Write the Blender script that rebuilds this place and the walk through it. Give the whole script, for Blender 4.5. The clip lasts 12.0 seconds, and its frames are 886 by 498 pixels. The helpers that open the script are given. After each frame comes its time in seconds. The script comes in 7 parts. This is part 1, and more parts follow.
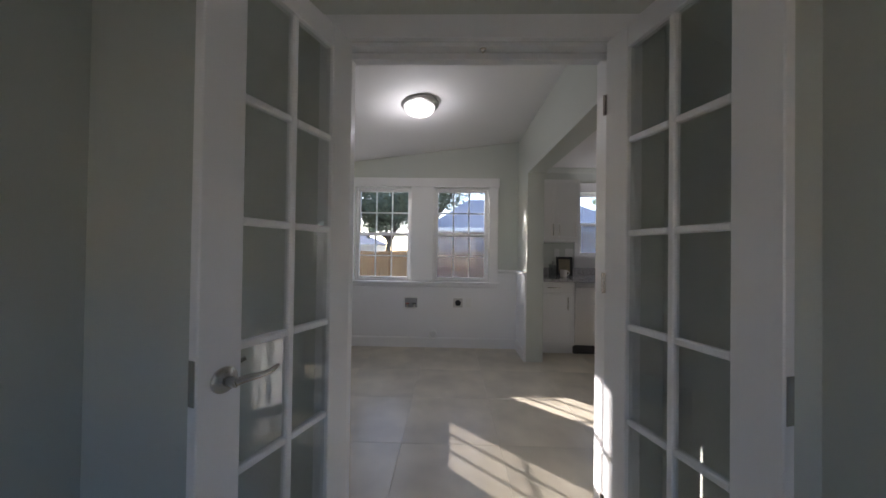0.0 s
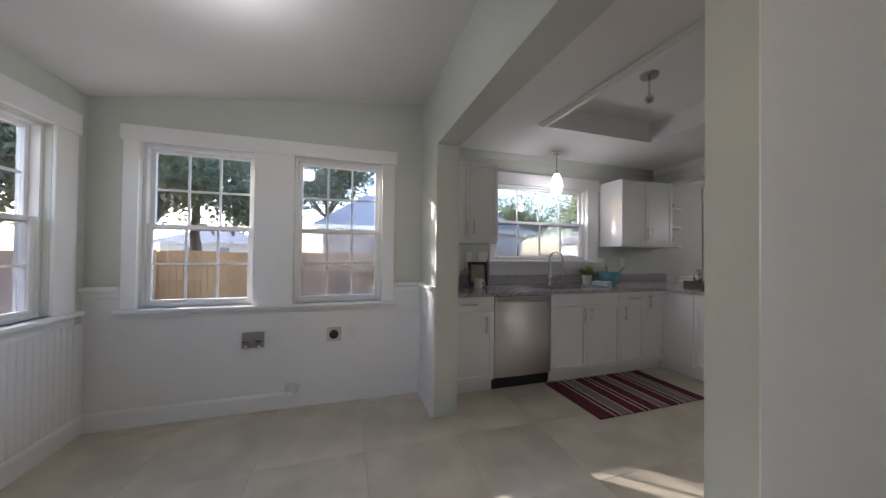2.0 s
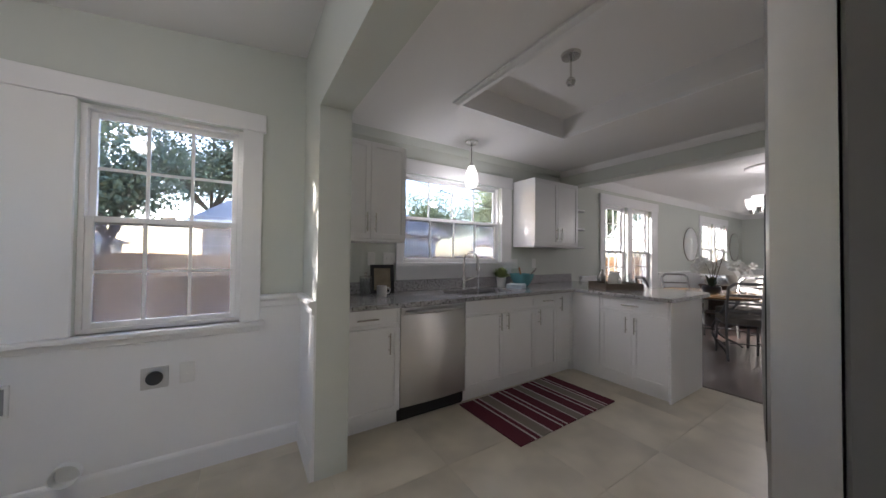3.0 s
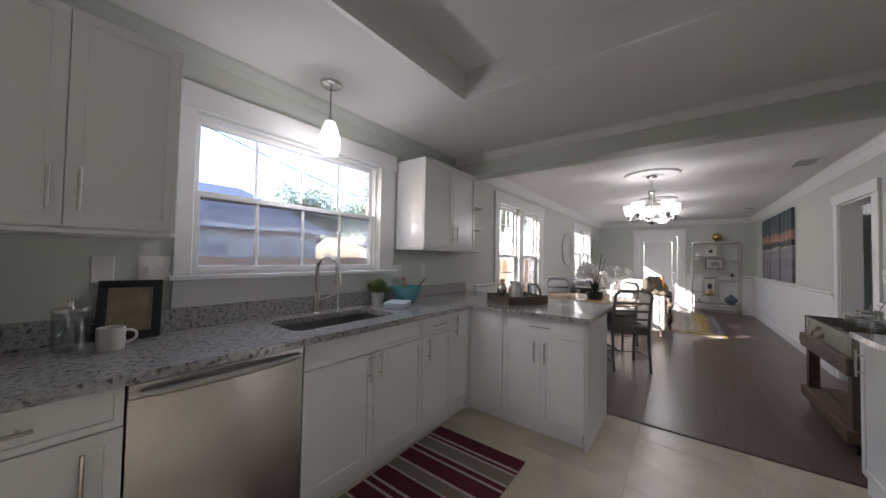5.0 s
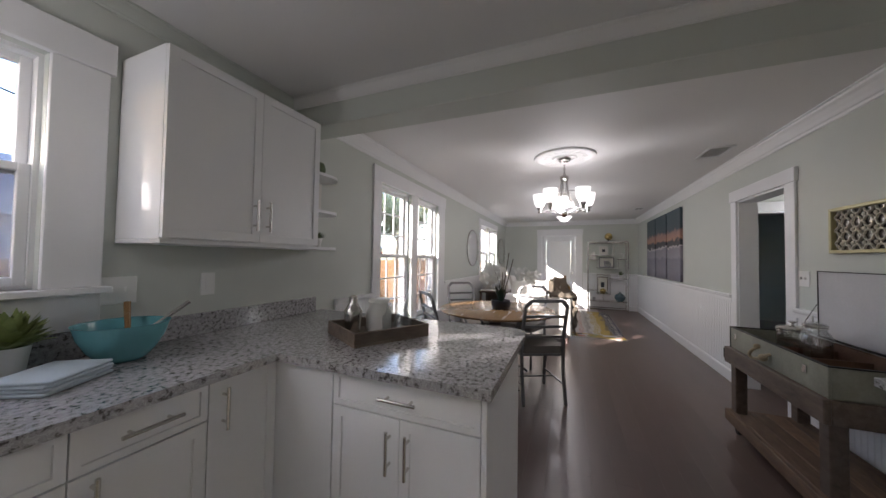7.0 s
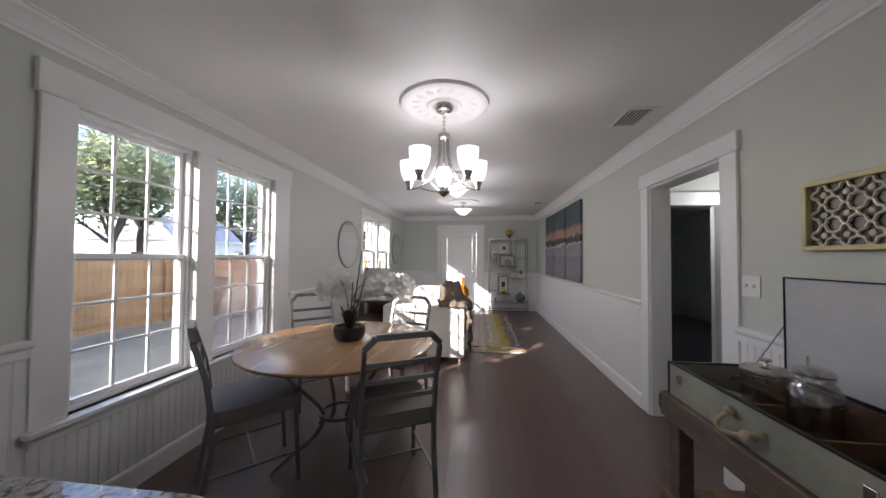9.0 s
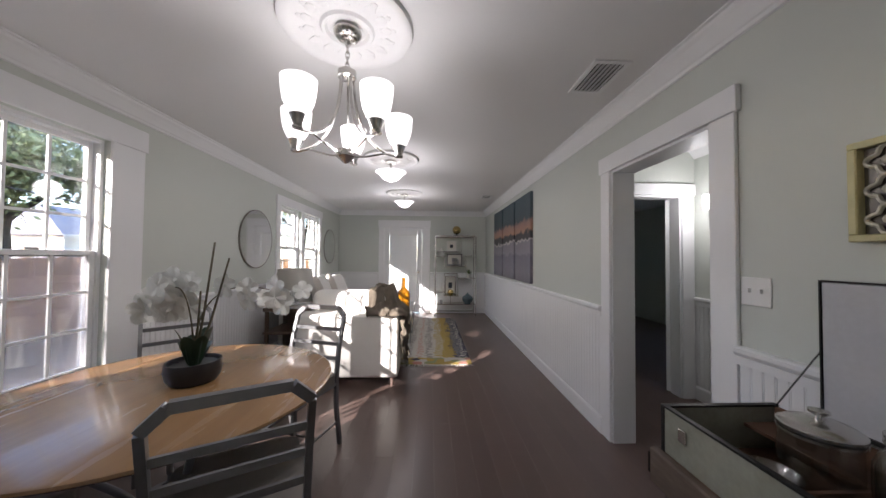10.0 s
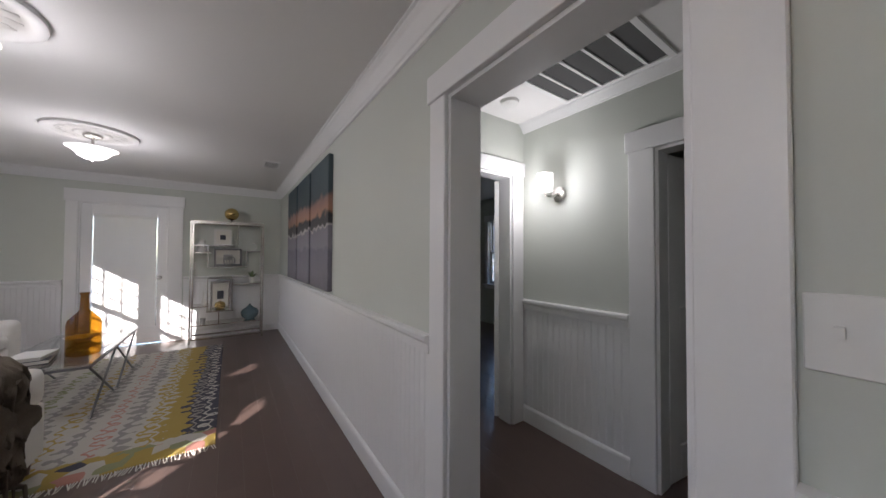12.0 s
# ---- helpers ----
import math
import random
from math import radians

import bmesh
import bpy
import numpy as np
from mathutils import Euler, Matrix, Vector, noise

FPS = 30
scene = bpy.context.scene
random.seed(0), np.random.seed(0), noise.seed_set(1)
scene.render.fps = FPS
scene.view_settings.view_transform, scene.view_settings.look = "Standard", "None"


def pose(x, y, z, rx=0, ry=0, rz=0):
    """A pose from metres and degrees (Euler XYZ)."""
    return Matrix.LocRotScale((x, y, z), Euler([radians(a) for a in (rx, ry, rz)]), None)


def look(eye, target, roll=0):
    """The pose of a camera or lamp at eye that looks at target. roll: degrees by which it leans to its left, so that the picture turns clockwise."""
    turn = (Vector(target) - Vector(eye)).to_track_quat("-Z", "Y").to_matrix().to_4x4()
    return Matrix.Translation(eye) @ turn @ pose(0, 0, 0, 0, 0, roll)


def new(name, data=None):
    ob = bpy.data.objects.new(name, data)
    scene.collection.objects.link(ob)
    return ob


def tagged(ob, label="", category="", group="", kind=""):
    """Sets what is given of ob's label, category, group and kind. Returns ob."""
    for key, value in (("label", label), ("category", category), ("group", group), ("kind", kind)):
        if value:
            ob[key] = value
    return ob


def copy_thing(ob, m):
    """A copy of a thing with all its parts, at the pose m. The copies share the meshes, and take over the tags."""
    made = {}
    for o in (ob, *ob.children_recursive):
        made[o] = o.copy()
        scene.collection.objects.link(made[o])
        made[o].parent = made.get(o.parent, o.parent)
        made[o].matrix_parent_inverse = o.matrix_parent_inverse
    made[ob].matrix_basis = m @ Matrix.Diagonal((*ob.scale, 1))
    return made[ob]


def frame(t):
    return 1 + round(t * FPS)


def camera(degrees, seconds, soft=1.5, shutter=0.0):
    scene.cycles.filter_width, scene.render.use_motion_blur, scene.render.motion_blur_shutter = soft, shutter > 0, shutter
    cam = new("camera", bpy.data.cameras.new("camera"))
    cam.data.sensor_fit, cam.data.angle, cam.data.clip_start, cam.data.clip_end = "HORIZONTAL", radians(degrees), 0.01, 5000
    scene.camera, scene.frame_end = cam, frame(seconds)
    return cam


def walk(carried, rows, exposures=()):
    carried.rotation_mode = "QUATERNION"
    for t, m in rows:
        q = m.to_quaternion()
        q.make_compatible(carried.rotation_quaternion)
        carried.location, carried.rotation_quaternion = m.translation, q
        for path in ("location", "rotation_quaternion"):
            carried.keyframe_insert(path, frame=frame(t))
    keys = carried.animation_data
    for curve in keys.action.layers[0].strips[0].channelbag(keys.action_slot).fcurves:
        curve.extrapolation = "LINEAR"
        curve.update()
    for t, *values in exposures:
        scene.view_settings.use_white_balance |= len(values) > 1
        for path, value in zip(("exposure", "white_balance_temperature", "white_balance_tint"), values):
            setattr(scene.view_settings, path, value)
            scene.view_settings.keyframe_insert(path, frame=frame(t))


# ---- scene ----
cam = camera(109.9, 12.0)
PATH = [
    (0, (0.314, 0.118, 1.193), (0.271, 2.117, 1.212), 0.78),
    (0.5, (0.312, 0.425, 1.214), (0.270, 2.424, 1.237), 0.77),
    (1, (0.359, 0.715, 1.199), (0.478, 2.711, 1.226), 0.76),
    (1.5, (0.436, 1.007, 1.221), (0.779, 2.977, 1.250), 0.65),
    (2, (0.514, 1.283, 1.244), (1.108, 3.193, 1.267), 0.67),
    (2.5, (0.649, 1.508, 1.251), (1.509, 3.314, 1.277), 0.72),
    (3, (0.820, 1.735, 1.245), (1.901, 3.418, 1.281), 0.55),
    (3.5, (0.992, 1.939, 1.269), (2.290, 3.460, 1.305), 0.65),
    (5.5, (1.899, 2.499, 1.285), (3.548, 3.629, 1.340), 1.01),
    (6, (2.226, 2.559, 1.294), (3.950, 3.572, 1.346), 0.90),
    (6.5, (2.546, 2.627, 1.299), (4.331, 3.528, 1.357), 0.95),
    (7, (2.868, 2.663, 1.301), (4.720, 3.415, 1.359), 0.88),
    (9, (4.236, 2.477, 1.331), (6.223, 2.699, 1.382), 0.47),
    (9.5, (4.566, 2.412, 1.323), (6.564, 2.498, 1.374), 0.61),
    (10, (4.898, 2.317, 1.315), (6.895, 2.234, 1.365), 0.51),
    (10.5, (5.220, 2.211, 1.308), (7.199, 1.925, 1.357), 0.32),
    (11, (5.530, 2.063, 1.292), (7.448, 1.497, 1.344), 0.38),
    (11.5, (5.840, 1.881, 1.301), (7.662, 1.057, 1.342), 0.48),
    (12, (6.075, 1.724, 1.296), (7.725, 0.596, 1.336), 0.25),
]
walk(cam, [(t, look(eye, target, roll)) for t, eye, target, roll in PATH], [(0.0, 3.0, 6230, 16), (0.5, 3.25, 6230, 16), (1.0, 3.4, 6230, 16), (2.0, 3.35, 6230, 16), (3.5, 3.5, 6230, 16), (6.0, 3.47, 6230, 16), (9.5, 3.42, 6230, 16), (12.0, 3.38, 6230, 16)])


# ---------------- world, sun, exposure ----------------
SUN = Vector((1.15, -1.0, -0.652)).normalized()
world = bpy.data.worlds.new("world")
scene.world = world
world.use_nodes = True
_wn = world.node_tree.nodes
_sky = _wn.new("ShaderNodeTexSky")
_sky.sky_type, _sky.sun_disc = "NISHITA", False
_sky.sun_elevation, _sky.sun_rotation = radians(25.3), radians(-47)
_sky.dust_density, _sky.air_density = 1.0, 1.0
world.node_tree.links.new(_sky.outputs[0], _wn["Background"].inputs[0])
_wn["Background"].inputs[1].default_value = 0.15
sun = new("sun", bpy.data.lights.new("sun", "SUN"))
sun.data.energy, sun.data.angle, sun.data.color = 1.7, radians(0.5), (1.0, 0.93, 0.84)
sun.matrix_world = look((0, 0, 12), Vector((0, 0, 12)) + SUN)


def lamp(name, x, y, z, watts, radius=0.05, colour=(1.0, 0.97, 0.95)):
    ob = new(name, bpy.data.lights.new(name, "POINT"))
    ob.data.energy, ob.data.shadow_soft_size, ob.data.color = watts, radius, colour
    ob.location = (x, y, z)
    return ob


# lamps for the lit shades, hung outside them so light spreads further
lamp("lamp_laundry", 0.042, 2.73, 2.20, 0.6, 0.08)
lamp("lamp_chandelier", 6.345, 2.712, 1.80, 1.3, 0.12)
lamp("lamp_living_1", 8.31, 2.755, 1.99, 1.05, 0.1)
lamp("lamp_living_2", 10.14, 2.76, 1.99, 1.05, 0.1)
lamp("lamp_pendant", 2.715, 4.175, 1.84, 0.5, 0.04)
lamp("lamp_sconce", 7.48, -0.02, 1.80, 0.75, 0.05)


# ---------------- materials ----------------
def mat(name, colour, rough=0.5, metal=0.0, var=0.06, scale=3.0, fine=60.0, bump=0.1, spec=0.5, coat=0.0, dist=0.002):
    m = bpy.data.materials.new(name)
    m.use_nodes = True
    nt = m.node_tree
    b = nt.nodes["Principled BSDF"]
    b.inputs["Metallic"].default_value = metal
    b.inputs["Specular IOR Level"].default_value = spec
    b.inputs["Coat Weight"].default_value = coat
    tc = nt.nodes.new("ShaderNodeTexCoord")
    n1, n2 = nt.nodes.new("ShaderNodeTexNoise"), nt.nodes.new("ShaderNodeTexNoise")
    n1.inputs["Scale"].default_value, n2.inputs["Scale"].default_value = scale, fine
    n1.inputs["Detail"].default_value = 5
    add = nt.nodes.new("ShaderNodeMath")
    add.operation = "MULTIPLY_ADD"
    add.inputs[1].default_value = 0.3
    ramp = nt.nodes.new("ShaderNodeValToRGB")
    lo, hi = ramp.color_ramp.elements
    lo.position, hi.position = 0.35, 0.95
    lo.color = (*[max(0, c * (1 - var)) for c in colour], 1)
    hi.color = (*[min(1, c * (1 + var)) for c in colour], 1)
    rr = nt.nodes.new("ShaderNodeMapRange")
    rr.inputs[3].default_value, rr.inputs[4].default_value = max(0.02, rough - 0.06), min(1, rough + 0.06)
    bp = nt.nodes.new("ShaderNodeBump")
    bp.inputs["Strength"].default_value, bp.inputs["Distance"].default_value = bump, dist
    for a, c in ((tc.outputs["Object"], n1.inputs["Vector"]), (tc.outputs["Object"], n2.inputs["Vector"]),
                 (n2.outputs["Fac"], add.inputs[0]), (n1.outputs["Fac"], add.inputs[2]), (add.outputs[0], ramp.inputs[0]),
                 (ramp.outputs[0], b.inputs["Base Color"]), (n1.outputs["Fac"], rr.inputs[0]), (rr.outputs[0], b.inputs["Roughness"]),
                 (n2.outputs["Fac"], bp.inputs["Height"]), (bp.outputs[0], b.inputs["Normal"])):
        nt.links.new(a, c)
    return m


def ramp_of(m):
    return m.node_tree.nodes["Color Ramp"].color_ramp


def glass(name, rough=0.0, tint=(1, 1, 1), base=0.05):
    """Thin pane: mostly clear, mirror gloss by Fresnel."""
    m = bpy.data.materials.new(name)
    m.use_nodes = True
    nt = m.node_tree
    nt.nodes.remove(nt.nodes["Principled BSDF"])
    tr, gl, mx, fr = (nt.nodes.new(k) for k in ("ShaderNodeBsdfTransparent", "ShaderNodeBsdfGlossy", "ShaderNodeMixShader", "ShaderNodeLayerWeight"))
    tr.inputs[0].default_value = (*tint, 1)
    gl.inputs["Roughness"].default_value = rough
    pw, md = nt.nodes.new("ShaderNodeMath"), nt.nodes.new("ShaderNodeMath")
    pw.operation, md.operation = "POWER", "MULTIPLY_ADD"
    pw.inputs[1].default_value, md.inputs[1].default_value, md.inputs[2].default_value = 5, 0.9, base
    for a, c in ((fr.outputs["Facing"], pw.inputs[0]), (pw.outputs[0], md.inputs[0]), (md.outputs[0], mx.inputs[0]), (tr.outputs[0], mx.inputs[1]), (gl.outputs[0], mx.inputs[2]), (mx.outputs[0], nt.nodes["Material Output"].inputs[0])):
        nt.links.new(a, c)
    return m


def glow(name, colour, strength):
    m = bpy.data.materials.new(name)
    m.use_nodes = True
    b = m.node_tree.nodes["Principled BSDF"]
    b.inputs["Base Color"].default_value = (0.85, 0.85, 0.83, 1)
    b.inputs["Roughness"].default_value = 0.35
    b.inputs["Emission Color"].default_value = (*colour, 1)
    b.inputs["Emission Strength"].default_value = strength
    return m


def wood(name, dark, light, rough=0.4, stretch=(1, 12, 12), per_piece=0.25, bump=0.15, coat=0.0):
    m = mat(name, light, rough, var=0.1, bump=bump, coat=coat)
    nt = m.node_tree
    ns = nt.nodes
    mp = ns.new("ShaderNodeMapping")
    mp.inputs["Scale"].default_value = stretch
    info = ns.new("ShaderNodeObjectInfo")
    off = ns.new("ShaderNodeVectorMath")
    off.operation = "MULTIPLY_ADD"
    off.inputs[1].default_value = (37, 11, 53)
    tc = [n for n in ns if n.type == "TEX_COORD"][0]
    nt.links.new(info.outputs["Random"], off.inputs[0])
    nt.links.new(tc.outputs["Object"], off.inputs[2])
    nt.links.new(off.outputs[0], mp.inputs[0])
    n1, n2 = [n for n in ns if n.type == "TEX_NOISE"]
    for n in (n1, n2):
        nt.links.new(mp.outputs[0], n.inputs["Vector"])
    n1.inputs["Scale"].default_value, n2.inputs["Scale"].default_value = 2.2, 9
    n1.inputs["Distortion"].default_value = 0.6
    r = ramp_of(m)
    r.elements[0].color, r.elements[1].color = (*dark, 1), (*light, 1)
    hs = ns.new("ShaderNodeHueSaturation")
    mr = ns.new("ShaderNodeMapRange")
    mr.inputs[3].default_value, mr.inputs[4].default_value = 1 - per_piece, 1 + per_piece
    nt.links.new(info.outputs["Random"], mr.inputs[0])
    nt.links.new(mr.outputs[0], hs.inputs["Value"])
    nt.links.new(ns["Color Ramp"].outputs[0], hs.inputs["Color"])
    nt.links.new(hs.outputs[0], ns["Principled BSDF"].inputs["Base Color"])
    return m


WALL = mat("wall_paint_sage", (0.59, 0.615, 0.565), 0.6, var=0.025, scale=1.3, fine=220, bump=0.08)
WHITE = mat("white_trim_paint", (0.80, 0.80, 0.80), 0.38, var=0.02, scale=2, fine=90, bump=0.04)
CEIL = mat("ceiling_paint", (0.78, 0.77, 0.76), 0.75, var=0.02, scale=1.1, fine=160, bump=0.12)
CABINET = mat("cabinet_paint", (0.82, 0.82, 0.82), 0.3, var=0.015, scale=2, fine=60, bump=0.02)
STEEL = mat("brushed_steel", (0.56, 0.55, 0.53), 0.3, 1.0, var=0.05, bump=0.05)
CHROME = mat("satin_nickel", (0.62, 0.60, 0.57), 0.24, 1.0, var=0.03, bump=0.0)
BLACKP = mat("black_plastic", (0.015, 0.015, 0.016), 0.4, var=0.1)
# grey tint dims the bright outdoors seen through the panes
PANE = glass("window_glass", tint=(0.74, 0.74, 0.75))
DOORPANE = glass("clear_door_glass", tint=(0.93, 0.94, 0.93))
CLEAR = glass("clear_glass", tint=(0.90, 0.92, 0.92), base=0.12)
MIRROR = mat("mirror_silver", (0.88, 0.88, 0.88), 0.02, 1.0, var=0.0, bump=0.0)
DARKWOOD = wood("dark_floor_wood", (0.112, 0.076, 0.065), (0.124, 0.084, 0.071), 0.28, (0.6, 3, 3), 0.06, 0.0)
for _n in DARKWOOD.node_tree.nodes:
    if _n.type == "MAP_RANGE" and _n.outputs[0].links[0].to_socket.name == "Roughness":
        _n.inputs[3].default_value, _n.inputs[4].default_value = 0.27, 0.30
    if _n.type == "TEX_NOISE":
        _n.inputs["Detail"].default_value = 1.5
PLASTIC = mat("white_plastic", (0.78, 0.78, 0.76), 0.35, var=0.02)


# ---------------- mesh helpers ----------------
def box(bm, x0, x1, y0, y1, z0, z1):
    vs = [bm.verts.new((x, y, z)) for x in (x0, x1) for y in (y0, y1) for z in (z0, z1)]
    for q in ((0, 1, 3, 2), (4, 6, 7, 5), (0, 4, 5, 1), (2, 3, 7, 6), (0, 2, 6, 4), (1, 5, 7, 3)):
        bm.faces.new([vs[i] for i in q])
    return vs


def lathe(bm, profile, centre=(0, 0, 0), n=28, squash=(1, 1)):
    cx, cy, cz = centre
    rings = []
    for r, z in profile:
        if r < 1e-5:
            rings.append([bm.verts.new((cx, cy, cz + z))])
        else:
            rings.append([bm.verts.new((cx + squash[0] * r * math.cos(2 * math.pi * i / n), cy + squash[1] * r * math.sin(2 * math.pi * i / n), cz + z)) for i in range(n)])
    for a, b in zip(rings, rings[1:]):
        for i in range(n):
            j = (i + 1) % n
            q = [a[i % len(a)], a[j % len(a)], b[j % len(b)], b[i % len(b)]]
            q = list(dict.fromkeys(q))
            if len(q) > 2:
                bm.faces.new(q)
    for ring, flip in ((rings[0], True), (rings[-1], False)):
        if len(ring) > 2 and profile[0] != profile[-1]:
            bm.faces.new(ring[::-1] if flip else ring)


def tube(bm, pts, r, n=10, r1=None):
    pts = [Vector(p) for p in pts]
    rings, up = [], Vector((0.13, 0.21, 1)).normalized()
    for i, p in enumerate(pts):
        d = (pts[min(i + 1, len(pts) - 1)] - pts[max(i - 1, 0)]).normalized()
        u = d.cross(up)
        if u.length < 0.05:
            u = d.cross(Vector((1, 0, 0)))
        u.normalize()
        w = u.cross(d).normalized()
        rr = r if r1 is None else r + (r1 - r) * i / (len(pts) - 1)
        rings.append([bm.verts.new(p + rr * (math.cos(2 * math.pi * k / n) * u + math.sin(2 * math.pi * k / n) * w)) for k in range(n)])
    for a, b in zip(rings, rings[1:]):
        for k in range(n):
            bm.faces.new((a[k], a[(k + 1) % n], b[(k + 1) % n], b[k]))
    bm.faces.new(rings[0][::-1])
    bm.faces.new(rings[-1])


def curve(p0, p1, p2, p3, n=10):
    p0, p1, p2, p3 = map(Vector, (p0, p1, p2, p3))
    return [p0 * (1 - t) ** 3 + p1 * 3 * t * (1 - t) ** 2 + p2 * 3 * t * t * (1 - t) + p3 * t ** 3 for t in (i / n for i in range(n + 1))]


def prism(bm, pts, axis, a, b):
    """Extrude a closed outline along an axis from a to b. pts are the two other coordinates in xyz order."""
    def put(p, v):
        q = list(p)
        q.insert("xyz".index(axis), v)
        return bm.verts.new(q)
    A, B = [put(p, a) for p in pts], [put(p, b) for p in pts]
    n = len(pts)
    for i in range(n):
        bm.faces.new((A[i], A[(i + 1) % n], B[(i + 1) % n], B[i]))
    bm.faces.new(A[::-1])
    bm.faces.new(B)


def soften(bm, width, segments=2):
    bmesh.ops.bevel(bm, geom=bm.edges[:], offset=width, segments=segments, affect="EDGES", profile=0.5, clamp_overlap=True)


def mesh_of(name, bm, material, smooth=False):
    bmesh.ops.recalc_face_normals(bm, faces=bm.faces[:])
    me = bpy.data.meshes.new(name)
    bm.to_mesh(me)
    bm.free()
    for m in (material if isinstance(material, (list, tuple)) else [material]):
        me.materials.append(m)
    if smooth:
        me.polygons.foreach_set("use_smooth", [True] * len(me.polygons))
        me.set_sharp_from_angle(angle=radians(40))
    return me


def part(name, bm, material, parent, label="", smooth=False):
    ob = new(name, mesh_of(name, bm, material, smooth))
    ob.parent = parent
    return tagged(ob, label)


def thing(name, label, category, group="", m=None, kind=""):
    ob = new(name)
    ob.empty_display_size = 0.1
    if m is not None:
        ob.matrix_world = m
    return tagged(ob, label, category, group, kind)


def solid(name, bm, material, label, category, kind="", smooth=False):
    return tagged(new(name, mesh_of(name, bm, material, smooth)), label, category, "", kind)


def B(*c, bevel=0.0, seg=1):
    bm = bmesh.new()
    box(bm, *c)
    if bevel:
        soften(bm, bevel, seg)
    return bm


def cells(bm, a0, a1, z0, z1, holes, emit):
    """Boxes that fill a rectangle (a, z) but for its holes (a0, a1, z0, z1)."""
    As = sorted({a0, a1, *[v for h in holes for v in h[:2] if a0 < v < a1]})
    Zs = sorted({z0, z1, *[v for h in holes for v in h[2:] if z0 < v < z1]})
    for p, q in zip(As, As[1:]):
        run = None
        for u, v in zip(Zs, Zs[1:]):
            hole = any(h[0] < (p + q) / 2 < h[1] and h[2] < (u + v) / 2 < h[3] for h in holes)
            if hole:
                if run:
                    emit(bm, p, q, *run)
                run = None
            else:
                run = (run[0], v) if run else (u, v)
        if run:
            emit(bm, p, q, *run)


def wall_x(name, y0, y1, x0, x1, z0, z1, holes=(), material=None, label="sage-grey painted plaster wall"):
    bm = bmesh.new()
    cells(bm, x0, x1, z0, z1, holes, lambda b, p, q, u, v: box(b, p, q, y0, y1, u, v))
    return solid(name, bm, material or WALL, label, "wall", "structure")


def wall_y(name, x0, x1, y0, y1, z0, z1, holes=(), material=None, label="sage-grey painted plaster wall"):
    bm = bmesh.new()
    cells(bm, y0, y1, z0, z1, holes, lambda b, p, q, u, v: box(b, x0, x1, p, q, u, v))
    return solid(name, bm, material or WALL, label, "wall", "structure")


# ---------------- setting: walls ----------------
NY, LY, SY, EX = 4.44, 4.03, 1.00, 12.22
CZ, KZ, HZ = 2.385, 2.37, 2.345
LW = (-1.19, 1.165)
wall_x("wall_laundry_north", LY, LY + 0.18, -1.35, 1.165, -0.6, 2.75, [(-0.895, -0.177, 0.82, 2.01), (0.108, 0.806, 0.82, 2.01)])
wall_y("wall_laundry_west", -1.35, -1.19, 0.0, LY, -0.6, 2.5, [(3.15, 3.77, 0.83, 1.99)])
wall_y("wall_between_laundry_and_kitchen", 1.165, 1.345, 1.0, NY + 0.16, 0, 2.75, [(1.70, 3.55, -1, 2.075)])
wall_x("wall_french_doors", 1.372, 1.50, -1.19, 1.165, 0, 2.75, [(-0.135, 0.972, -1, 2.045)])
wall_x("wall_kitchen_north", NY, NY + 0.16, 1.345, 12.38, -0.6, 2.7,
       [(2.10, 3.36, 1.165, 2.035), (5.535, 6.20, 0.55, 2.06), (6.35, 7.03, 0.55, 2.06), (9.36, 10.08, 0.84, 2.03), (10.19, 10.91, 0.84, 2.03)])
wall_x("wall_south", SY - 0.16, SY, 1.345, 12.22, 0, 2.7, [(6.29, 7.10, -1, 1.95)])
wall_y("wall_east", EX, EX + 0.16, 0.84, NY, -0.6, 2.7, [(2.49, 3.40, -1, 2.0)])


# entry hall, side hall and far rooms
wall_y("wall_entry_east", 1.75, 1.87, -1.6, 1.0, 0, 2.7, [(-0.35, 0.45, -1, 2.03)])
# opening for the added window that lights the entry
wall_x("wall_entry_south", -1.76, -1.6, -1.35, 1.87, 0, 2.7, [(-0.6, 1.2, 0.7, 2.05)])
wall_y("wall_entry_west", -1.35, -1.192, -1.6, 0.0, -0.6, 2.7)
wall_x("wall_entry_return", 1.0, 1.12, 1.345, 1.87, 0, 2.7)
wall_y("wall_hall_west", 5.62, 5.74, -0.34, 0.84, 0, 2.7)
wall_x("wall_hall_south", -0.34, -0.22, 5.74, 7.89, 0, 2.7, [(6.08, 6.83, -1, 1.90)])
wall_y("wall_hall_east", 7.77, 7.89, -0.22, 0.84, 0, 2.7, [(-0.08, 0.69, -1, 1.92)])
# first opening is for the added bedroom window
wall_x("wall_bedroom_south", -2.56, -2.4, 7.7, 12.38, -0.6, 2.7, [(9.05, 9.76, 0.75, 1.95), (9.84, 10.55, 0.75, 1.95)])
wall_y("wall_bedroom_east", 12.22, 12.38, -2.4, 0.84, -0.6, 2.7)
wall_y("wall_bedroom_west", 7.70, 7.82, -2.4, -0.34, 0, 2.7)
wall_x("wall_bath_south", -2.26, -2.1, 5.5, 7.7, 0, 2.7)
wall_y("wall_bath_west", 5.5, 5.62, -2.1, -0.34, 0, 2.7)

# ceilings
def ceiling(name, x0, x1, y0, y1, z, holes=()):
    bm = bmesh.new()
    cells(bm, x0, x1, y0, y1, holes, lambda b, p, q, u, v: box(b, p, q, u, v, z, z + 0.15))
    return solid(name, bm, CEIL, "matt off-white painted plaster ceiling", "ceiling", "structure")


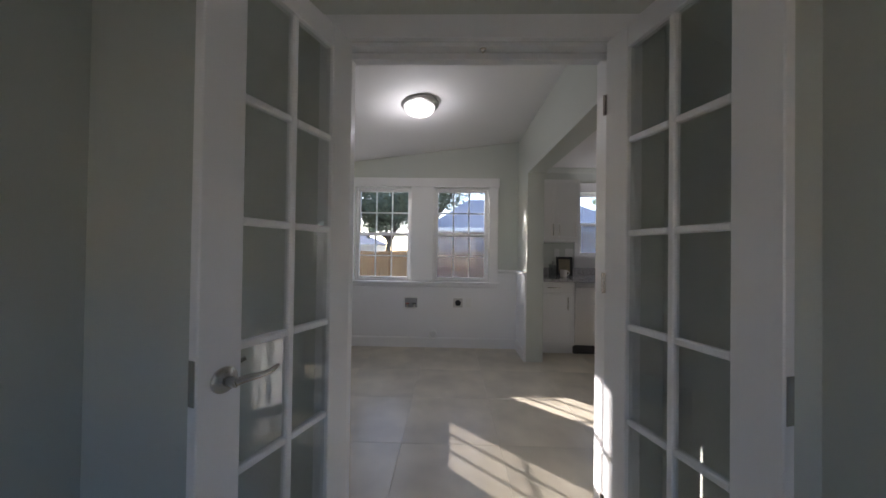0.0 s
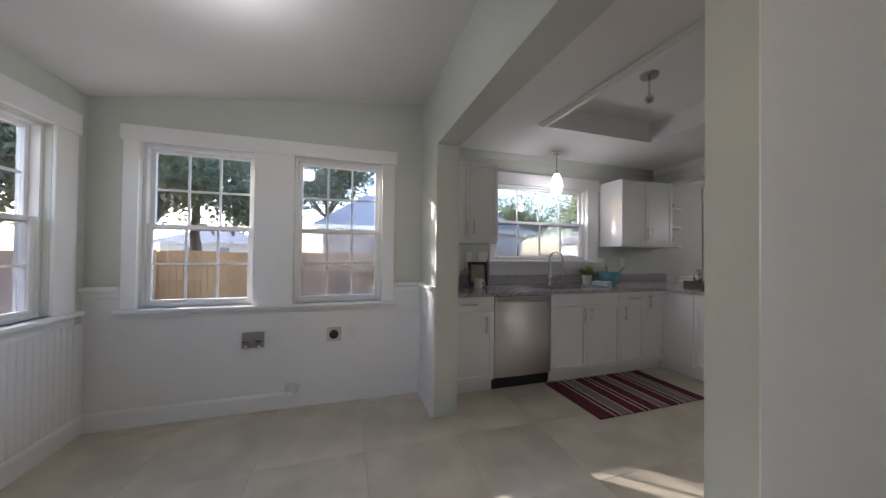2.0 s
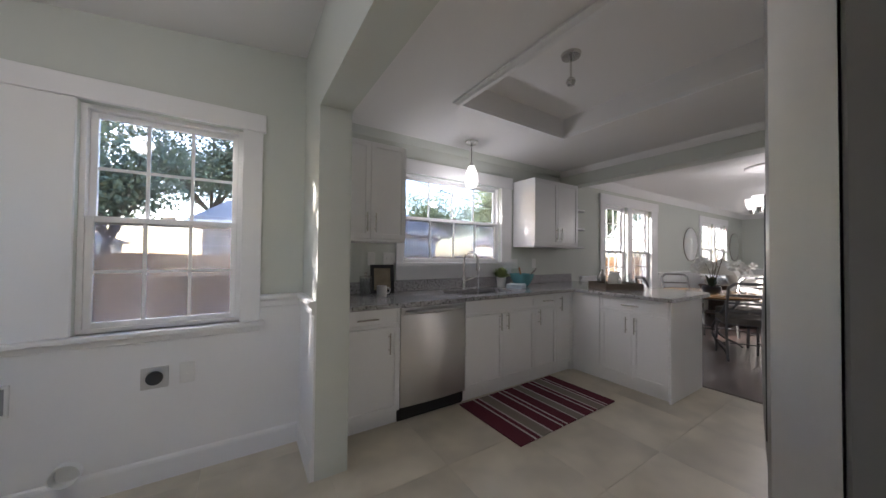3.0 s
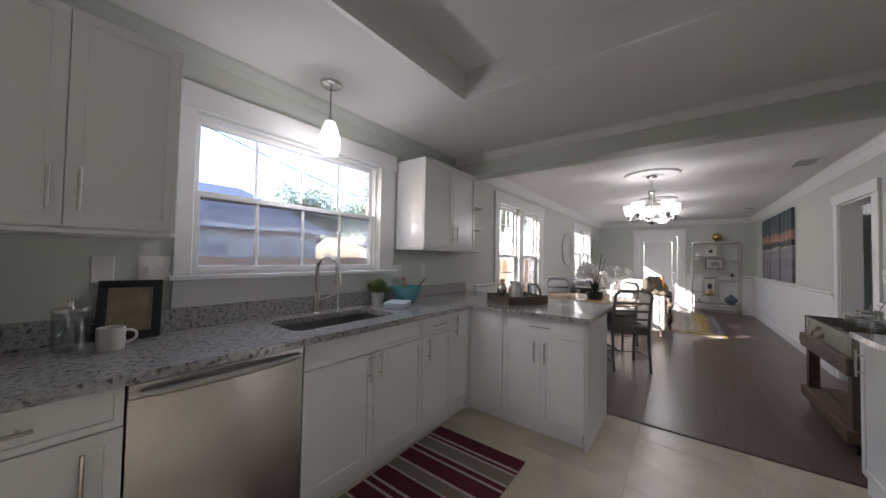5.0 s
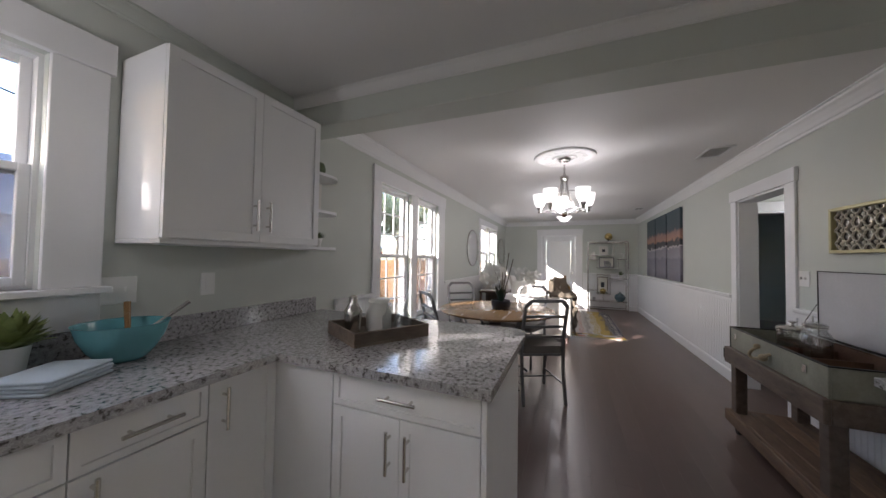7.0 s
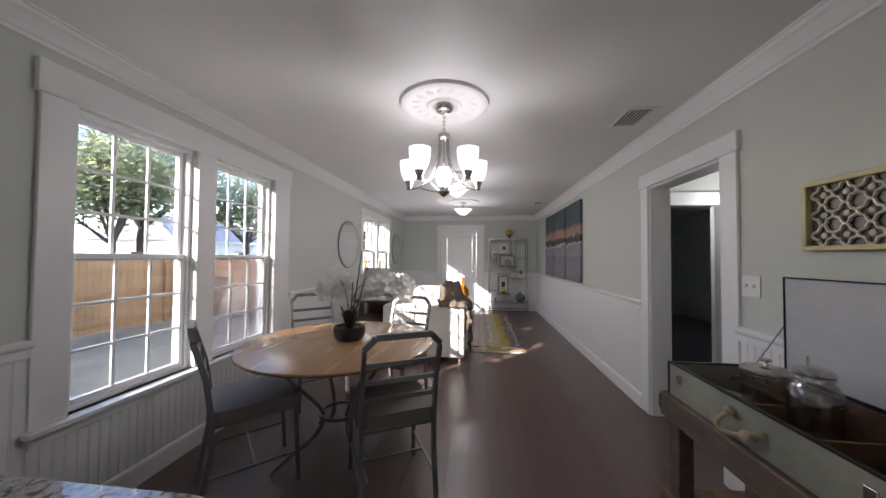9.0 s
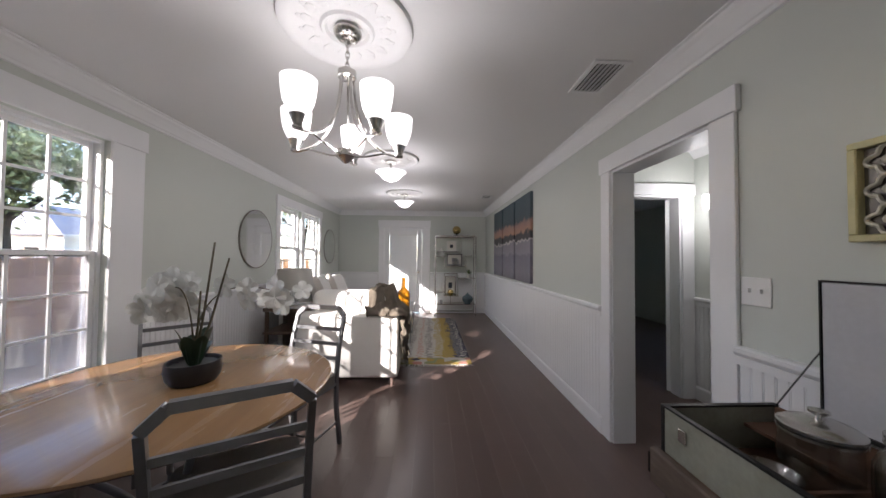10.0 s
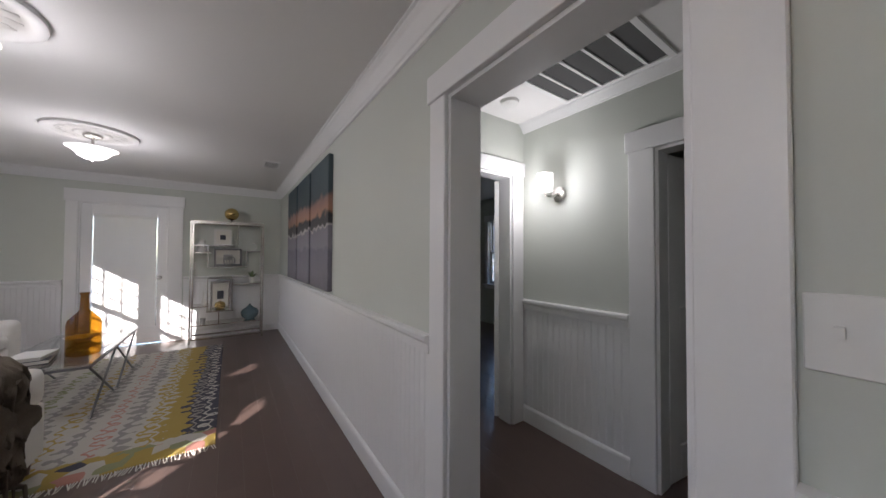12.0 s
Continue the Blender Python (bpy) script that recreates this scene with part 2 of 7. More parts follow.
ceiling("ceiling_kitchen", 1.345, 4.45, 1.0, NY, KZ, [(2.15, 3.32, 1.9, 3.56)])
ceiling("ceiling_kitchen_tray", 2.0, 3.47, 1.75, 3.71, KZ + 0.15)
ceiling("ceiling_dining_living", 4.65, EX, SY, NY, CZ)
ceiling("ceiling_entry", -1.19, 1.75, -1.6, 1.372, CZ)
ceiling("ceiling_hall", 5.74, 7.77, -0.22, 0.84, HZ)
ceiling("ceiling_bedroom", 7.89, 12.22, -2.4, 0.84, CZ)
ceiling("ceiling_bath", 5.62, 7.70, -2.1, -0.34, CZ)
bm = bmesh.new()
prism(bm, [(-1.19, 2.29), (1.165, 2.59), (1.165, 2.75), (-1.19, 2.75)], "y", 1.50, LY)
solid("ceiling_laundry", bm, CEIL, "sloped white painted shed ceiling", "ceiling", "structure")
bm = B(4.45, 4.65, SY, NY, 2.165, 2.5, bevel=0.004)
solid("beam", bm, WALL, "painted ceiling beam between kitchen and dining room", "beam", "structure")
# unseen slab, added to keep daylight out above the ceilings
bm = B(-1.4, 12.4, -2.6, 4.65, 2.78, 2.95)
solid("roof_closing_slab", bm, WHITE, "unseen slab above the rooms that shuts out sky light", "roof", "structure")

# floor slabs under the finish
SUBFLOOR = mat("grout", (0.44, 0.41, 0.35), 0.9, var=0.1)
bm = B(-1.35, 4.56, -1.76, 4.6, -0.3, -0.012)
floor_tile_base = solid("floor_kitchen", bm, SUBFLOOR, "beige stone tile floor of kitchen and laundry", "floor", "structure")
bm = B(4.56, 12.38, -2.56, 4.6, -0.3, -0.014)
floor_wood_base = solid("floor_dining", bm, DARKWOOD, "dark stained hardwood plank floor with satin finish", "floor", "structure")


# ---------------- trim ----------------
def run_x(name, prof, y, face, x0, x1, label, category, material=None):
    """Moulding along x. prof: (out from wall, z); face -1: the room lies towards -y."""
    bm = bmesh.new()
    prism(bm, [(y + face * o, z) for o, z in prof], "x", x0, x1)
    return solid(name, bm, material or WHITE, label, category, "structure")


def run_y(name, prof, x, face, y0, y1, label, category, material=None):
    bm = bmesh.new()
    prism(bm, [(x + face * o, z) for o, z in prof], "y", y0, y1)
    return solid(name, bm, material or WHITE, label, category, "structure")


BASE = [(0.012, 0), (0.026, 0), (0.026, 0.105), (0.022, 0.118), (0.015, 0.125), (0.012, 0.125)]
RAIL = [(0.012, 0.872), (0.024, 0.876), (0.024, 0.912), (0.034, 0.918), (0.042, 0.93), (0.042, 0.946), (0.034, 0.952), (0.0, 0.952), (0.0, 0.872)]
CROWN = [(0.0, -0.115), (0.012, -0.112), (0.018, -0.098), (0.026, -0.092), (0.040, -0.070), (0.062, -0.040), (0.076, -0.026), (0.080, -0.012), (0.092, -0.008), (0.092, 0.0), (0.0, 0.0)]


def beadboard(name, axis, at, face, a0, a1, z0=0.0, z1=0.872, pitch=0.046):
    """Tongue-and-groove boards: a grooved sheet 12 mm proud of the wall."""
    n = max(1, round((a1 - a0) / pitch))
    w = (a1 - a0) / n
    pts = [(a0, 0.0)]
    for i in range(n):
        s = a0 + i * w
        pts += [(s, 0.0095), (s + 0.0025, 0.012), (s + w - 0.008, 0.012), (s + w - 0.0065, 0.0105), (s + w - 0.005, 0.012), (s + w - 0.0025, 0.012)]
    pts += [(a1, 0.0095), (a1, 0.0)]
    bm = bmesh.new()
    prism(bm, [((p, at + face * o) if axis == "x" else (at + face * o, p)) for p, o in pts], "z", z0, z1)
    return solid(name, bm, WHITE, "white painted beadboard wainscot panelling", "wainscot", "structure")


def dado(name, axis, at, face, a0, a1, rail=True, top=0.872):
    beadboard("wainscot_" + name, axis, at, face, a0, a1, z1=top)
    run = run_x if axis == "x" else run_y
    d = top - 0.872
    run("chair_rail_" + name, [(o, z + d) for o, z in RAIL], at, face, a0, a1, "white painted moulded chair rail", "trim")
    run("baseboard_" + name, BASE, at, face, a0, a1, "white painted baseboard with rounded top edge", "trim")


dado("south_east", "x", SY, 1, 7.21, EX)
dado("south_west", "x", SY, 1, 4.66, 6.165)
dado("north_1", "x", NY, -1, 4.90, 5.40)
dado("north_2", "x", NY, -1, 7.265, 9.255)
dado("north_3", "x", NY, -1, 11.02, EX)
beadboard("wainscot_under_dining_window", "x", NY, -1, 5.40, 7.265, z1=0.47)
run_x("baseboard_under_dining_window", BASE, NY, -1, 5.40, 7.265, "white painted baseboard with rounded top edge", "trim")
beadboard("wainscot_under_living_window", "x", NY, -1, 9.255, 11.02, z1=0.75)
run_x("baseboard_under_living_window", BASE, NY, -1, 9.255, 11.02, "white painted baseboard with rounded top edge", "trim")
dado("east_1", "y", EX, -1, 3.53, NY)
dado("east_2", "y", EX, -1, SY, 2.31)
solid("wainscot_laundry_north", B(-1.19, 1.165, LY - 0.012, LY, 0, 0.755), WHITE, "smooth white painted wainscot panel", "wainscot", "structure")
for nm, a, b in (("1", -1.19, -0.985), ("2", 0.915, 1.165)):
    solid("wainscot_laundry_north_side_" + nm, B(a, b, LY - 0.012, LY, 0.755, 0.90), WHITE, "smooth white painted wainscot panel", "wainscot", "structure")
    run_x("chair_rail_laundry_north_" + nm, [(o, z + 0.028) for o, z in RAIL], LY, -1, a, b, "white painted moulded chair rail", "trim")
run_x("baseboard_laundry_north", BASE, LY, -1, -1.19, 1.165, "white painted baseboard with rounded top edge", "trim")
dado("laundry_west", "y", -1.19, 1, 1.50, 3.03, top=0.90)
beadboard("wainscot_laundry_west_window", "y", -1.19, 1, 3.03, LY, z1=0.74)
run_y("baseboard_laundry_west", BASE, -1.19, 1, 3.03, LY, "white painted baseboard with rounded top edge", "trim")
dado("laundry_east", "y", 1.165, -1, 3.555, LY, top=0.90)
dado("hall_south", "x", -0.22, 1, 6.965, 7.77)
for nm, args in (("south", ("x", SY, 1, 4.65, EX)), ("north", ("x", NY, -1, 4.65, EX))):
    run_x("crown_moulding_" + nm, [(o, CZ + z) for o, z in CROWN], args[1], args[2], args[3], args[4], "white painted stepped crown moulding", "trim")
run_y("crown_moulding_east", [(o, CZ + z) for o, z in CROWN], EX, -1, SY, NY, "white painted stepped crown moulding", "trim")
run_x("crown_moulding_hall", [(o * 0.6, HZ + z * 0.6) for o, z in CROWN], -0.22, 1, 5.74, 7.77, "white painted crown moulding in side hall", "trim")
run_x("crown_moulding_kitchen_north", [(o * 0.55, KZ + z * 0.55) for o, z in CROWN], NY, -1, 1.345, 4.45, "painted crown moulding above kitchen window", "trim", WALL)
run_y("crown_moulding_beam", [(o * 0.55, KZ + z * 0.55) for o, z in CROWN], 4.45, -1, SY, NY, "painted crown moulding along the beam", "trim", CEIL)


def casing(name, axis, at, face, a0, a1, z0, z1, o0, o1, zt, mullions=(), sill=None, label="white painted flat board casing"):
    """Board casing round an opening a0..a1, z0..z1; outer edges o0, o1, head top zt. sill: (bottom, top) of the apron and stool."""
    root = thing(name, label, "trim", kind="structure")
    t = 0.02

    def bd(nm, p, q, u, v, th=t, lab="", back=0.0):
        c = (p, q, *sorted((at + face * back, at + face * th)), u, v) if axis == "x" else (*sorted((at + face * back, at + face * th)), p, q, u, v)
        part(nm, B(*c, bevel=0.003), WHITE, root, lab)
    bd("side_board", o0 + 0.015, a0, z0, z1)
    bd("side_board", a1, o1 - 0.015, z0, z1)
    for p, q in mullions:
        bd("mullion_board", p, q, z0, z1)
    bd("head_board", o0, o1, z1, zt, 0.028)
    if sill:
        bd("apron", o0 + 0.015, o1 - 0.015, sill[0], sill[1] - 0.025)
        bd("stool", o0 - 0.005, o1 + 0.005, sill[1] - 0.025, sill[1], 0.06, back=-0.05)
    return root


def lining(name, axis, a0, a1, z0, z1, d0, d1, sill=True):
    """Jamb boards inside an opening through a wall."""
    bm = bmesh.new()
    t = 0.016
    for p, q, u, v in ((a0, a0 + t, z0, z1), (a1 - t, a1, z0, z1), (a0 + t, a1 - t, z1 - t, z1)) + (((a0 + t, a1 - t, z0, z0 + t),) if sill else ()):
        box(bm, *((p, q, d0, d1, u, v) if axis == "x" else (d0, d1, p, q, u, v)))
    return solid(name, bm, WHITE, "white painted jamb lining", "trim", "structure")


def screen_cloth():
    """Fibreglass insect screen: half open weave, half grey thread paled to paint in haze."""
    m = bpy.data.materials.new("insect_screen_cloth")
    m.use_nodes = True
    nt = m.node_tree
    tr, mx = nt.nodes.new("ShaderNodeBsdfTransparent"), nt.nodes.new("ShaderNodeMixShader")
    b = nt.nodes["Principled BSDF"]
    b.inputs["Base Color"].default_value, b.inputs["Roughness"].default_value = (0.52, 0.49, 0.53, 1), 0.8
    mx.inputs[0].default_value = 0.42
    nt.links.new(tr.outputs[0], mx.inputs[1])
    nt.links.new(b.outputs[0], mx.inputs[2])
    nt.links.new(mx.outputs[0], nt.nodes["Material Output"].inputs[0])
    return m


SCREEN = screen_cloth()


def window(name, axis, a0, a1, z0, z1, d, out, cols, rows, meet, label, f=0.022, w=0.030, screen=False):
    """Double-hung sash window. d: plane of the lower sash; out: sign towards outdoors."""
    root = thing(name, label, "window", kind="structure")

    def bx(bm, p, q, u, v, s0, s1):
        s = sorted((d + out * s0, d + out * s1))
        box(bm, *((p, q, *s, u, v) if axis == "x" else (*s, p, q, u, v)))
    bm = bmesh.new()
    for p, q, u, v in ((a0, a0 + f, z0, z1), (a1 - f, a1, z0, z1), (a0 + f, a1 - f, z1 - f, z1), (a0 + f, a1 - f, z0, z0 + f)):
        bx(bm, p, q, u, v, -0.012, 0.075)
    part("window_frame", bm, WHITE, root, "white vinyl window frame")
    for nm, u, v, s in (("lower_sash", z0 + f, meet + 0.02, 0.0), ("upper_sash", meet - 0.02, z1 - f, 0.034)):
        bm = bmesh.new()
        p, q = a0 + f, a1 - f
        for c in ((p, p + w, u, v), (q - w, q, u, v), (p + w, q - w, v - w, v), (p + w, q - w, u, u + w)):
            bx(bm, *c, s, s + 0.03)
        soften(bm, 0.003)
        sash = part(nm, bm, WHITE, root)
        gx, gz = (q - p - 2 * w) / cols, (v - u - 2 * w) / rows
        bm = bmesh.new()
        for i in range(1, cols):
            c = p + w + gx * i
            bx(bm, c - 0.008, c + 0.008, u + w, v - w, s + 0.009, s + 0.021)
        for j in range(1, rows):
            c = u + w + gz * j
            for i in range(cols):
                bx(bm, p + w + gx * i + (0.008 if i else 0), p + w + gx * (i + 1) - (0.008 if i < cols - 1 else 0), c - 0.008, c + 0.008, s + 0.009, s + 0.021)
        part("muntin", bm, WHITE, sash)
        for i in range(cols):
            for j in range(rows):
                bm = bmesh.new()
                bx(bm, p + w + gx * i + 0.001, p + w + gx * (i + 1) - 0.001, u + w + gz * j + 0.001, u + w + gz * (j + 1) - 0.001, s + 0.013, s + 0.017)
                part("pane", bm, PANE, sash, "window pane tinted to dim the view out").visible_shadow = False
    if screen:
        bm = bmesh.new()
        bx(bm, a0 + f, a1 - f, z0 + f, meet, 0.070, 0.0705)
        part("insect_screen", bm, SCREEN, root, "grey insect screen over the lower sash")
    bm = bmesh.new()
    c = (a0 + a1) / 2
    bx(bm, c - 0.03, c + 0.03, meet + 0.02, meet + 0.034, 0.002, 0.026)
    part("sash_lock", bm, CHROME, root)
    return root


W = "white double-hung window with divided panes"
casing("window_trim_1", "x", LY, -1, -0.895, 0.806, 0.82, 2.01, -1.0, 0.93, 2.12, [(-0.177, 0.108)], (0.755, 0.82))
window("window_1", "x", -0.895, -0.177, 0.82, 2.01, LY + 0.05, 1, 3, 2, 1.41, W + " above laundry hookups")
window("window_2", "x", 0.108, 0.806, 0.82, 2.01, LY + 0.05, 1, 3, 2, 1.41, W + " above laundry hookups", screen=True)
casing("window_trim_2", "y", -1.19, 1, 3.15, 3.77, 0.83, 1.99, 3.03, 3.95, 2.125, (), (0.74, 0.83))
window("window_3", "y", 3.15, 3.77, 0.83, 1.99, -1.24, -1, 3, 2, 1.41, W + " in laundry side wall", screen=True)
casing("window_trim_3", "x", NY, -1, 2.10, 3.36, 1.165, 2.035, 2.01, 3.535, 2.165, (), (1.0, 1.165))
window("window_4", "x", 2.10, 3.36, 1.165, 2.035, NY + 0.05, 1, 4, 1, 1.60, "wide white sash window above kitchen sink", 0.014, 0.030, screen=True)
casing("window_trim_4", "x", NY, -1, 5.535, 7.03, 0.55, 2.06, 5.385, 7.28, 2.21, [(6.20, 6.35)], (0.47, 0.55))
window("window_5", "x", 5.535, 6.20, 0.55, 2.06, NY + 0.05, 1, 3, 3, 1.315, W + " beside dining table")
window("window_6", "x", 6.35, 7.03, 0.55, 2.06, NY + 0.05, 1, 3, 3, 1.315, W + " beside dining table", screen=True)
casing("window_trim_5", "x", NY, -1, 9.36, 10.91, 0.84, 2.03, 9.24, 11.03, 2.16, [(10.08, 10.19)], (0.75, 0.84))
window("window_7", "x", 9.36, 10.08, 0.84, 2.03, NY + 0.05, 1, 3, 3, 1.43, W + " behind sofa")
window("window_8", "x", 10.19, 10.91, 0.84, 2.03, NY + 0.05, 1, 3, 3, 1.43, W + " behind sofa")
casing("window_trim_6", "x", -2.4, 1, 9.05, 10.55, 0.75, 1.95, 8.95, 10.65, 2.06, [(9.76, 9.84)], (0.66, 0.75))
window("window_9", "x", 9.84, 10.55, 0.75, 1.95, -2.45, -1, 3, 3, 1.35, W + " in far bedroom")
# out of sight beside window_9, added to let more daylight into the bedroom
window("added_bedroom_window", "x", 9.05, 9.76, 0.75, 1.95, -2.45, -1, 3, 3, 1.35, W + " in far bedroom")
# out of view, added to bring daylight into the entry hall
window("added_entry_window", "x", -0.6, 1.2, 0.7, 2.05, -1.65, -1, 6, 3, 1.38, "unseen wide white sash window added to light the entry hall")
casing("door_trim_south", "x", SY, 1, 6.29, 7.10, 0, 1.95, 6.15, 7.225, 2.065)
lining("door_lining_south", "x", 6.29, 7.10, 0, 1.95, 0.84, SY, False)
casing("door_trim_east", "y", EX, -1, 2.49, 3.40, 0, 2.0, 2.31, 3.53, 2.16)
lining("door_lining_east", "y", 2.49, 3.40, 0, 2.0, EX, EX + 0.16, False)
casing("door_trim_hall", "y", 7.77, -1, -0.08, 0.69, 0, 1.92, -0.21, 0.81, 2.03)
lining("door_lining_hall", "y", -0.08, 0.69, 0, 1.92, 7.77, 7.89, False)
casing("door_trim_bath", "x", -0.22, 1, 6.08, 6.83, 0, 1.90, 5.94, 6.98, 2.02)
lining("door_lining_bath", "x", 6.08, 6.83, 0, 1.90, -0.34, -0.22, False)
casing("door_trim_french_entry", "x", 1.372, -1, -0.135, 0.972, 0, 2.045, -0.235, 1.08, 2.14)
casing("door_trim_french_laundry", "x", 1.50, 1, -0.135, 0.972, 0, 2.045, -0.235, 1.08, 2.14)
lining("door_lining_french", "x", -0.135, 0.972, 0, 2.045, 1.372, 1.50, False)


# ---------------- french doors ----------------
def french_door(name, m, lever, label):
    """Ten-lite door; hinge at the origin, leaf along +x, thickness in y."""
    w, h, t, s, top, bot = 0.545, 2.03, 0.035, 0.108, 0.085, 0.245
    root = thing(name, label, "door", kind="structure", m=m)
    z0 = 0.012
    for p, q in ((0.003, s), (w - s, w)):
        part("stile", B(p, q, 0, t, z0, h, bevel=0.003), WHITE, root)
    for u, v in ((z0, z0 + bot), (h - top, h)):
        part("rail", B(s, w - s, 0, t, u, v, bevel=0.002), WHITE, root)
    gw, gz0, gz1 = (w - 2 * s), z0 + bot, h - top
    part("muntin", B(w / 2 - 0.011, w / 2 + 0.011, 0.004, t - 0.004, gz0, gz1, bevel=0.004), WHITE, root)
    dz = (gz1 - gz0) / 5
    for j in range(5):
        for p, q in ((s, w / 2 - 0.011), (w / 2 + 0.011, w - s)):
            if j:
                part("muntin", B(p, q, 0.004, t - 0.004, gz0 + j * dz - 0.011, gz0 + j * dz + 0.011, bevel=0.004), WHITE, root)
            a, b = gz0 + j * dz + (0.011 if j else 0), gz0 + (j + 1) * dz - (0.011 if j < 4 else 0)
            part("pane", B(p + 0.001, q - 0.001, t / 2 - 0.002, t / 2 + 0.002, a + 0.001, b - 0.001), DOORPANE, root, "clear glass door pane")
    for z in (0.22, 1.08, 1.78):
        bm = bmesh.new()
        lathe(bm, [(0.005, -0.04), (0.005, 0.04)], (0.0, -0.004, z), 10)
        box(bm, 0.0, 0.012, -0.0025, -0.0005, z - 0.04, z + 0.04)
        part("hinge", bm, CHROME, root, "nickel butt hinge", True)
    if lever:
        for sy, y0 in ((-1, 0.0), (1, t)):
            bm = bmesh.new()
            x0, z = w - 0.062, 0.860
            rose = [(0.0, 0.0), (0.033, 0.0), (0.033, 0.006), (0.026, 0.012), (0.013, 0.016), (0.011, 0.05), (0.0, 0.052)]
            lathe(bm, rose, (0, 0, 0), 24)
            bmesh.ops.rotate(bm, cent=(0, 0, 0), matrix=Matrix.Rotation(radians(90 if sy < 0 else -90), 3, "X"), verts=bm.verts[:])
            bmesh.ops.translate(bm, vec=(x0, y0, z), verts=bm.verts[:])
            tube(bm, curve((x0, y0 + sy * 0.045, z), (x0 - 0.04, y0 + sy * 0.062, z + 0.012), (x0 - 0.07, y0 + sy * 0.058, z - 0.012), (x0 - 0.118, y0 + sy * 0.05, z + 0.006), 12), 0.011, 10, 0.0065)
            part("lever_handle", bm, CHROME, root, "curved satin nickel lever handle", True)
    part("latch_plate", B(w, w + 0.002, 0.006, t - 0.006, 0.815, 0.925), CHROME, root, "nickel latch plate")
    return root


french_door("door_1", pose(-0.117, 1.364, 0, 0, 0, 249), True, "white ten-pane glazed french door standing open, with lever handle")
french_door("door_2", pose(0.955, 1.364, 0, 0, 0, -75) @ Matrix.Translation((0, -0.035, 0)), False, "white ten-pane glazed french door standing open")

solid("door_stop", B(-0.118, 0.955, 1.412, 1.424, 2.0, 2.028, bevel=0.002), WHITE, "white painted door stop under the french door head", "trim", "structure")
bm = bmesh.new()
lathe(bm, [(0.0, -0.016), (0.006, -0.013), (0.008, -0.006), (0.014, -0.003), (0.014, 0.0), (0.0, 0.0)], (0.44, 1.39, 2.0285), 16)
solid("ball_catch", bm, CHROME, "small nickel ball catch in the door head", "door catch", smooth=True)


def panel_door(name, m, w, h, label, knob_x, blinds=False):
    """Panelled white door leaf, hinge at the origin, along +x."""
    root = thing(name, label, "door", kind="structure", m=m)
    t, s = 0.035, 0.11
    part("stile", B(0.003, s, 0, t, 0.01, h, bevel=0.002), WHITE, root)
    part("stile", B(w - s, w - 0.003, 0, t, 0.01, h, bevel=0.002), WHITE, root)
    zs = [(0.01, 0.20), (0.86, 1.0), (h - 0.11, h)] if not blinds else [(0.01, 0.24), (h - 0.14, h)]
    for u, v in zs:
        part("rail", B(s, w - s, 0, t, u, v, bevel=0.002), WHITE, root)
    for (a, u), (v, b) in zip(zs, zs[1:]):
        if blinds:
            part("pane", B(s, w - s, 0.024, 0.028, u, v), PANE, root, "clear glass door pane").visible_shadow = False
            n = 46
            for i in range(n):
                z = u + 0.02 + (v - u - 0.05) * i / (n - 1)
                bm = bmesh.new()
                prism(bm, [(0.007, z - 0.020), (0.0085, z - 0.020), (0.0155, z + 0.020), (0.014, z + 0.020)], "x", s + 0.008, w - s - 0.008)
                part("blind_slat", bm, PLASTIC, root)
            part("blind_headrail", B(s + 0.004, w - s - 0.004, 0.0, 0.021, v - 0.03, v - 0.002, bevel=0.002), PLASTIC, root)
        else:
            part("panel", B(s, w - s, 0.01, t - 0.01, u, v), WHITE, root)
    for sy in (-1, 1):
        bm = bmesh.new()
        lathe(bm, [(0.0, 0.0), (0.03, 0.0), (0.03, 0.005), (0.011, 0.012), (0.010, 0.03), (0.024, 0.038), (0.028, 0.052), (0.02, 0.064), (0.0, 0.067)], (0, 0, 0), 20)
        bmesh.ops.rotate(bm, cent=(0, 0, 0), matrix=Matrix.Rotation(radians(90 if sy < 0 else -90), 3, "X"), verts=bm.verts[:])
        bmesh.ops.translate(bm, vec=(knob_x, 0 if sy < 0 else t, 0.95), verts=bm.verts[:])
        part("knob", bm, CHROME, root, "satin nickel knob", True)
    return root


panel_door("door_3", pose(12.232, 3.384, 0, 0, 0, -90), 0.878, 1.98, "white half-glazed back door with closed slatted blinds", 0.80, True)
panel_door("door_4", pose(7.892, -0.062, 0, 0, 0, -51), 0.74, 1.90, "white panelled bedroom door standing open", 0.68)
panel_door("door_5", pose(6.812, -0.335, 0, 0, 0, 262), 0.70, 1.88, "white panelled bathroom door standing open", 0.64)
panel_door("door_6", pose(1.80, -0.335, 0, 0, 0, 90), 0.77, 2.02, "white panelled closet door in entry hall", 0.70)

# ---------------- kitchen ----------------
GRANITE = mat("speckled_granite", (0.36, 0.345, 0.34), 0.14, var=0.5, scale=62, fine=210, bump=0.02)
_r = ramp_of(GRANITE)
_r.interpolation = "CONSTANT"
_r.elements[0].position, _r.elements[0].color = 0.0, (0.10, 0.092, 0.088, 1)
_r.elements[1].position, _r.elements[1].color = 0.53, (0.26, 0.25, 0.25, 1)
for _p, _c in ((0.59, (0.40, 0.39, 0.40)), (0.66, (0.33, 0.318, 0.32)), (0.71, (0.50, 0.49, 0.50)), (0.78, (0.42, 0.405, 0.41))):
    _r.elements.new(_p).color = (*_c, 1)
GRANITE.node_tree.nodes["Principled BSDF"].inputs["Coat Weight"].default_value = 0.3


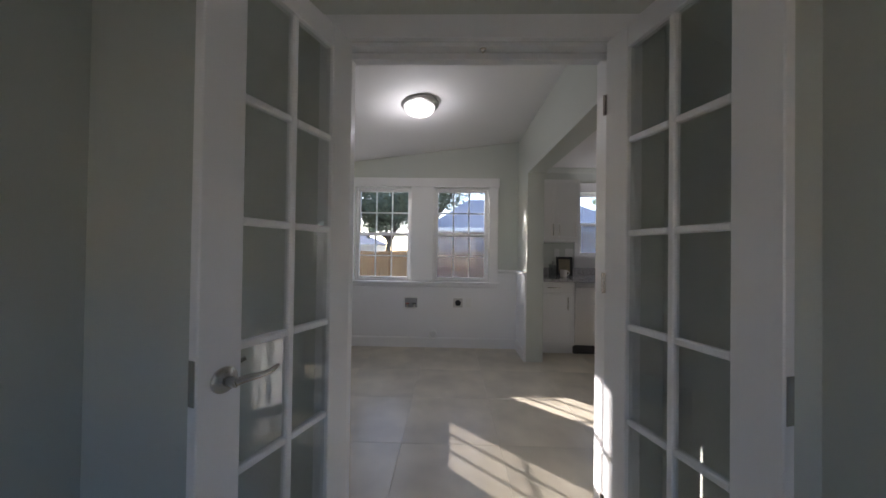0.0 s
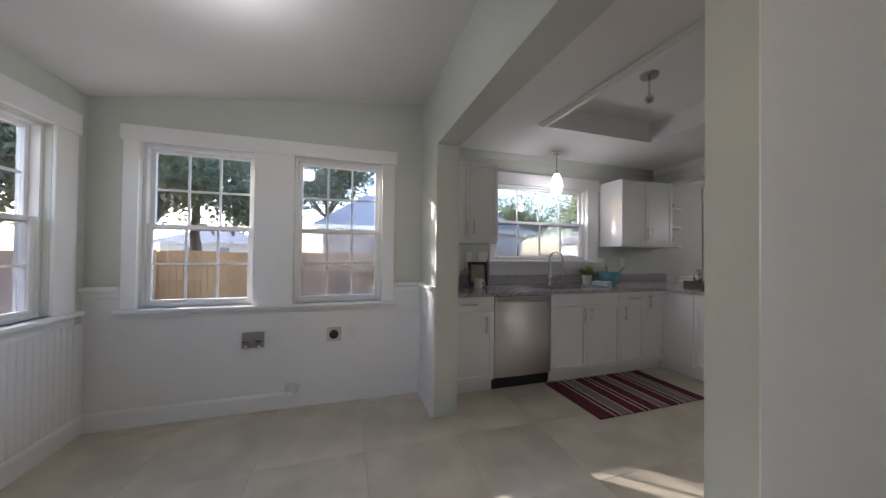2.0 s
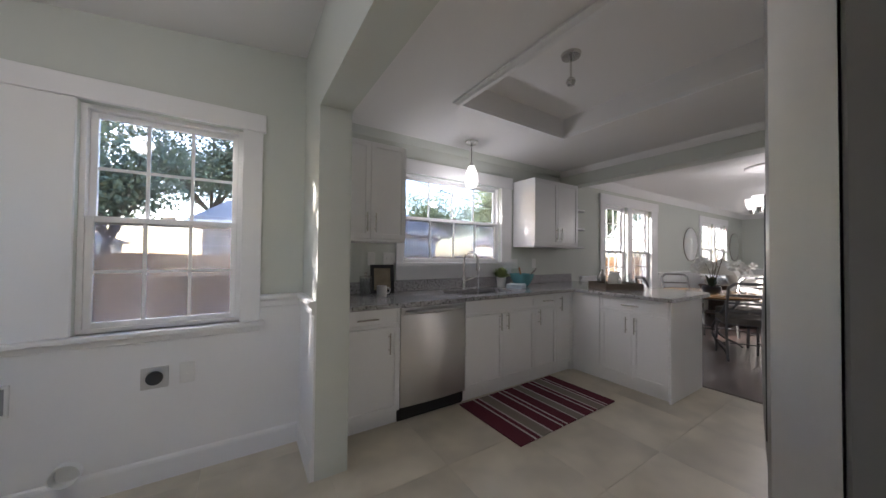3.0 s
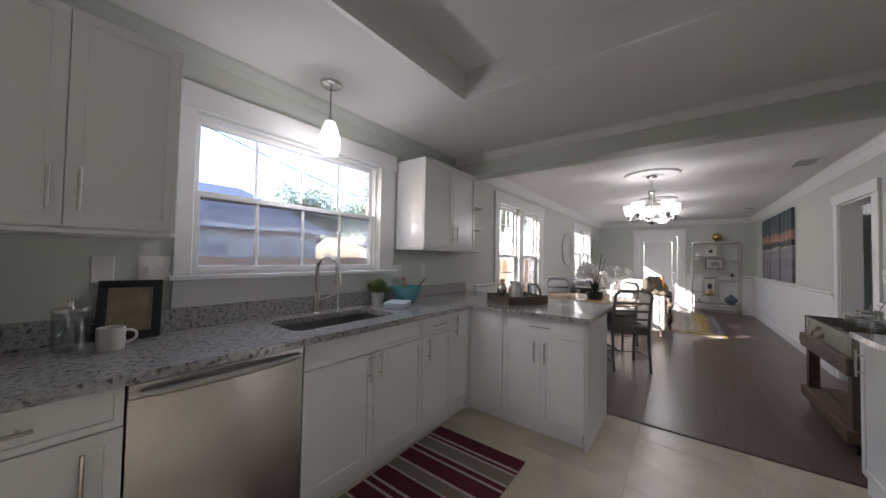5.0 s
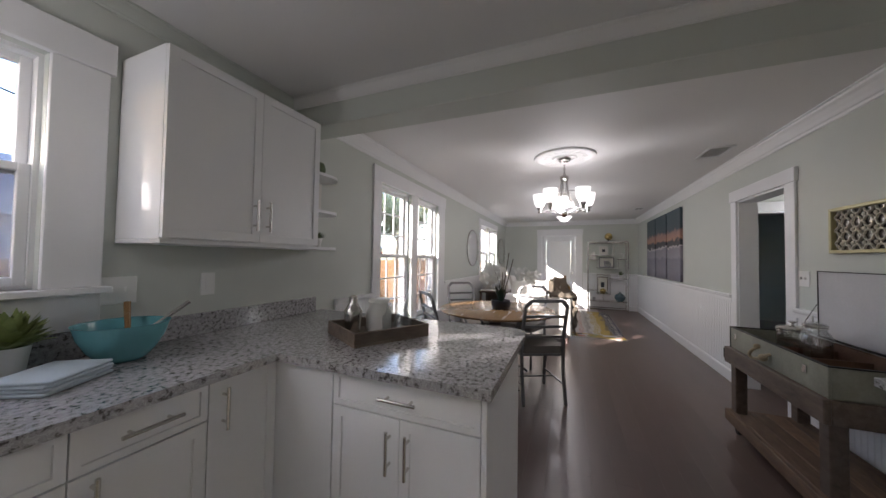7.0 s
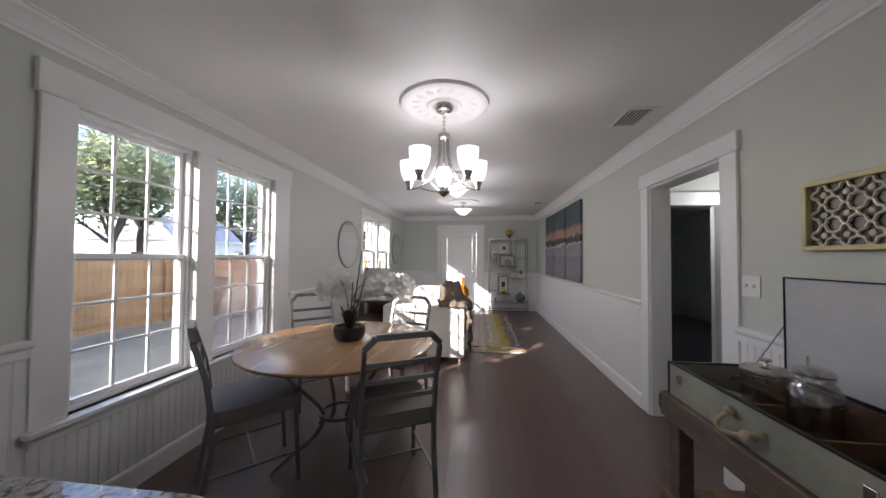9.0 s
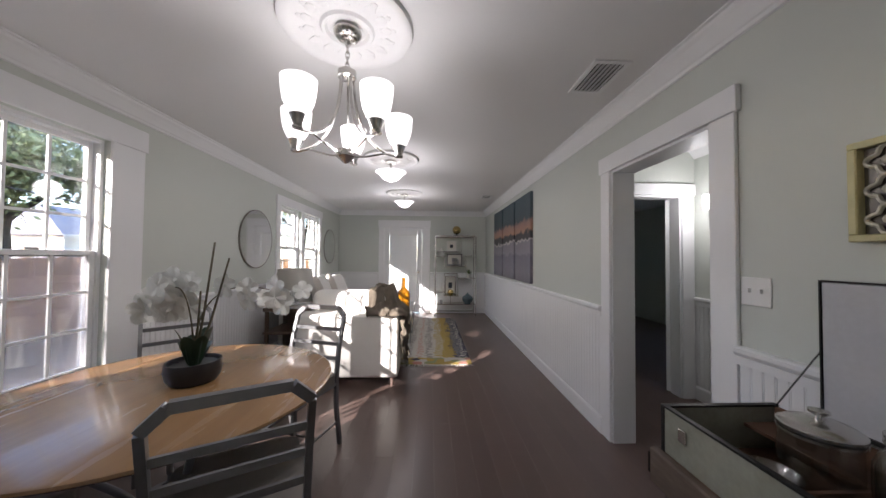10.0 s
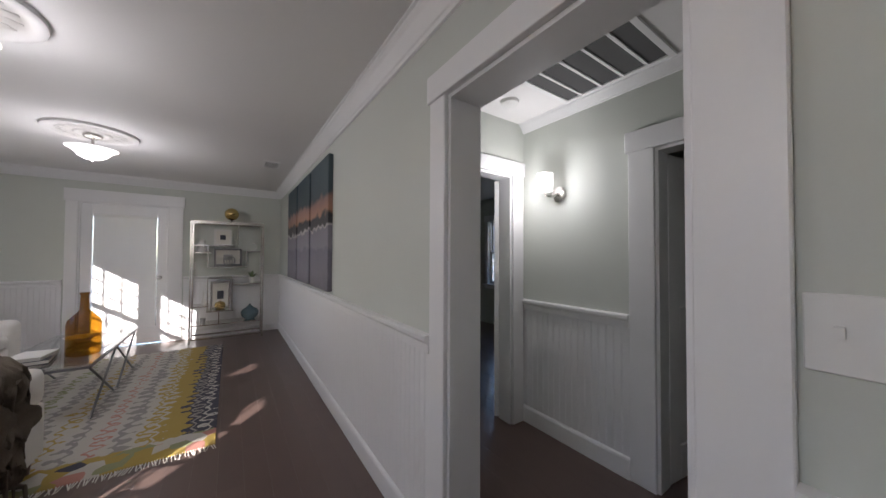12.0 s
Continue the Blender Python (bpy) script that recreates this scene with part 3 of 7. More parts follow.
def place(o, u, v, up, pts):
    return [o + u * a + v * b + up * c for a, b, c in pts]


def shaker(parent, o, u, v, w, h, handle=None, flat=False, name="door"):
    """A cabinet front. o: lower corner, u: along the front, v: out of it. handle: (a, b, 'v' or 'h') centre and way."""
    o, u, v = Vector(o), Vector(u), Vector(v)
    g, f, t = 0.0015, 0.055, 0.019
    bm = bmesh.new()

    def bx(a0, a1, b0, b1, c0, c1):
        vs = [bm.verts.new(o + u * a + Vector((0, 0, b)) + v * c) for a in (a0, a1) for b in (b0, b1) for c in (c0, c1)]
        for q in ((0, 1, 3, 2), (4, 6, 7, 5), (0, 4, 5, 1), (2, 3, 7, 6), (0, 2, 6, 4), (1, 5, 7, 3)):
            bm.faces.new([vs[i] for i in q])
    ff = min(f, h * 0.24)
    bx(g, w - g, g, h - g, 0, t)
    bmesh.ops.recalc_face_normals(bm, faces=bm.faces[:])
    if not flat:
        front = max(bm.faces, key=lambda q: q.calc_center_median().dot(v))
        bmesh.ops.inset_region(bm, faces=[front], thickness=min(ff, f), depth=0)
        bmesh.ops.inset_region(bm, faces=[front], thickness=0.002, depth=-0.007)
    ob = part(name, bm, CABINET, parent)
    if handle:
        a, b, way = handle
        L = 0.075
        bm = bmesh.new()
        d = Vector((0, 0, 1)) if way == "v" else u
        c = o + u * a + Vector((0, 0, b))
        tube(bm, [c + v * (t + 0.03) - d * L, c + v * (t + 0.03) + d * L], 0.006, 10)
        for k in (-0.048, 0.048):
            tube(bm, [c + v * t + d * k, c + v * (t + 0.03) + d * k], 0.005, 8)
        part("handle", bm, CHROME, ob, "brushed nickel bar handle", True)
    return ob


def base_unit(label, x0, x1, fronts, y0=3.851, y1=4.438, top=0.854):
    root = thing("base_cabinet", label, "cabinet", "kitchen base cabinets")
    part("body", B(x0 + 0.001, x1 - 0.001, y0, y1, 0.10, top), CABINET, root)
    if top < 0.8:
        part("front_rail", B(x0 + 0.001, x1 - 0.001, y0, y0 + 0.02, top, 0.854), CABINET, root)
    part("toe_board", B(x0 + 0.001, x1 - 0.001, y0 + 0.03, y0 + 0.05, 0.0, 0.10), CABINET, root)
    for a0, a1, z0, z1, h, nm in fronts:
        shaker(root, (a0, y0, z0), (1, 0, 0), (0, -1, 0), a1 - a0, z1 - z0, h, name=nm)
    return root


X, Y, Z = Vector((1, 0, 0)), Vector((0, 1, 0)), Vector((0, 0, 1))
base_unit("white shaker base cabinet with one drawer beside dishwasher", 1.347, 1.80, [(1.347, 1.80, 0.722, 0.852, (0.20, 0.067, "h"), "drawer"), (1.347, 1.80, 0.105, 0.719, (0.365, 0.50, "v"), "door")])
base_unit("white shaker sink cabinet with two doors", 2.40, 3.255, [(2.40, 3.255, 0.722, 0.852, None, "false_drawer"), (2.40, 2.827, 0.105, 0.719, (0.385, 0.54, "v"), "door"), (2.828, 3.255, 0.105, 0.719, (0.042, 0.54, "v"), "door")], top=0.66)
base_unit("narrow white shaker base cabinet with one drawer", 3.256, 3.585, [(3.256, 3.585, 0.722, 0.852, (0.165, 0.067, "h"), "drawer"), (3.256, 3.585, 0.105, 0.719, (0.045, 0.53, "v"), "door")])
base_unit("white corner base cabinet with one tall door", 3.586, 3.86, [(3.586, 3.858, 0.105, 0.852, (0.05, 0.64, "v"), "door")])
pen = thing("peninsula_cabinet", "white shaker peninsula cabinet with drawer and two doors", "cabinet")
part("body", B(3.881, 4.52, 2.925, 3.849, 0.10, 0.854), CABINET, pen)
part("toe_board", B(3.91, 4.50, 2.945, 3.86, 0.0, 0.10), CABINET, pen)
part("corner_filler", B(3.859, 3.909, 3.861, 3.901, 0.0, 0.10), CABINET, pen)
part("end_panel", B(3.862, 4.53, 2.905, 2.924, 0.0, 0.855, bevel=0.002), CABINET, pen)
shaker(pen, (3.881, 3.84, 0.105), (0, -1, 0), (-1, 0, 0), 0.31, 0.747, None, True, "filler_panel")
shaker(pen, (3.881, 3.525, 0.722), (0, -1, 0), (-1, 0, 0), 0.60, 0.130, (0.30, 0.067, "h"), name="drawer")
shaker(pen, (3.881, 3.525, 0.105), (0, -1, 0), (-1, 0, 0), 0.30, 0.614, (0.262, 0.50, "v"))
shaker(pen, (3.881, 3.225, 0.105), (0, -1, 0), (-1, 0, 0), 0.30, 0.614, (0.038, 0.50, "v"))
part("back_panel", B(4.521, 4.53, 2.925, 4.438, 0.0, 0.855), CABINET, pen)
part("corner_body", B(3.881, 4.52, 3.85, 4.438, 0.1, 0.853), CABINET, pen)

# worktop with the cut-out for the sink
bm = bmesh.new()
SK = (2.42, 3.12, 3.95, 4.29)
T0, T1 = 0.856, 0.890
cells(bm, 1.347, 3.83, 3.80, 4.438, [(SK[0], SK[1], SK[2], SK[3])], lambda b, p, q, u, v: box(b, p, q, u, v, T0, T1))
prism(bm, [(3.83, 4.438), (3.83, 2.885)] + [(4.765 - 0.11 + 0.11 * math.sin(a), 2.885 + 0.11 - 0.11 * math.cos(a)) for a in (math.pi / 2 * i / 8 for i in range(9))] + [(4.765, 4.438)], "z", T0, T1)
bmesh.ops.remove_doubles(bm, verts=bm.verts[:], dist=0.0005)
r = 0.06
for cx, cy, sx, sy in ((SK[0], SK[2], 1, 1), (SK[1], SK[2], -1, 1), (SK[0], SK[3], 1, -1), (SK[1], SK[3], -1, -1)):
    arc = [(cx + sx * (r - r * math.sin(a)), cy + sy * (r - r * math.cos(a))) for a in (math.pi / 2 * i / 6 for i in range(7))]
    prism(bm, [(cx, cy)] + arc, "z", T0, T1)
solid("worktop", bm, GRANITE, "speckled grey granite worktop with peninsula", "countertop")
bm = bmesh.new()
for c in ((1.367, 4.68, 4.418, 4.4385, 0.891, 0.998),):
    box(bm, *c)
soften(bm, 0.002)
solid("backsplash", bm, GRANITE, "low speckled granite backsplash strip", "backsplash")
solid("side_splash", B(1.347, 1.366, 3.82, 4.438, 0.891, 0.998, bevel=0.002), GRANITE, "granite side splash at worktop end", "backsplash")

# sink
SINK = mat("sink_steel", (0.23, 0.225, 0.22), 0.38, 1.0, var=0.08, bump=0.03)
bm = bmesh.new()


def rounded(x0, x1, y0, y1, r, n=6):
    out = []
    for cx, cy, a0 in ((x1 - r, y1 - r, 0), (x0 + r, y1 - r, 90), (x0 + r, y0 + r, 180), (x1 - r, y0 + r, 270)):
        out += [(cx + r * math.cos(radians(a0 + 90 * i / n)), cy + r * math.sin(radians(a0 + 90 * i / n))) for i in range(n + 1)]
    return out


rings = []
for g, z in ((-0.012, 0.854), (0.004, 0.853), (0.012, 0.72), (0.03, 0.695), (0.06, 0.688)):
    rings.append([bm.verts.new((x, y, z)) for x, y in rounded(SK[0] + g, SK[1] - g, SK[2] + g, SK[3] - g, 0.06)])
for a, b in zip(rings, rings[1:]):
    for i in range(len(a)):
        bm.faces.new((a[i], a[(i + 1) % len(a)], b[(i + 1) % len(a)], b[i]))
bm.faces.new(rings[-1])
sink = thing("kitchen_sink", "undermounted stainless steel sink basin in granite worktop", "sink")
part("basin", bm, SINK, sink, "", True)
bm = bmesh.new()
lathe(bm, [(0.0, 0.0), (0.042, 0.0), (0.045, 0.003), (0.03, 0.004), (0.0, 0.003)], (2.77, 4.13, 0.689), 20)
part("drain", bm, CHROME, sink, "chrome drain", True)

# faucet
fx, fy = 2.755, 4.345
fau = thing("kitchen_faucet", "tall brushed nickel gooseneck pull-down faucet, water running", "faucet")
bm = bmesh.new()
lathe(bm, [(0.0, 0.0), (0.030, 0.0), (0.030, 0.006), (0.023, 0.012), (0.020, 0.06), (0.019, 0.13), (0.014, 0.145), (0.0, 0.146)], (fx, fy, T1), 22)
part("base", bm, CHROME, fau, "", True)
bm = bmesh.new()
arc = [(fx, fy, T1 + 0.13), (fx, fy, T1 + 0.29)] + [(fx + 0.015 - 0.015 * math.cos(a), fy - 0.095 + 0.095 * math.cos(a), T1 + 0.29 + 0.088 * math.sin(a)) for a in (math.pi * i / 14 for i in range(1, 14))] + [(fx + 0.031, fy - 0.192, T1 + 0.27)]
tube(bm, arc, 0.0125, 14)
part("spout", bm, CHROME, fau, "", True)
bm = bmesh.new()
tube(bm, [(fx + 0.031, fy - 0.192, T1 + 0.272), (fx + 0.032, fy - 0.198, T1 + 0.20)], 0.016, 14, 0.021)
part("spray_head", bm, CHROME, fau, "", True)
bm = bmesh.new()
tube(bm, [(fx + 0.015, fy, T1 + 0.085), (fx + 0.045, fy - 0.005, T1 + 0.09)], 0.013, 12)
tube(bm, [(fx + 0.04, fy - 0.005, T1 + 0.09), (fx + 0.115, fy - 0.03, T1 + 0.115)], 0.008, 10, 0.005)
part("lever", bm, CHROME, fau, "", True)
WATER = glass("running_water", 0.15, (0.96, 0.98, 1.0), 0.4)
bm = bmesh.new()
tube(bm, [(fx + 0.032, fy - 0.198, T1 + 0.2), (fx + 0.033, fy - 0.202, T1 + 0.0), (fx + 0.033, fy - 0.203, 0.69)], 0.009, 10, 0.006)
part("water_stream", bm, WATER, fau, "clear falling water", True)

# dishwasher
dw = thing("dishwasher", "stainless steel dishwasher with curved bar handle", "dishwasher")
part("tub", B(1.806, 2.394, 3.86, 4.42, 0.02, 0.852), BLACKP, dw, "black tub sides")
bm = bmesh.new()
prism(bm, [(1.806 + 0.588 * i / 12, 3.832 - 0.012 * math.sin(math.pi * i / 12)) for i in range(13)] + [(2.394, 3.858), (1.806, 3.858)], "z", 0.115, 0.794)
part("door", bm, STEEL, dw, "brushed stainless door", True)
part("control_strip", B(1.806, 2.394, 3.828, 3.858, 0.796, 0.846, bevel=0.003), STEEL, dw)
part("top_gap", B(1.806, 2.394, 3.834, 3.858, 0.8465, 0.852), BLACKP, dw, "black top seam")
bm = bmesh.new()
tube(bm, [(1.835 + 0.53 * i / 14, 3.82 - 0.035 * math.sin(math.pi * i / 14) ** 0.6, 0.812) for i in range(15)], 0.013, 12)
part("handle", bm, STEEL, dw, "curved steel bar handle", True)
part("kick_plate", B(1.806, 2.394, 3.875, 3.89, 0.0, 0.112), BLACKP, dw, "black kick plate")


# wall cabinets
def wall_unit(label, x0, x1, z0, z1, split):
    root = thing("wall_cabinet", label, "cabinet", "kitchen wall cabinets")
    part("body", B(x0, x1, 4.121, 4.438, z0, z1), CABINET, root)
    for a0, a1, hx in ((x0, split, split - x0 - 0.035), (split, x1, 0.035)):
        shaker(root, (a0, 4.121, z0 + 0.004), (1, 0, 0), (0, -1, 0), a1 - a0, z1 - z0 - 0.006, (hx, 0.13, "v"))
    part("light_rail", B(x0, x1, 4.115, 4.438, z0 - 0.018, z0 - 0.001, bevel=0.002), CABINET, root)
    return root


wall_unit("white shaker wall cabinet beside laundry opening", 1.347, 1.965, 1.36, 2.14, 1.66)
wall_unit("white shaker wall cabinet above worktop corner", 3.56, 4.355, 1.36, 2.125, 3.965)
sh = thing("corner_shelf", "white open quarter-round end shelves with small ornaments", "shelf")
for z in (1.342, 1.58, 1.82):
    bm = bmesh.new()
    prism(bm, [(4.357, 4.437), (4.357, 4.13)] + [(4.50 + 0.13 * math.sin(a), 4.26 - 0.13 * math.cos(a)) for a in (math.pi / 2 * i / 8 for i in range(9))] + [(4.63, 4.437)], "z", z, z + 0.018)
    part("shelf_board", bm, CABINET, sh)

# appliances and units along the south wall
fr = thing("refrigerator", "tall stainless steel side-by-side refrigerator with long bowed handles", "refrigerator")
FR = mat("fridge_side_grey", (0.10, 0.10, 0.10), 0.45, var=0.05)
part("case", B(1.43, 2.34, 1.125, 1.76, 0.02, 1.76, bevel=0.005), FR, fr, "dark grey sides")
for p, q in ((1.43, 1.835), (1.845, 2.34)):
    bm = bmesh.new()
    prism(bm, [(p, 1.762), (p, 1.822)] + [(p + (q - p) * (0.03 + 0.94 * i / 10), 1.828 + 0.010 * math.sin(math.pi * i / 10)) for i in range(11)] + [(q, 1.822), (q, 1.762)], "z", 0.10, 1.765)
    part("door", bm, STEEL, fr, "bowed stainless door", True)
for x in (1.795, 1.885):
    bm = bmesh.new()
    tube(bm, curve((x, 1.835, 0.45), (x, 1.910, 0.75), (x, 1.910, 1.32), (x, 1.835, 1.62), 18), 0.015, 12)
    part("handle", bm, STEEL, fr, "long bowed steel handle", True)
fr.location.y = 0.03
disp = part("dispenser", B(1.52, 1.72, 1.830, 1.846, 0.95, 1.35, bevel=0.004), BLACKP, fr, "black ice and water dispenser")
part("dispenser_frame", B(1.545, 1.695, 1.8465, 1.851, 1.0, 1.2, bevel=0.002), STEEL, disp)
part("base_grille", B(1.44, 2.33, 1.70, 1.765, 0.0, 0.095), BLACKP, fr)
sc = thing("base_cabinet", "white base cabinet with granite top beside cart", "cabinet", "kitchen base cabinets")
part("body", B(2.37, 4.50, 1.003, 1.58, 0.0, 0.854), CABINET, sc)
for i in range(4):
    shaker(sc, (2.37 + 0.5325 * (i + 1), 1.581, 0.105), (-1, 0, 0), (0, 1, 0), 0.5325, 0.747, (0.05, 0.62, "v"))
solid("worktop", B(2.36, 4.53, 1.003, 1.63, T0, T1, bevel=0.003), GRANITE, "speckled granite worktop on south cabinets", "countertop")

# ceiling tray moulding
bm = bmesh.new()
prof = [(0.0, 0.0), (0.05, 0.0), (0.05, -0.012), (0.035, -0.018), (0.022, -0.03), (0.0, -0.034)]
tx0, tx1, ty0, ty1 = 2.15, 3.32, 1.9, 3.56
for a, b in (((tx0, ty0), (tx1, ty0)), ((tx1, ty0), (tx1, ty1)), ((tx1, ty1), (tx0, ty1)), ((tx0, ty1), (tx0, ty0))):
    d = Vector((b[0] - a[0], b[1] - a[1], 0)).normalized()
    o = Vector((d.y, -d.x, 0))
    A, C = Vector((*a, KZ)), Vector((*b, KZ))
    ra = [bm.verts.new(A + (o - d) * p + Z * q) for p, q in prof]
    rb = [bm.verts.new(C + (o + d) * p + Z * q) for p, q in prof]
    for i in range(len(prof)):
        j = (i + 1) % len(prof)
        bm.faces.new((ra[i], rb[i], rb[j], ra[j]))
    bm.faces.new(ra)
    bm.faces.new(rb[::-1])
solid("ceiling_tray_moulding", bm, WHITE, "white moulding round recessed ceiling tray", "trim", "structure")

# pendant above the sink
SHADE = glow("lit_opal_glass", (1.0, 0.95, 0.88), 0.3)
px, py = 2.715, 4.175
pend = thing("pendant_light", "pendant lamp with lit opal glass teardrop shade", "pendant light")
bm = bmesh.new()
lathe(bm, [(0.0, -0.022), (0.05, -0.022), (0.065, -0.012), (0.068, 0.0), (0.0, 0.0)], (px, py, KZ), 28)
part("canopy", bm, CHROME, pend, "nickel ceiling canopy", True)
bm = bmesh.new()
tube(bm, [(px, py, KZ - 0.02), (px, py, 2.165)], 0.0035, 8)
part("cord", bm, BLACKP, pend)
bm = bmesh.new()
lathe(bm, [(0.0, 0.045), (0.008, 0.045), (0.014, 0.02), (0.030, 0.0), (0.0, 0.0)], (px, py, 2.125), 20)
part("socket_cap", bm, CHROME, pend, "", True)
bm = bmesh.new()
lathe(bm, [(0.028, 0.0), (0.045, -0.04), (0.062, -0.10), (0.066, -0.14), (0.060, -0.18), (0.050, -0.205), (0.047, -0.203), (0.056, -0.175), (0.061, -0.14), (0.058, -0.1), (0.041, -0.04), (0.024, 0.0)], (px, py, 2.126), 28)
part("shade", bm, SHADE, pend, "lit opal glass shade", True)

# kitchen rug with woven stripes
RUG = mat("striped_rug_weave", (0.3, 0.05, 0.08), 0.95, bump=0.6, fine=320, dist=0.004)
_nt = RUG.node_tree
_sep = _nt.nodes.new("ShaderNodeSeparateXYZ")
_mr = _nt.nodes.new("ShaderNodeMapRange")
_mr.inputs[1].default_value, _mr.inputs[2].default_value = 0.0, 1.165
_nt.links.new([n for n in _nt.nodes if n.type == "TEX_COORD"][0].outputs["Object"], _sep.inputs[0])
_nt.links.new(_sep.outputs[0], _mr.inputs[0])
_nt.links.new(_mr.outputs[0], _nt.nodes["Color Ramp"].inputs[0])
_r = ramp_of(RUG)
_r.interpolation = "CONSTANT"
WINE, CREAM, TAUPE = (0.105, 0.012, 0.026, 1), (0.50, 0.43, 0.42, 1), (0.22, 0.185, 0.155, 1)
_seq = [(0.0, WINE), (0.12, CREAM), (0.135, WINE), (0.165, CREAM), (0.18, TAUPE), (0.265, CREAM), (0.28, WINE), (0.37, CREAM), (0.385, WINE), (0.415, CREAM), (0.43, WINE), (0.52, CREAM), (0.535, TAUPE),
        (0.60, CREAM), (0.615, WINE), (0.71, CREAM), (0.725, WINE), (0.755, CREAM), (0.77, TAUPE), (0.85, CREAM), (0.865, WINE), (0.885, CREAM), (0.90, WINE)]
_r.elements[0].position, _r.elements[0].color = _seq[0]
_r.elements[1].position, _r.elements[1].color = _seq[-1]
for _p, _c in _seq[1:-1]:
    _r.elements.new(_p).color = _c
bm = B(0, 1.165, 0, 0.67, 0.0, 0.008, bevel=0.003)
ob = solid("kitchen_rug", bm, RUG, "striped burgundy, taupe and cream woven rug", "rug")
ob.location = (2.355, 3.168, 0.0005)
ob.rotation_euler = (0, 0, radians(1))


# ---------------- dining ----------------
GREYMETAL = mat("pewter_painted_metal", (0.20, 0.20, 0.205), 0.38, 0.6, var=0.12, scale=8, bump=0.05)
SEATCLOTH = mat("grey_brown_seat_cloth", (0.19, 0.172, 0.155), 0.85, var=0.12, fine=400, bump=0.3)
OAK = wood("honey_wood", (0.25, 0.135, 0.055), (0.34, 0.19, 0.080), 0.26, (1.0, 7, 7), 0.0, 0.04, 0.25)
TX, TY = 6.31, 3.41
tab = thing("dining_table", "round honey wood dining table on curved metal legs", "table")
bm = bmesh.new()
lathe(bm, [(0.0, 0.714), (0.55, 0.714), (0.59, 0.720), (0.622, 0.728), (0.632, 0.738), (0.630, 0.746), (0.620, 0.750), (0.0, 0.750)], (0, 0, 0), 72)
ob = part("tabletop", bm, OAK, tab, "polished honey wood top", True)
ob.location = (TX, TY, 0)
bm = bmesh.new()
lathe(bm, [(0.40, 0.690), (0.425, 0.690), (0.425, 0.7135), (0.40, 0.7135), (0.40, 0.690)], (TX, TY, 0), 40)
part("apron_ring", bm, GREYMETAL, tab, "", True)
for k in range(4):
    a = radians(45 + 90 * k)
    c, s = math.cos(a), math.sin(a)
    bm = bmesh.new()
    prof = curve((0.41, 0, 0.70), (0.30, 0, 0.45), (0.06, 0, 0.35), (0.12, 0, 0.22), 12) + curve((0.12, 0, 0.22), (0.18, 0, 0.10), (0.34, 0, 0.10), (0.42, 0, 0.012), 10)[1:]
    tube(bm, [(TX + p.x * c, TY + p.x * s, p.z) for p in prof], 0.014, 10)
    part("leg", bm, GREYMETAL, tab, "", True)
bm = bmesh.new()
lathe(bm, [(0.118, -0.01), (0.138, -0.01), (0.138, 0.01), (0.118, 0.01), (0.118, -0.01)], (TX, TY, 0.27), 32)
part("leg_ring", bm, GREYMETAL, tab, "", True)


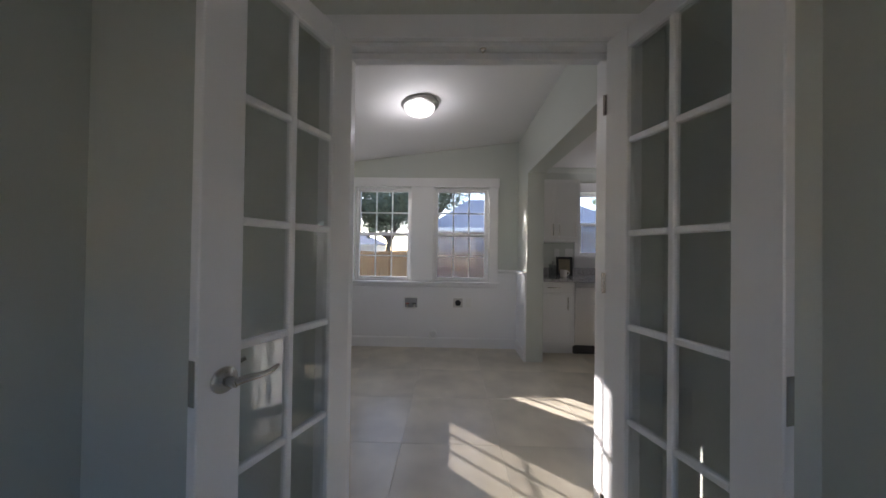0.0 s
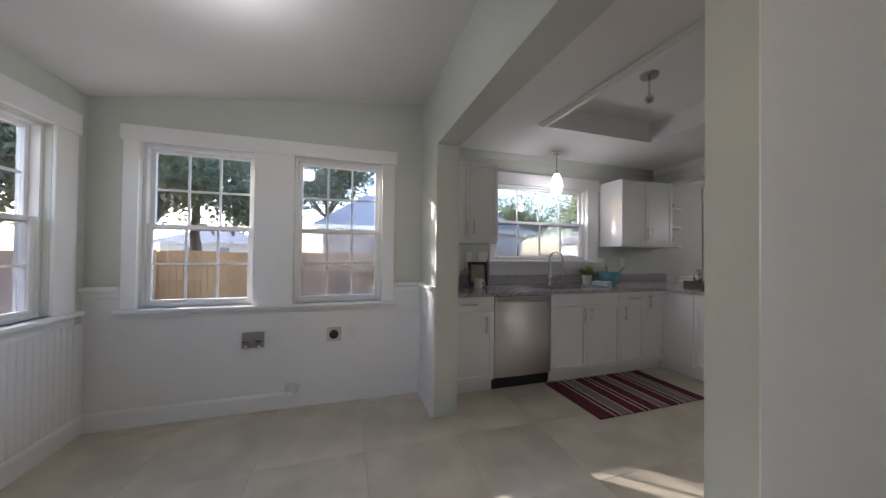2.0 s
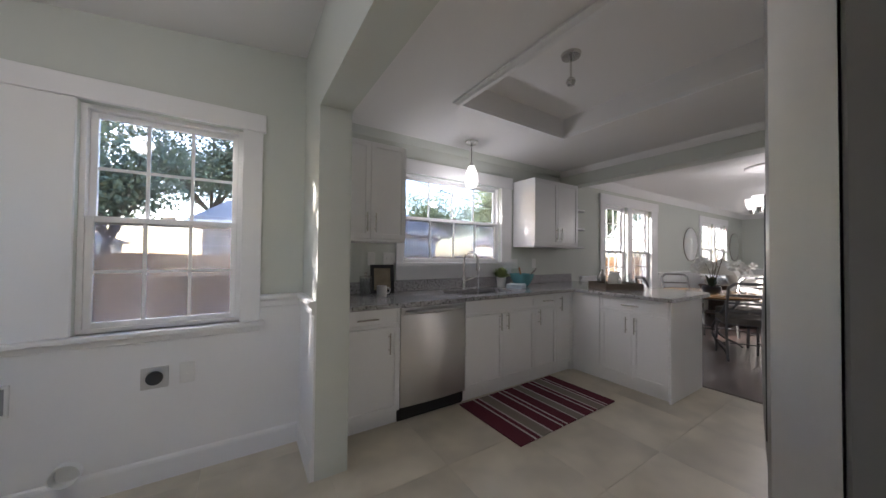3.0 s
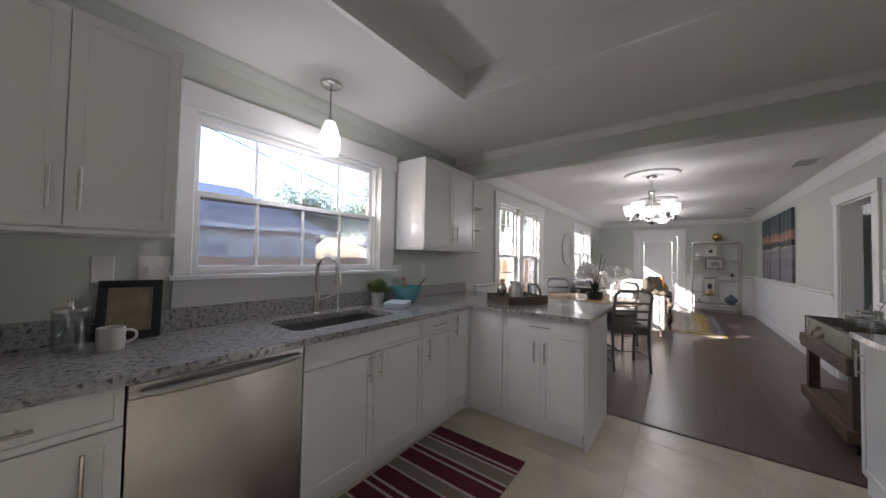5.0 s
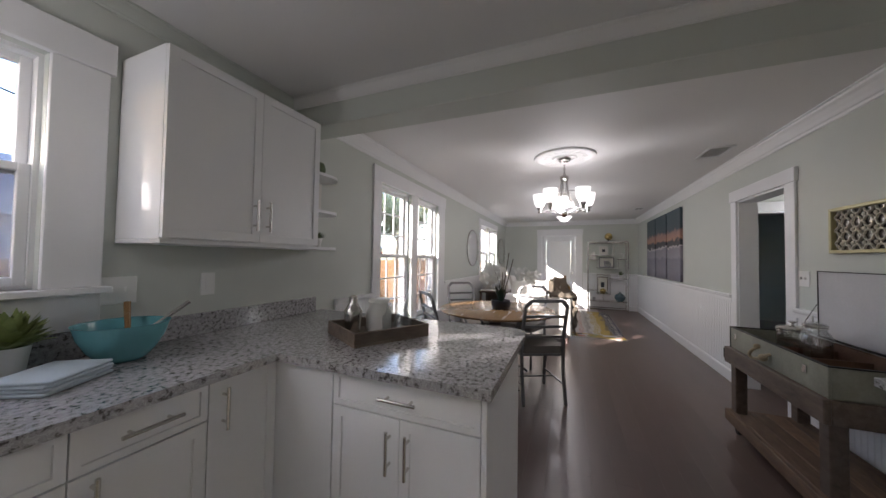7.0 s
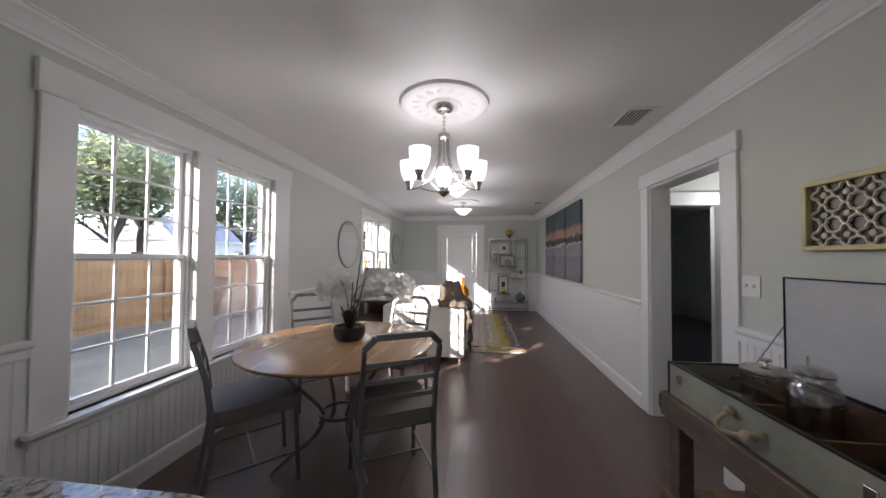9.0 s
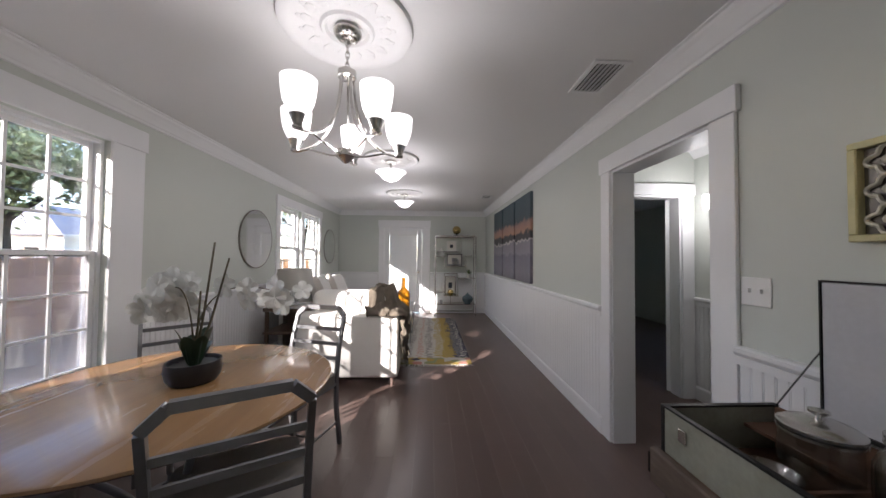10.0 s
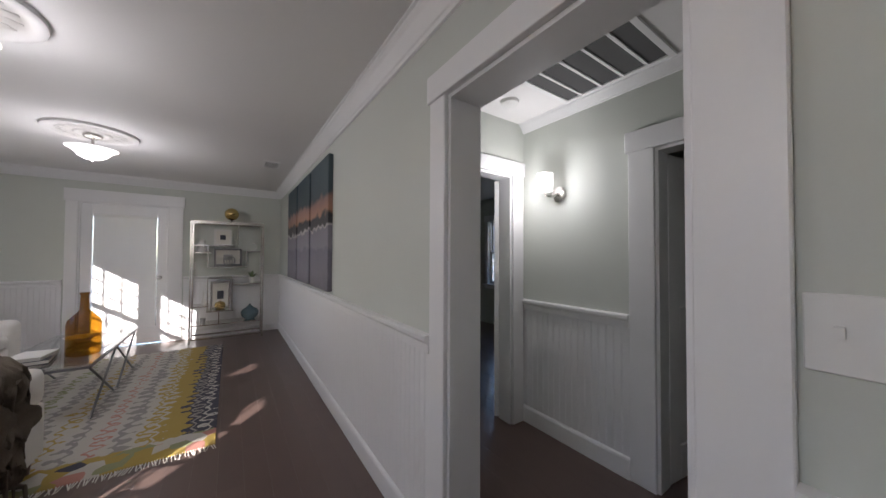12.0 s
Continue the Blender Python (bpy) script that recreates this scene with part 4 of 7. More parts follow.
def dining_chair():
    """Faces +x; back posts at x = 0."""
    root = thing("dining_chair", "grey metal ladder-back dining chair with padded seat", "chair", "chairs round the dining table")
    w = 0.195

    def bar(bm, a, b, t, d):
        a, b = Vector(a), Vector(b)
        dr = (b - a).normalized()
        s1 = Vector((1, 0, 0)) - dr * dr.x
        s1.normalize()
        s2 = dr.cross(s1)
        q = [(s1 * i * d / 2 + s2 * j * t / 2) for i, j in ((-1, -1), (1, -1), (1, 1), (-1, 1))]
        A, C = [bm.verts.new(a + v) for v in q], [bm.verts.new(b + v) for v in q]
        for i in range(4):
            bm.faces.new((A[i], A[(i + 1) % 4], C[(i + 1) % 4], C[i]))
        bm.faces.new(A[::-1])
        bm.faces.new(C)
    for s in (-1, 1):
        bm = bmesh.new()
        pts = [(-0.055, s * w, 0.0), (-0.005, s * w, 0.28), (0.0, s * w, 0.47), (-0.03, s * w, 0.69), (-0.085, s * w, 0.88)]
        for a, b in zip(pts, pts[1:]):
            bar(bm, a, b, 0.022, 0.028)
        part("back_leg", bm, GREYMETAL, root)
        bm = bmesh.new()
        bar(bm, (0.40, s * 0.20, 0.44), (0.425, s * 0.205, 0.0), 0.022, 0.022)
        part("front_leg", bm, GREYMETAL, root)
        bm = bmesh.new()
        bar(bm, (-0.02, s * w, 0.17), (0.415, s * 0.202, 0.17), 0.012, 0.012)
        part("side_stretcher", bm, GREYMETAL, root)
    bm = bmesh.new()
    for a, b in (((-0.085, -w, 0.88), (-0.098, -w + 0.055, 0.935)), ((-0.098, -w + 0.055, 0.935), (-0.098, w - 0.055, 0.935)), ((-0.098, w - 0.055, 0.935), (-0.085, w, 0.88))):
        bar(bm, a, b, 0.03, 0.026)
    part("top_rail", bm, GREYMETAL, root)
    for z, x in ((0.79, -0.060), (0.695, -0.032), (0.60, -0.017)):
        bm = bmesh.new()
        bar(bm, (x, -w, z), (x, w, z), 0.024, 0.012)
        part("back_slat", bm, GREYMETAL, root)
    bm = bmesh.new()
    bar(bm, (0.2, -0.2, 0.17), (0.2, 0.2, 0.17), 0.012, 0.012)
    part("cross_stretcher", bm, GREYMETAL, root)
    part("seat_frame", B(-0.005, 0.425, -0.205, 0.205, 0.425, 0.447, bevel=0.004), GREYMETAL, root)
    bm = bmesh.new()
    prism(bm, rounded(0.0, 0.445, -0.215, 0.215, 0.06), "z", 0.447, 0.512)
    soften(bm, 0.02, 3)
    part("seat", bm, SEATCLOTH, root, "grey-brown padded cloth seat", True)
    return root


ch = dining_chair()
ch.matrix_world = pose(5.86, 2.885, 0, 0, 0, 28)
copy_thing(ch, pose(5.87, 3.98, 0, 0, 0, -46))
copy_thing(ch, pose(7.20, 4.10, 0, 0, 0, 222))
copy_thing(ch, pose(7.15, 3.14, 0, 0, 0, 162))

# orchid
orch = thing("orchid", "white orchid with bare twigs in oval black pot", "potted plant")
POT = mat("charcoal_ceramic", (0.022, 0.022, 0.026), 0.35, var=0.15)
LEAF = mat("dark_orchid_leaf", (0.018, 0.04, 0.02), 0.4, var=0.3)
PETAL = mat("white_petal", (0.80, 0.80, 0.76), 0.6, var=0.05)
STEMM = mat("twig_bark", (0.10, 0.085, 0.05), 0.8, var=0.3)
ox, oy, oz = 6.35, 3.37, 0.7505
bm = bmesh.new()
lathe(bm, [(0.0, 0.0), (0.085, 0.0), (0.10, 0.02), (0.108, 0.06), (0.104, 0.092), (0.096, 0.092), (0.092, 0.075), (0.0, 0.072)], (ox, oy, oz), 32, (1.0, 1.0))
part("pot", bm, POT, orch, "charcoal oval pot", True)
rnd = random.Random(5)


def blade(bm, base, tip, width, bend, n=8):
    base, tip = Vector(base), Vector(tip)
    d = tip - base
    side = d.cross(Z)
    side = side.normalized() if side.length > 1e-4 else Vector((1, 0, 0))
    L = []
    for i in range(n + 1):
        t = i / n
        p = base + d * t + Z * bend * math.sin(math.pi * t)
        hw = width * math.sin(math.pi * min(0.97, t * 0.85 + 0.12)) / 2
        L.append([bm.verts.new(p - side * hw), bm.verts.new(p - Z * 0.3 * hw), bm.verts.new(p + side * hw)])
    for a, b in zip(L, L[1:]):
        bm.faces.new((a[0], a[1], b[1], b[0]))
        bm.faces.new((a[1], a[2], b[2], b[1]))


for k in range(9):
    a = k * 2.4
    bm = bmesh.new()
    r = 0.05 + 0.03 * rnd.random()
    blade(bm, (ox + 0.02 * math.cos(a), oy + 0.02 * math.sin(a), oz + 0.07), (ox + r * math.cos(a), oy + r * math.sin(a), oz + 0.15 + 0.1 * rnd.random()), 0.06, 0.03)
    part("leaf", bm, LEAF, orch, "", True)
for dx, dy, h in ((-0.02, -0.09, 0.62), (0.02, -0.13, 0.55), (0.0, -0.02, 0.40)):
    bm = bmesh.new()
    tube(bm, [(ox, oy, oz + 0.07), (ox + dx * 0.5, oy + dy * 0.5, oz + h * 0.5), (ox + dx, oy + dy, oz + h)], 0.006, 7, 0.004)
    part("twig", bm, STEMM, orch, "", True)


def blossom(bm, c, r, face):
    c, f = Vector(c), Vector(face).normalized()
    u = f.cross(Z).normalized()
    v = u.cross(f)
    for k in range(5):
        a = 2 * math.pi * k / 5 + 0.3
        d = u * math.cos(a) + v * math.sin(a)
        e = f.cross(d)
        pts = [(0.05, 0.0, 0.0), (0.35, 0.34, 0.10), (0.75, 0.42, 0.16), (1.0, 0.15, 0.06), (1.0, -0.15, 0.06), (0.75, -0.42, 0.16), (0.35, -0.34, 0.10)]
        vs = [bm.verts.new(c + r * (d * p + e * q + f * w)) for p, q, w in pts]
        m_ = bm.verts.new(c + r * (d * 0.55 + f * 0.02))
        for i in range(len(vs)):
            bm.faces.new((m_, vs[i], vs[(i + 1) % len(vs)]))


for stem in range(2):
    sgn = (1, -1)[stem]
    pts = curve((ox, oy, oz + 0.08), (ox, oy + 0.01, oz + 0.36), (ox + 0.02, oy + sgn * 0.09, oz + 0.50), (ox + (0.02 if sgn > 0 else 0.22), oy + (0.15 if sgn > 0 else -0.32), oz + (0.36 if sgn > 0 else 0.35)), 16)
    bm = bmesh.new()
    tube(bm, pts, 0.004, 6, 0.002)
    part("flower_stem", bm, STEMM, orch, "", True)
    for k in range(24 if sgn > 0 else 9):
        p = pts[rnd.randint(12, 16) if sgn > 0 else rnd.randint(9, 16)]
        bm = bmesh.new()
        blossom(bm, p + Vector((rnd.uniform(-0.08, 0.06), rnd.uniform(-0.06, 0.06), rnd.uniform(-0.09, 0.04))), rnd.uniform(0.050, 0.068), (-1 + rnd.uniform(-0.5, 0.5), rnd.uniform(-0.8, 0.4), rnd.uniform(-0.3, 0.3)))
        part("blossom", bm, PETAL, orch)

# ---------------- ceiling lamps ----------------
LIT = glow("lit_alabaster_glass", (1.0, 0.95, 0.90), 0.15)
PLASTER = mat("white_plaster_relief", (0.80, 0.79, 0.78), 0.7, var=0.02)


def medallion(x, y):
    root = thing("ceiling_medallion", "round white plaster ceiling medallion with leaf relief", "ceiling medallion", "ceiling medallions")
    bm = bmesh.new()
    lathe(bm, [(0.0, -0.012), (0.09, -0.012), (0.10, -0.026), (0.115, -0.026), (0.125, -0.014), (0.235, -0.012), (0.25, -0.022), (0.285, -0.026), (0.300, -0.020), (0.305, 0.0), (0.0, 0.0)], (x, y, CZ), 48)
    part("disc", bm, PLASTER, root, "", True)
    for k in range(16):
        a = 2 * math.pi * k / 16
        bm = bmesh.new()
        for q, rr in ((0.155, 0.020), (0.182, 0.030), (0.21, 0.018)):
            bmesh.ops.create_icosphere(bm, subdivisions=1, radius=rr, matrix=Matrix.Translation((x + q * math.cos(a), y + q * math.sin(a), CZ - 0.012)) @ Matrix.Diagonal((1, 1, 0.3, 1)))
        part("leaf_relief", bm, PLASTER, root, "", True)


CHX, CHY = 6.345, 2.712
for x, y in ((CHX, CHY), (8.31, 2.755), (10.14, 2.76)):
    medallion(x, y)
cha = thing("chandelier", "five-arm satin nickel chandelier with lit white glass shades", "chandelier")
bm = bmesh.new()
lathe(bm, [(0.0, -0.035), (0.03, -0.034), (0.05, -0.026), (0.062, -0.010), (0.064, 0.0), (0.0, 0.0)], (CHX, CHY, CZ - 0.026), 28)
part("canopy", bm, CHROME, cha, "", True)
for k in range(5):
    bm = bmesh.new()
    z = 2.305 - 0.026 * k
    ring = [(CHX + (0.009 * math.cos(a) if k % 2 else 0), CHY + (0 if k % 2 else 0.009 * math.cos(a)), z + 0.019 * math.sin(a)) for a in (2 * math.pi * i / 12 for i in range(13))]
    tube(bm, ring, 0.0028, 6)
    part("chain_link", bm, CHROME, cha, "", True)
for z, rr, nm in ((2.16, 0.042, "upper_hub"), (1.785, 0.045, "lower_hub")):
    bm = bmesh.new()
    lathe(bm, [(0.0, -0.02), (rr * 0.8, -0.02), (rr, -0.014), (rr, 0.014), (rr * 0.8, 0.02), (0.0, 0.02)] if nm == "upper_hub" else [(0.0, -0.045), (0.01, -0.04), (0.035, -0.02), (rr, -0.012), (rr, 0.016), (0.03, 0.02), (0.0, 0.02)], (CHX, CHY, z), 26)
    part(nm, bm, CHROME, cha, "", True)
for k in range(5):
    a = radians(6.5 + 72 * k)
    c, s = math.cos(a), math.sin(a)
    bm = bmesh.new()
    P = lambda r, z: (CHX + r * c, CHY + r * s, z)
    tube(bm, curve(P(0.03, 2.155), P(0.035, 1.96), P(0.09, 1.865), P(0.17, 1.828), 10) + curve(P(0.17, 1.828), P(0.21, 1.810), P(0.24, 1.812), P(0.27, 1.812), 5)[1:], 0.006, 8)
    tube(bm, curve(P(0.04, 1.782), P(0.10, 1.785), P(0.13, 1.805), P(0.19, 1.819), 8), 0.005, 8)
    arm = part("arm", bm, CHROME, cha, "", True)
    bm = bmesh.new()
    lathe(bm, [(0.0, -0.004), (0.022, -0.004), (0.024, 0.004), (0.018, 0.01), (0.034, 0.05), (0.0, 0.05)], P(0.255, 1.816), 20)
    part("cup", bm, CHROME, arm, "", True)
    bm = bmesh.new()
    lathe(bm, [(0.022, 0.05), (0.042, 0.064), (0.058, 0.10), (0.066, 0.145), (0.069, 0.19), (0.066, 0.19), (0.062, 0.145), (0.054, 0.10), (0.038, 0.07), (0.018, 0.056)], P(0.255, 1.816), 26)
    part("shade", bm, LIT, arm, "lit white glass bell shade", True)


def bowl_light(x, y):
    root = thing("ceiling_light", "semi-flush ceiling lamp with lit alabaster glass bowl", "ceiling light", "living room ceiling lights")
    bm = bmesh.new()
    lathe(bm, [(0.0, -0.03), (0.04, -0.03), (0.062, -0.018), (0.065, 0.0), (0.0, 0.0)], (x, y, CZ - 0.026), 26)
    lathe(bm, [(0.011, -0.16), (0.011, -0.03)], (x, y, CZ - 0.026), 12)
    part("stem", bm, CHROME, root, "nickel canopy and stem", True)
    bm = bmesh.new()
    lathe(bm, [(0.0, 0.0), (0.05, 0.006), (0.09, 0.028), (0.115, 0.058), (0.14, 0.082), (0.165, 0.094), (0.168, 0.099), (0.160, 0.099), (0.135, 0.088), (0.11, 0.064), (0.085, 0.034), (0.0, 0.008)], (x, y, 2.138), 36)
    part("bowl", bm, LIT, root, "lit alabaster glass bowl", True)
    bm = bmesh.new()
    lathe(bm, [(0.0, -0.018), (0.008, -0.014), (0.006, -0.006), (0.014, 0.0), (0.0, 0.002)], (x, y, 2.137), 14)
    part("finial", bm, CHROME, root, "", True)


bowl_light(8.31, 2.755)
bowl_light(10.14, 2.76)
lx, ly = 0.042, 2.73
lz = 2.29 + 0.3 * (lx + 1.19) / 2.365
ll = thing("ceiling_light", "flush laundry ceiling lamp with nickel rim and lit glass dome", "ceiling light")
bm = bmesh.new()
lathe(bm, [(0.0, 0.012), (0.16, 0.012), (0.165, -0.012), (0.15, -0.024), (0.135, -0.03), (0.0, -0.03)], (lx, ly, lz), 36)
part("rim", bm, STEEL, ll, "brushed nickel rim", True)
bm = bmesh.new()
lathe(bm, [(0.132, -0.03), (0.128, -0.05), (0.108, -0.075), (0.07, -0.095), (0.0, -0.104)], (lx, ly, lz), 36)
part("dome", bm, LIT, ll, "lit frosted glass dome", True)
bm = bmesh.new()
lathe(bm, [(0.0, -0.118), (0.009, -0.113), (0.009, -0.106), (0.0, -0.103)], (lx, ly, lz), 14)
part("finial", bm, CHROME, ll, "", True)


def vent(x, y, w, d, z=CZ, n=6, label="white slatted ceiling air vent"):
    root = thing("ceiling_vent", label, "vent", "ceiling vents")
    bm = bmesh.new()
    for c in ((x - w / 2, x + w / 2, y - d / 2, y - d / 2 + 0.025), (x - w / 2, x + w / 2, y + d / 2 - 0.025, y + d / 2), (x - w / 2, x - w / 2 + 0.025, y - d / 2 + 0.025, y + d / 2 - 0.025), (x + w / 2 - 0.025, x + w / 2, y - d / 2 + 0.025, y + d / 2 - 0.025)):
        box(bm, *c, z - 0.008, z)
    part("frame", bm, WHITE, root)
    # black sheet paints in the shade of the duct
    part("backing", B(x - w / 2 + 0.02, x + w / 2 - 0.02, y - d / 2 + 0.02, y + d / 2 - 0.02, z - 0.0015, z - 0.0005), BLACKP, root, "black sheet standing in for the shaded duct")
    for i in range(n):
        yy = y - d / 2 + 0.03 + (d - 0.06) * (i + 0.5) / n
        s = (d - 0.06) / n * 0.52
        bm = bmesh.new()
        prism(bm, [(yy - s, z - 0.003), (yy - s + 0.002, z - 0.002), (yy + s, z - 0.013), (yy + s - 0.002, z - 0.014)], "x", x - w / 2 + 0.025, x + w / 2 - 0.025)
        part("slat", bm, WHITE, root)
    return root


vent(6.675, 1.335, 0.33, 0.21)
vent(10.34, 1.33, 0.30, 0.18)


# ---------------- living room ----------------
SLIP = mat("white_slipcover", (0.74, 0.72, 0.68), 0.9, var=0.05, scale=4, fine=300, bump=0.35)
PILLOW = mat("beige_linen", (0.50, 0.46, 0.40), 0.9, var=0.08, scale=5, fine=300, bump=0.4)
THROWM = mat("brown_knit_throw", (0.125, 0.102, 0.076), 0.95, var=0.3, scale=12, fine=180, bump=0.8, dist=0.006)


def puff(bm, c, sx, sy, sz, rot=None, p=3.2):
    """A soft cushion: a superellipsoid."""
    bmesh.ops.create_uvsphere(bm, u_segments=24, v_segments=14, radius=1, matrix=Matrix.Identity(4))
    f = lambda v: math.copysign(abs(v) ** (2 / p), v)
    vs = bm.verts[:]
    for v in vs:
        x, y, z = v.co
        pinch = 1 - 0.25 * (abs(x) * abs(y)) ** 1.0
        v.co = Vector((f(x) * sx, f(y) * sy, math.copysign(abs(z) ** 0.9, z) * sz * pinch))
    bmesh.ops.transform(bm, matrix=Matrix.Translation(c) @ (rot.to_4x4() if rot else Matrix.Identity(4)), verts=vs)


def blockcushion(parent, name, x0, x1, y0, y1, z0, z1, material, r=0.05, label="", m=None):
    bm = bmesh.new()
    box(bm, x0, x1, y0, y1, z0, z1)
    soften(bm, r, 4)
    if m:
        bmesh.ops.transform(bm, matrix=m, verts=bm.verts[:])
    return part(name, bm, material, parent, label, True)


arm = thing("armchair", "wide white slipcovered armchair seen from behind, sunlit", "armchair")
blockcushion(arm, "base", 8.10, 9.02, 2.64, 3.66, 0.09, 0.40, SLIP, 0.02)
blockcushion(arm, "back", 8.07, 8.34, 2.63, 3.67, 0.088, 0.72, SLIP, 0.035)
blockcushion(arm, "armrest", 8.341, 9.0, 2.63, 2.83, 0.401, 0.62, SLIP, 0.05)
blockcushion(arm, "armrest", 8.341, 9.0, 3.47, 3.67, 0.401, 0.62, SLIP, 0.05)
blockcushion(arm, "seat_cushion", 8.36, 9.05, 2.835, 3.465, 0.40, 0.53, SLIP, 0.05)
blockcushion(arm, "back_cushion", 8.30, 8.54, 2.70, 3.60, 0.53, 0.94, SLIP, 0.10)
for x, y in ((8.12, 2.69), (8.12, 3.61), (8.95, 2.69), (8.95, 3.61)):
    bm = bmesh.new()
    lathe(bm, [(0.0, 0.0), (0.016, 0.0), (0.026, 0.09), (0.0, 0.09)], (x, y, 0), 14)
    part("foot", bm, DARKWOOD, arm, "dark turned wooden foot", True)

sofa = thing("sofa", "white slipcovered sofa under the window with beige pillows", "sofa")
blockcushion(sofa, "base", 9.15, 11.05, 3.46, 4.34, 0.09, 0.40, SLIP, 0.03)
blockcushion(sofa, "back", 9.15, 11.05, 4.12, 4.34, 0.401, 0.80, SLIP, 0.06)
for p, q in ((9.12, 9.34), (10.86, 11.08)):
    blockcushion(sofa, "armrest", p, q, 3.44, 4.33, 0.10, 0.64, SLIP, 0.06)
for p, q in ((9.345, 10.10), (10.10, 10.855)):
    blockcushion(sofa, "seat_cushion", p, q, 3.44, 4.10, 0.401, 0.53, SLIP, 0.05)
for x, y in ((9.2, 3.52), (11.0, 3.52), (9.2, 4.28), (11.0, 4.28)):
    bm = bmesh.new()
    lathe(bm, [(0.0, 0.0), (0.018, 0.0), (0.026, 0.09), (0.0, 0.09)], (x, y, 0), 14)
    part("foot", bm, DARKWOOD, sofa, "dark wooden foot", True)
for k, (x, y, s, rz, mt, lab) in enumerate(((9.55, 3.96, 0.25, 10, PILLOW, "square beige linen throw pillow"), (9.85, 4.0, 0.24, -12, SLIP, "square white throw pillow"), (10.30, 3.98, 0.25, 15, PILLOW, "square beige linen throw pillow"), (10.62, 3.96, 0.24, -8, SLIP, "square white throw pillow"))):
    bm = bmesh.new()
    puff(bm, (x, y, 0.535 + s * 0.93), s, s, 0.075, Euler((radians(72), 0, radians(rz))).to_matrix())
    solid("throw_pillow", bm, mt, lab + " on the sofa", "pillow", smooth=True)

# throw blanket over the armchair's corner
bm = bmesh.new()
NU, NV = 60, 44
rt = random.Random(8)


def rest_height(x, y):
    """Top of the armchair under the throw."""
    a = 0.735 if x < 8.30 else (0.955 - 0.9 * max(0.0, abs(x - 8.42) - 0.07) if x < 8.60 else 0.66)
    return a if y > 2.70 or x < 8.30 else min(a, 0.735 + 1.6 * max(0.0, y - 2.64))


grid = []
for i in range(NU + 1):
    line = []
    for j in range(NV + 1):
        u, v = i / NU, j / NV
        edge_n = 0.05 * noise.noise(Vector((u * 6, v * 6, 3.1)))
        y = 2.93 + 0.05 * math.sin(5 * v) + 0.06 * edge_n / 0.05 - (0.66 + 0.25 * v) * u
        x = 8.03 + 0.06 * u + (0.62 - 0.12 * u) * v + edge_n
        sx, sy = max(0.0, 8.055 - x), max(0.0, 2.615 - y)
        cx_, cy_ = max(x, 8.055), max(y, 2.615)
        z = rest_height(cx_, cy_) - sx * 1.0 - sy * 0.98
        wr = 0.085 * noise.noise(Vector((x * 7, y * 7, 0.3))) + 0.045 * noise.noise(Vector((x * 17, y * 15, 2.0)))
        if sy > 0:
            cy_ = 2.612 - abs(0.035 * math.sin(17 * v + 2 * u)) - abs(wr) * 0.7
            cx_ += wr
        elif sx > 0:
            cx_ = 8.052 - abs(0.02 * math.sin(19 * u)) - abs(wr) * 0.5
        else:
            z += 0.018 + abs(wr)
        line.append(bm.verts.new((cx_, cy_, z)))
    grid.append(line)
for _ in range(1):
    for i in range(1, NU):
        for j in range(1, NV):
            grid[i][j].co.z = 0.5 * grid[i][j].co.z + 0.125 * (grid[i - 1][j].co.z + grid[i + 1][j].co.z + grid[i][j - 1].co.z + grid[i][j + 1].co.z)
for i in range(NU):
    for j in range(NV):
        bm.faces.new((grid[i][j], grid[i + 1][j], grid[i + 1][j + 1], grid[i][j + 1]))
fringe = bmesh.new()
for j in range(0, NV + 1, 2):
    p = grid[NU][j].co
    tube(fringe, [p, p + Vector((rt.uniform(-0.01, 0.01), -0.005, -0.07 - 0.03 * rt.random()))], 0.006, 5, 0.003)
ob = solid("throw_blanket", bm, THROWM, "crumpled dark brown knitted throw draped over the armchair", "blanket", smooth=True)
part("fringe", fringe, THROWM, ob, "knotted yarn fringe", True)["kind"] = "stuff"
md = ob.modifiers.new("thick", "SOLIDIFY")
md.thickness, md.offset = 0.014, 1.0

# side table and table lamp
WALNUT = wood("walnut", (0.055, 0.032, 0.020), (0.13, 0.080, 0.050), 0.35, (2, 10, 10), 0.0)
st = thing("side_table", "brown wooden side table with two shelves", "side table")
for z0, z1 in ((0.66, 0.70), (0.40, 0.425), (0.12, 0.145)):
    part("shelf_board" if z0 < 0.6 else "tabletop", B(8.58, 9.10, 3.70, 4.24, z0, z1, bevel=0.004), WALNUT, st)
for x in (8.60, 9.05):
    for y in (3.72, 4.19):
        part("leg", B(x, x + 0.035, y, y + 0.035, 0, 0.66, bevel=0.003), WALNUT, st)
part("back_panel", B(9.065, 9.075, 3.756, 4.19, 0.145, 0.66), WALNUT, st)
LINEN = mat("linen_shade", (0.52, 0.50, 0.45), 0.9, var=0.05, fine=500, bump=0.2)
tl = thing("table_lamp", "table lamp with drum linen shade and clear glass base", "lamp")
bm = bmesh.new()
lathe(bm, [(0.225, 0.0), (0.195, 0.25), (0.192, 0.25), (0.222, 0.0), (0.225, 0.0)], (8.86, 4.0, 0.90), 36)
part("shade", bm, LINEN, tl, "cream linen drum shade", True)
bm = bmesh.new()
lathe(bm, [(0.0, 0.0), (0.075, 0.0), (0.075, 0.015), (0.03, 0.02), (0.05, 0.06), (0.065, 0.11), (0.045, 0.16), (0.014, 0.185), (0.012, 0.21), (0.0, 0.21)], (8.86, 4.0, 0.7005), 26)
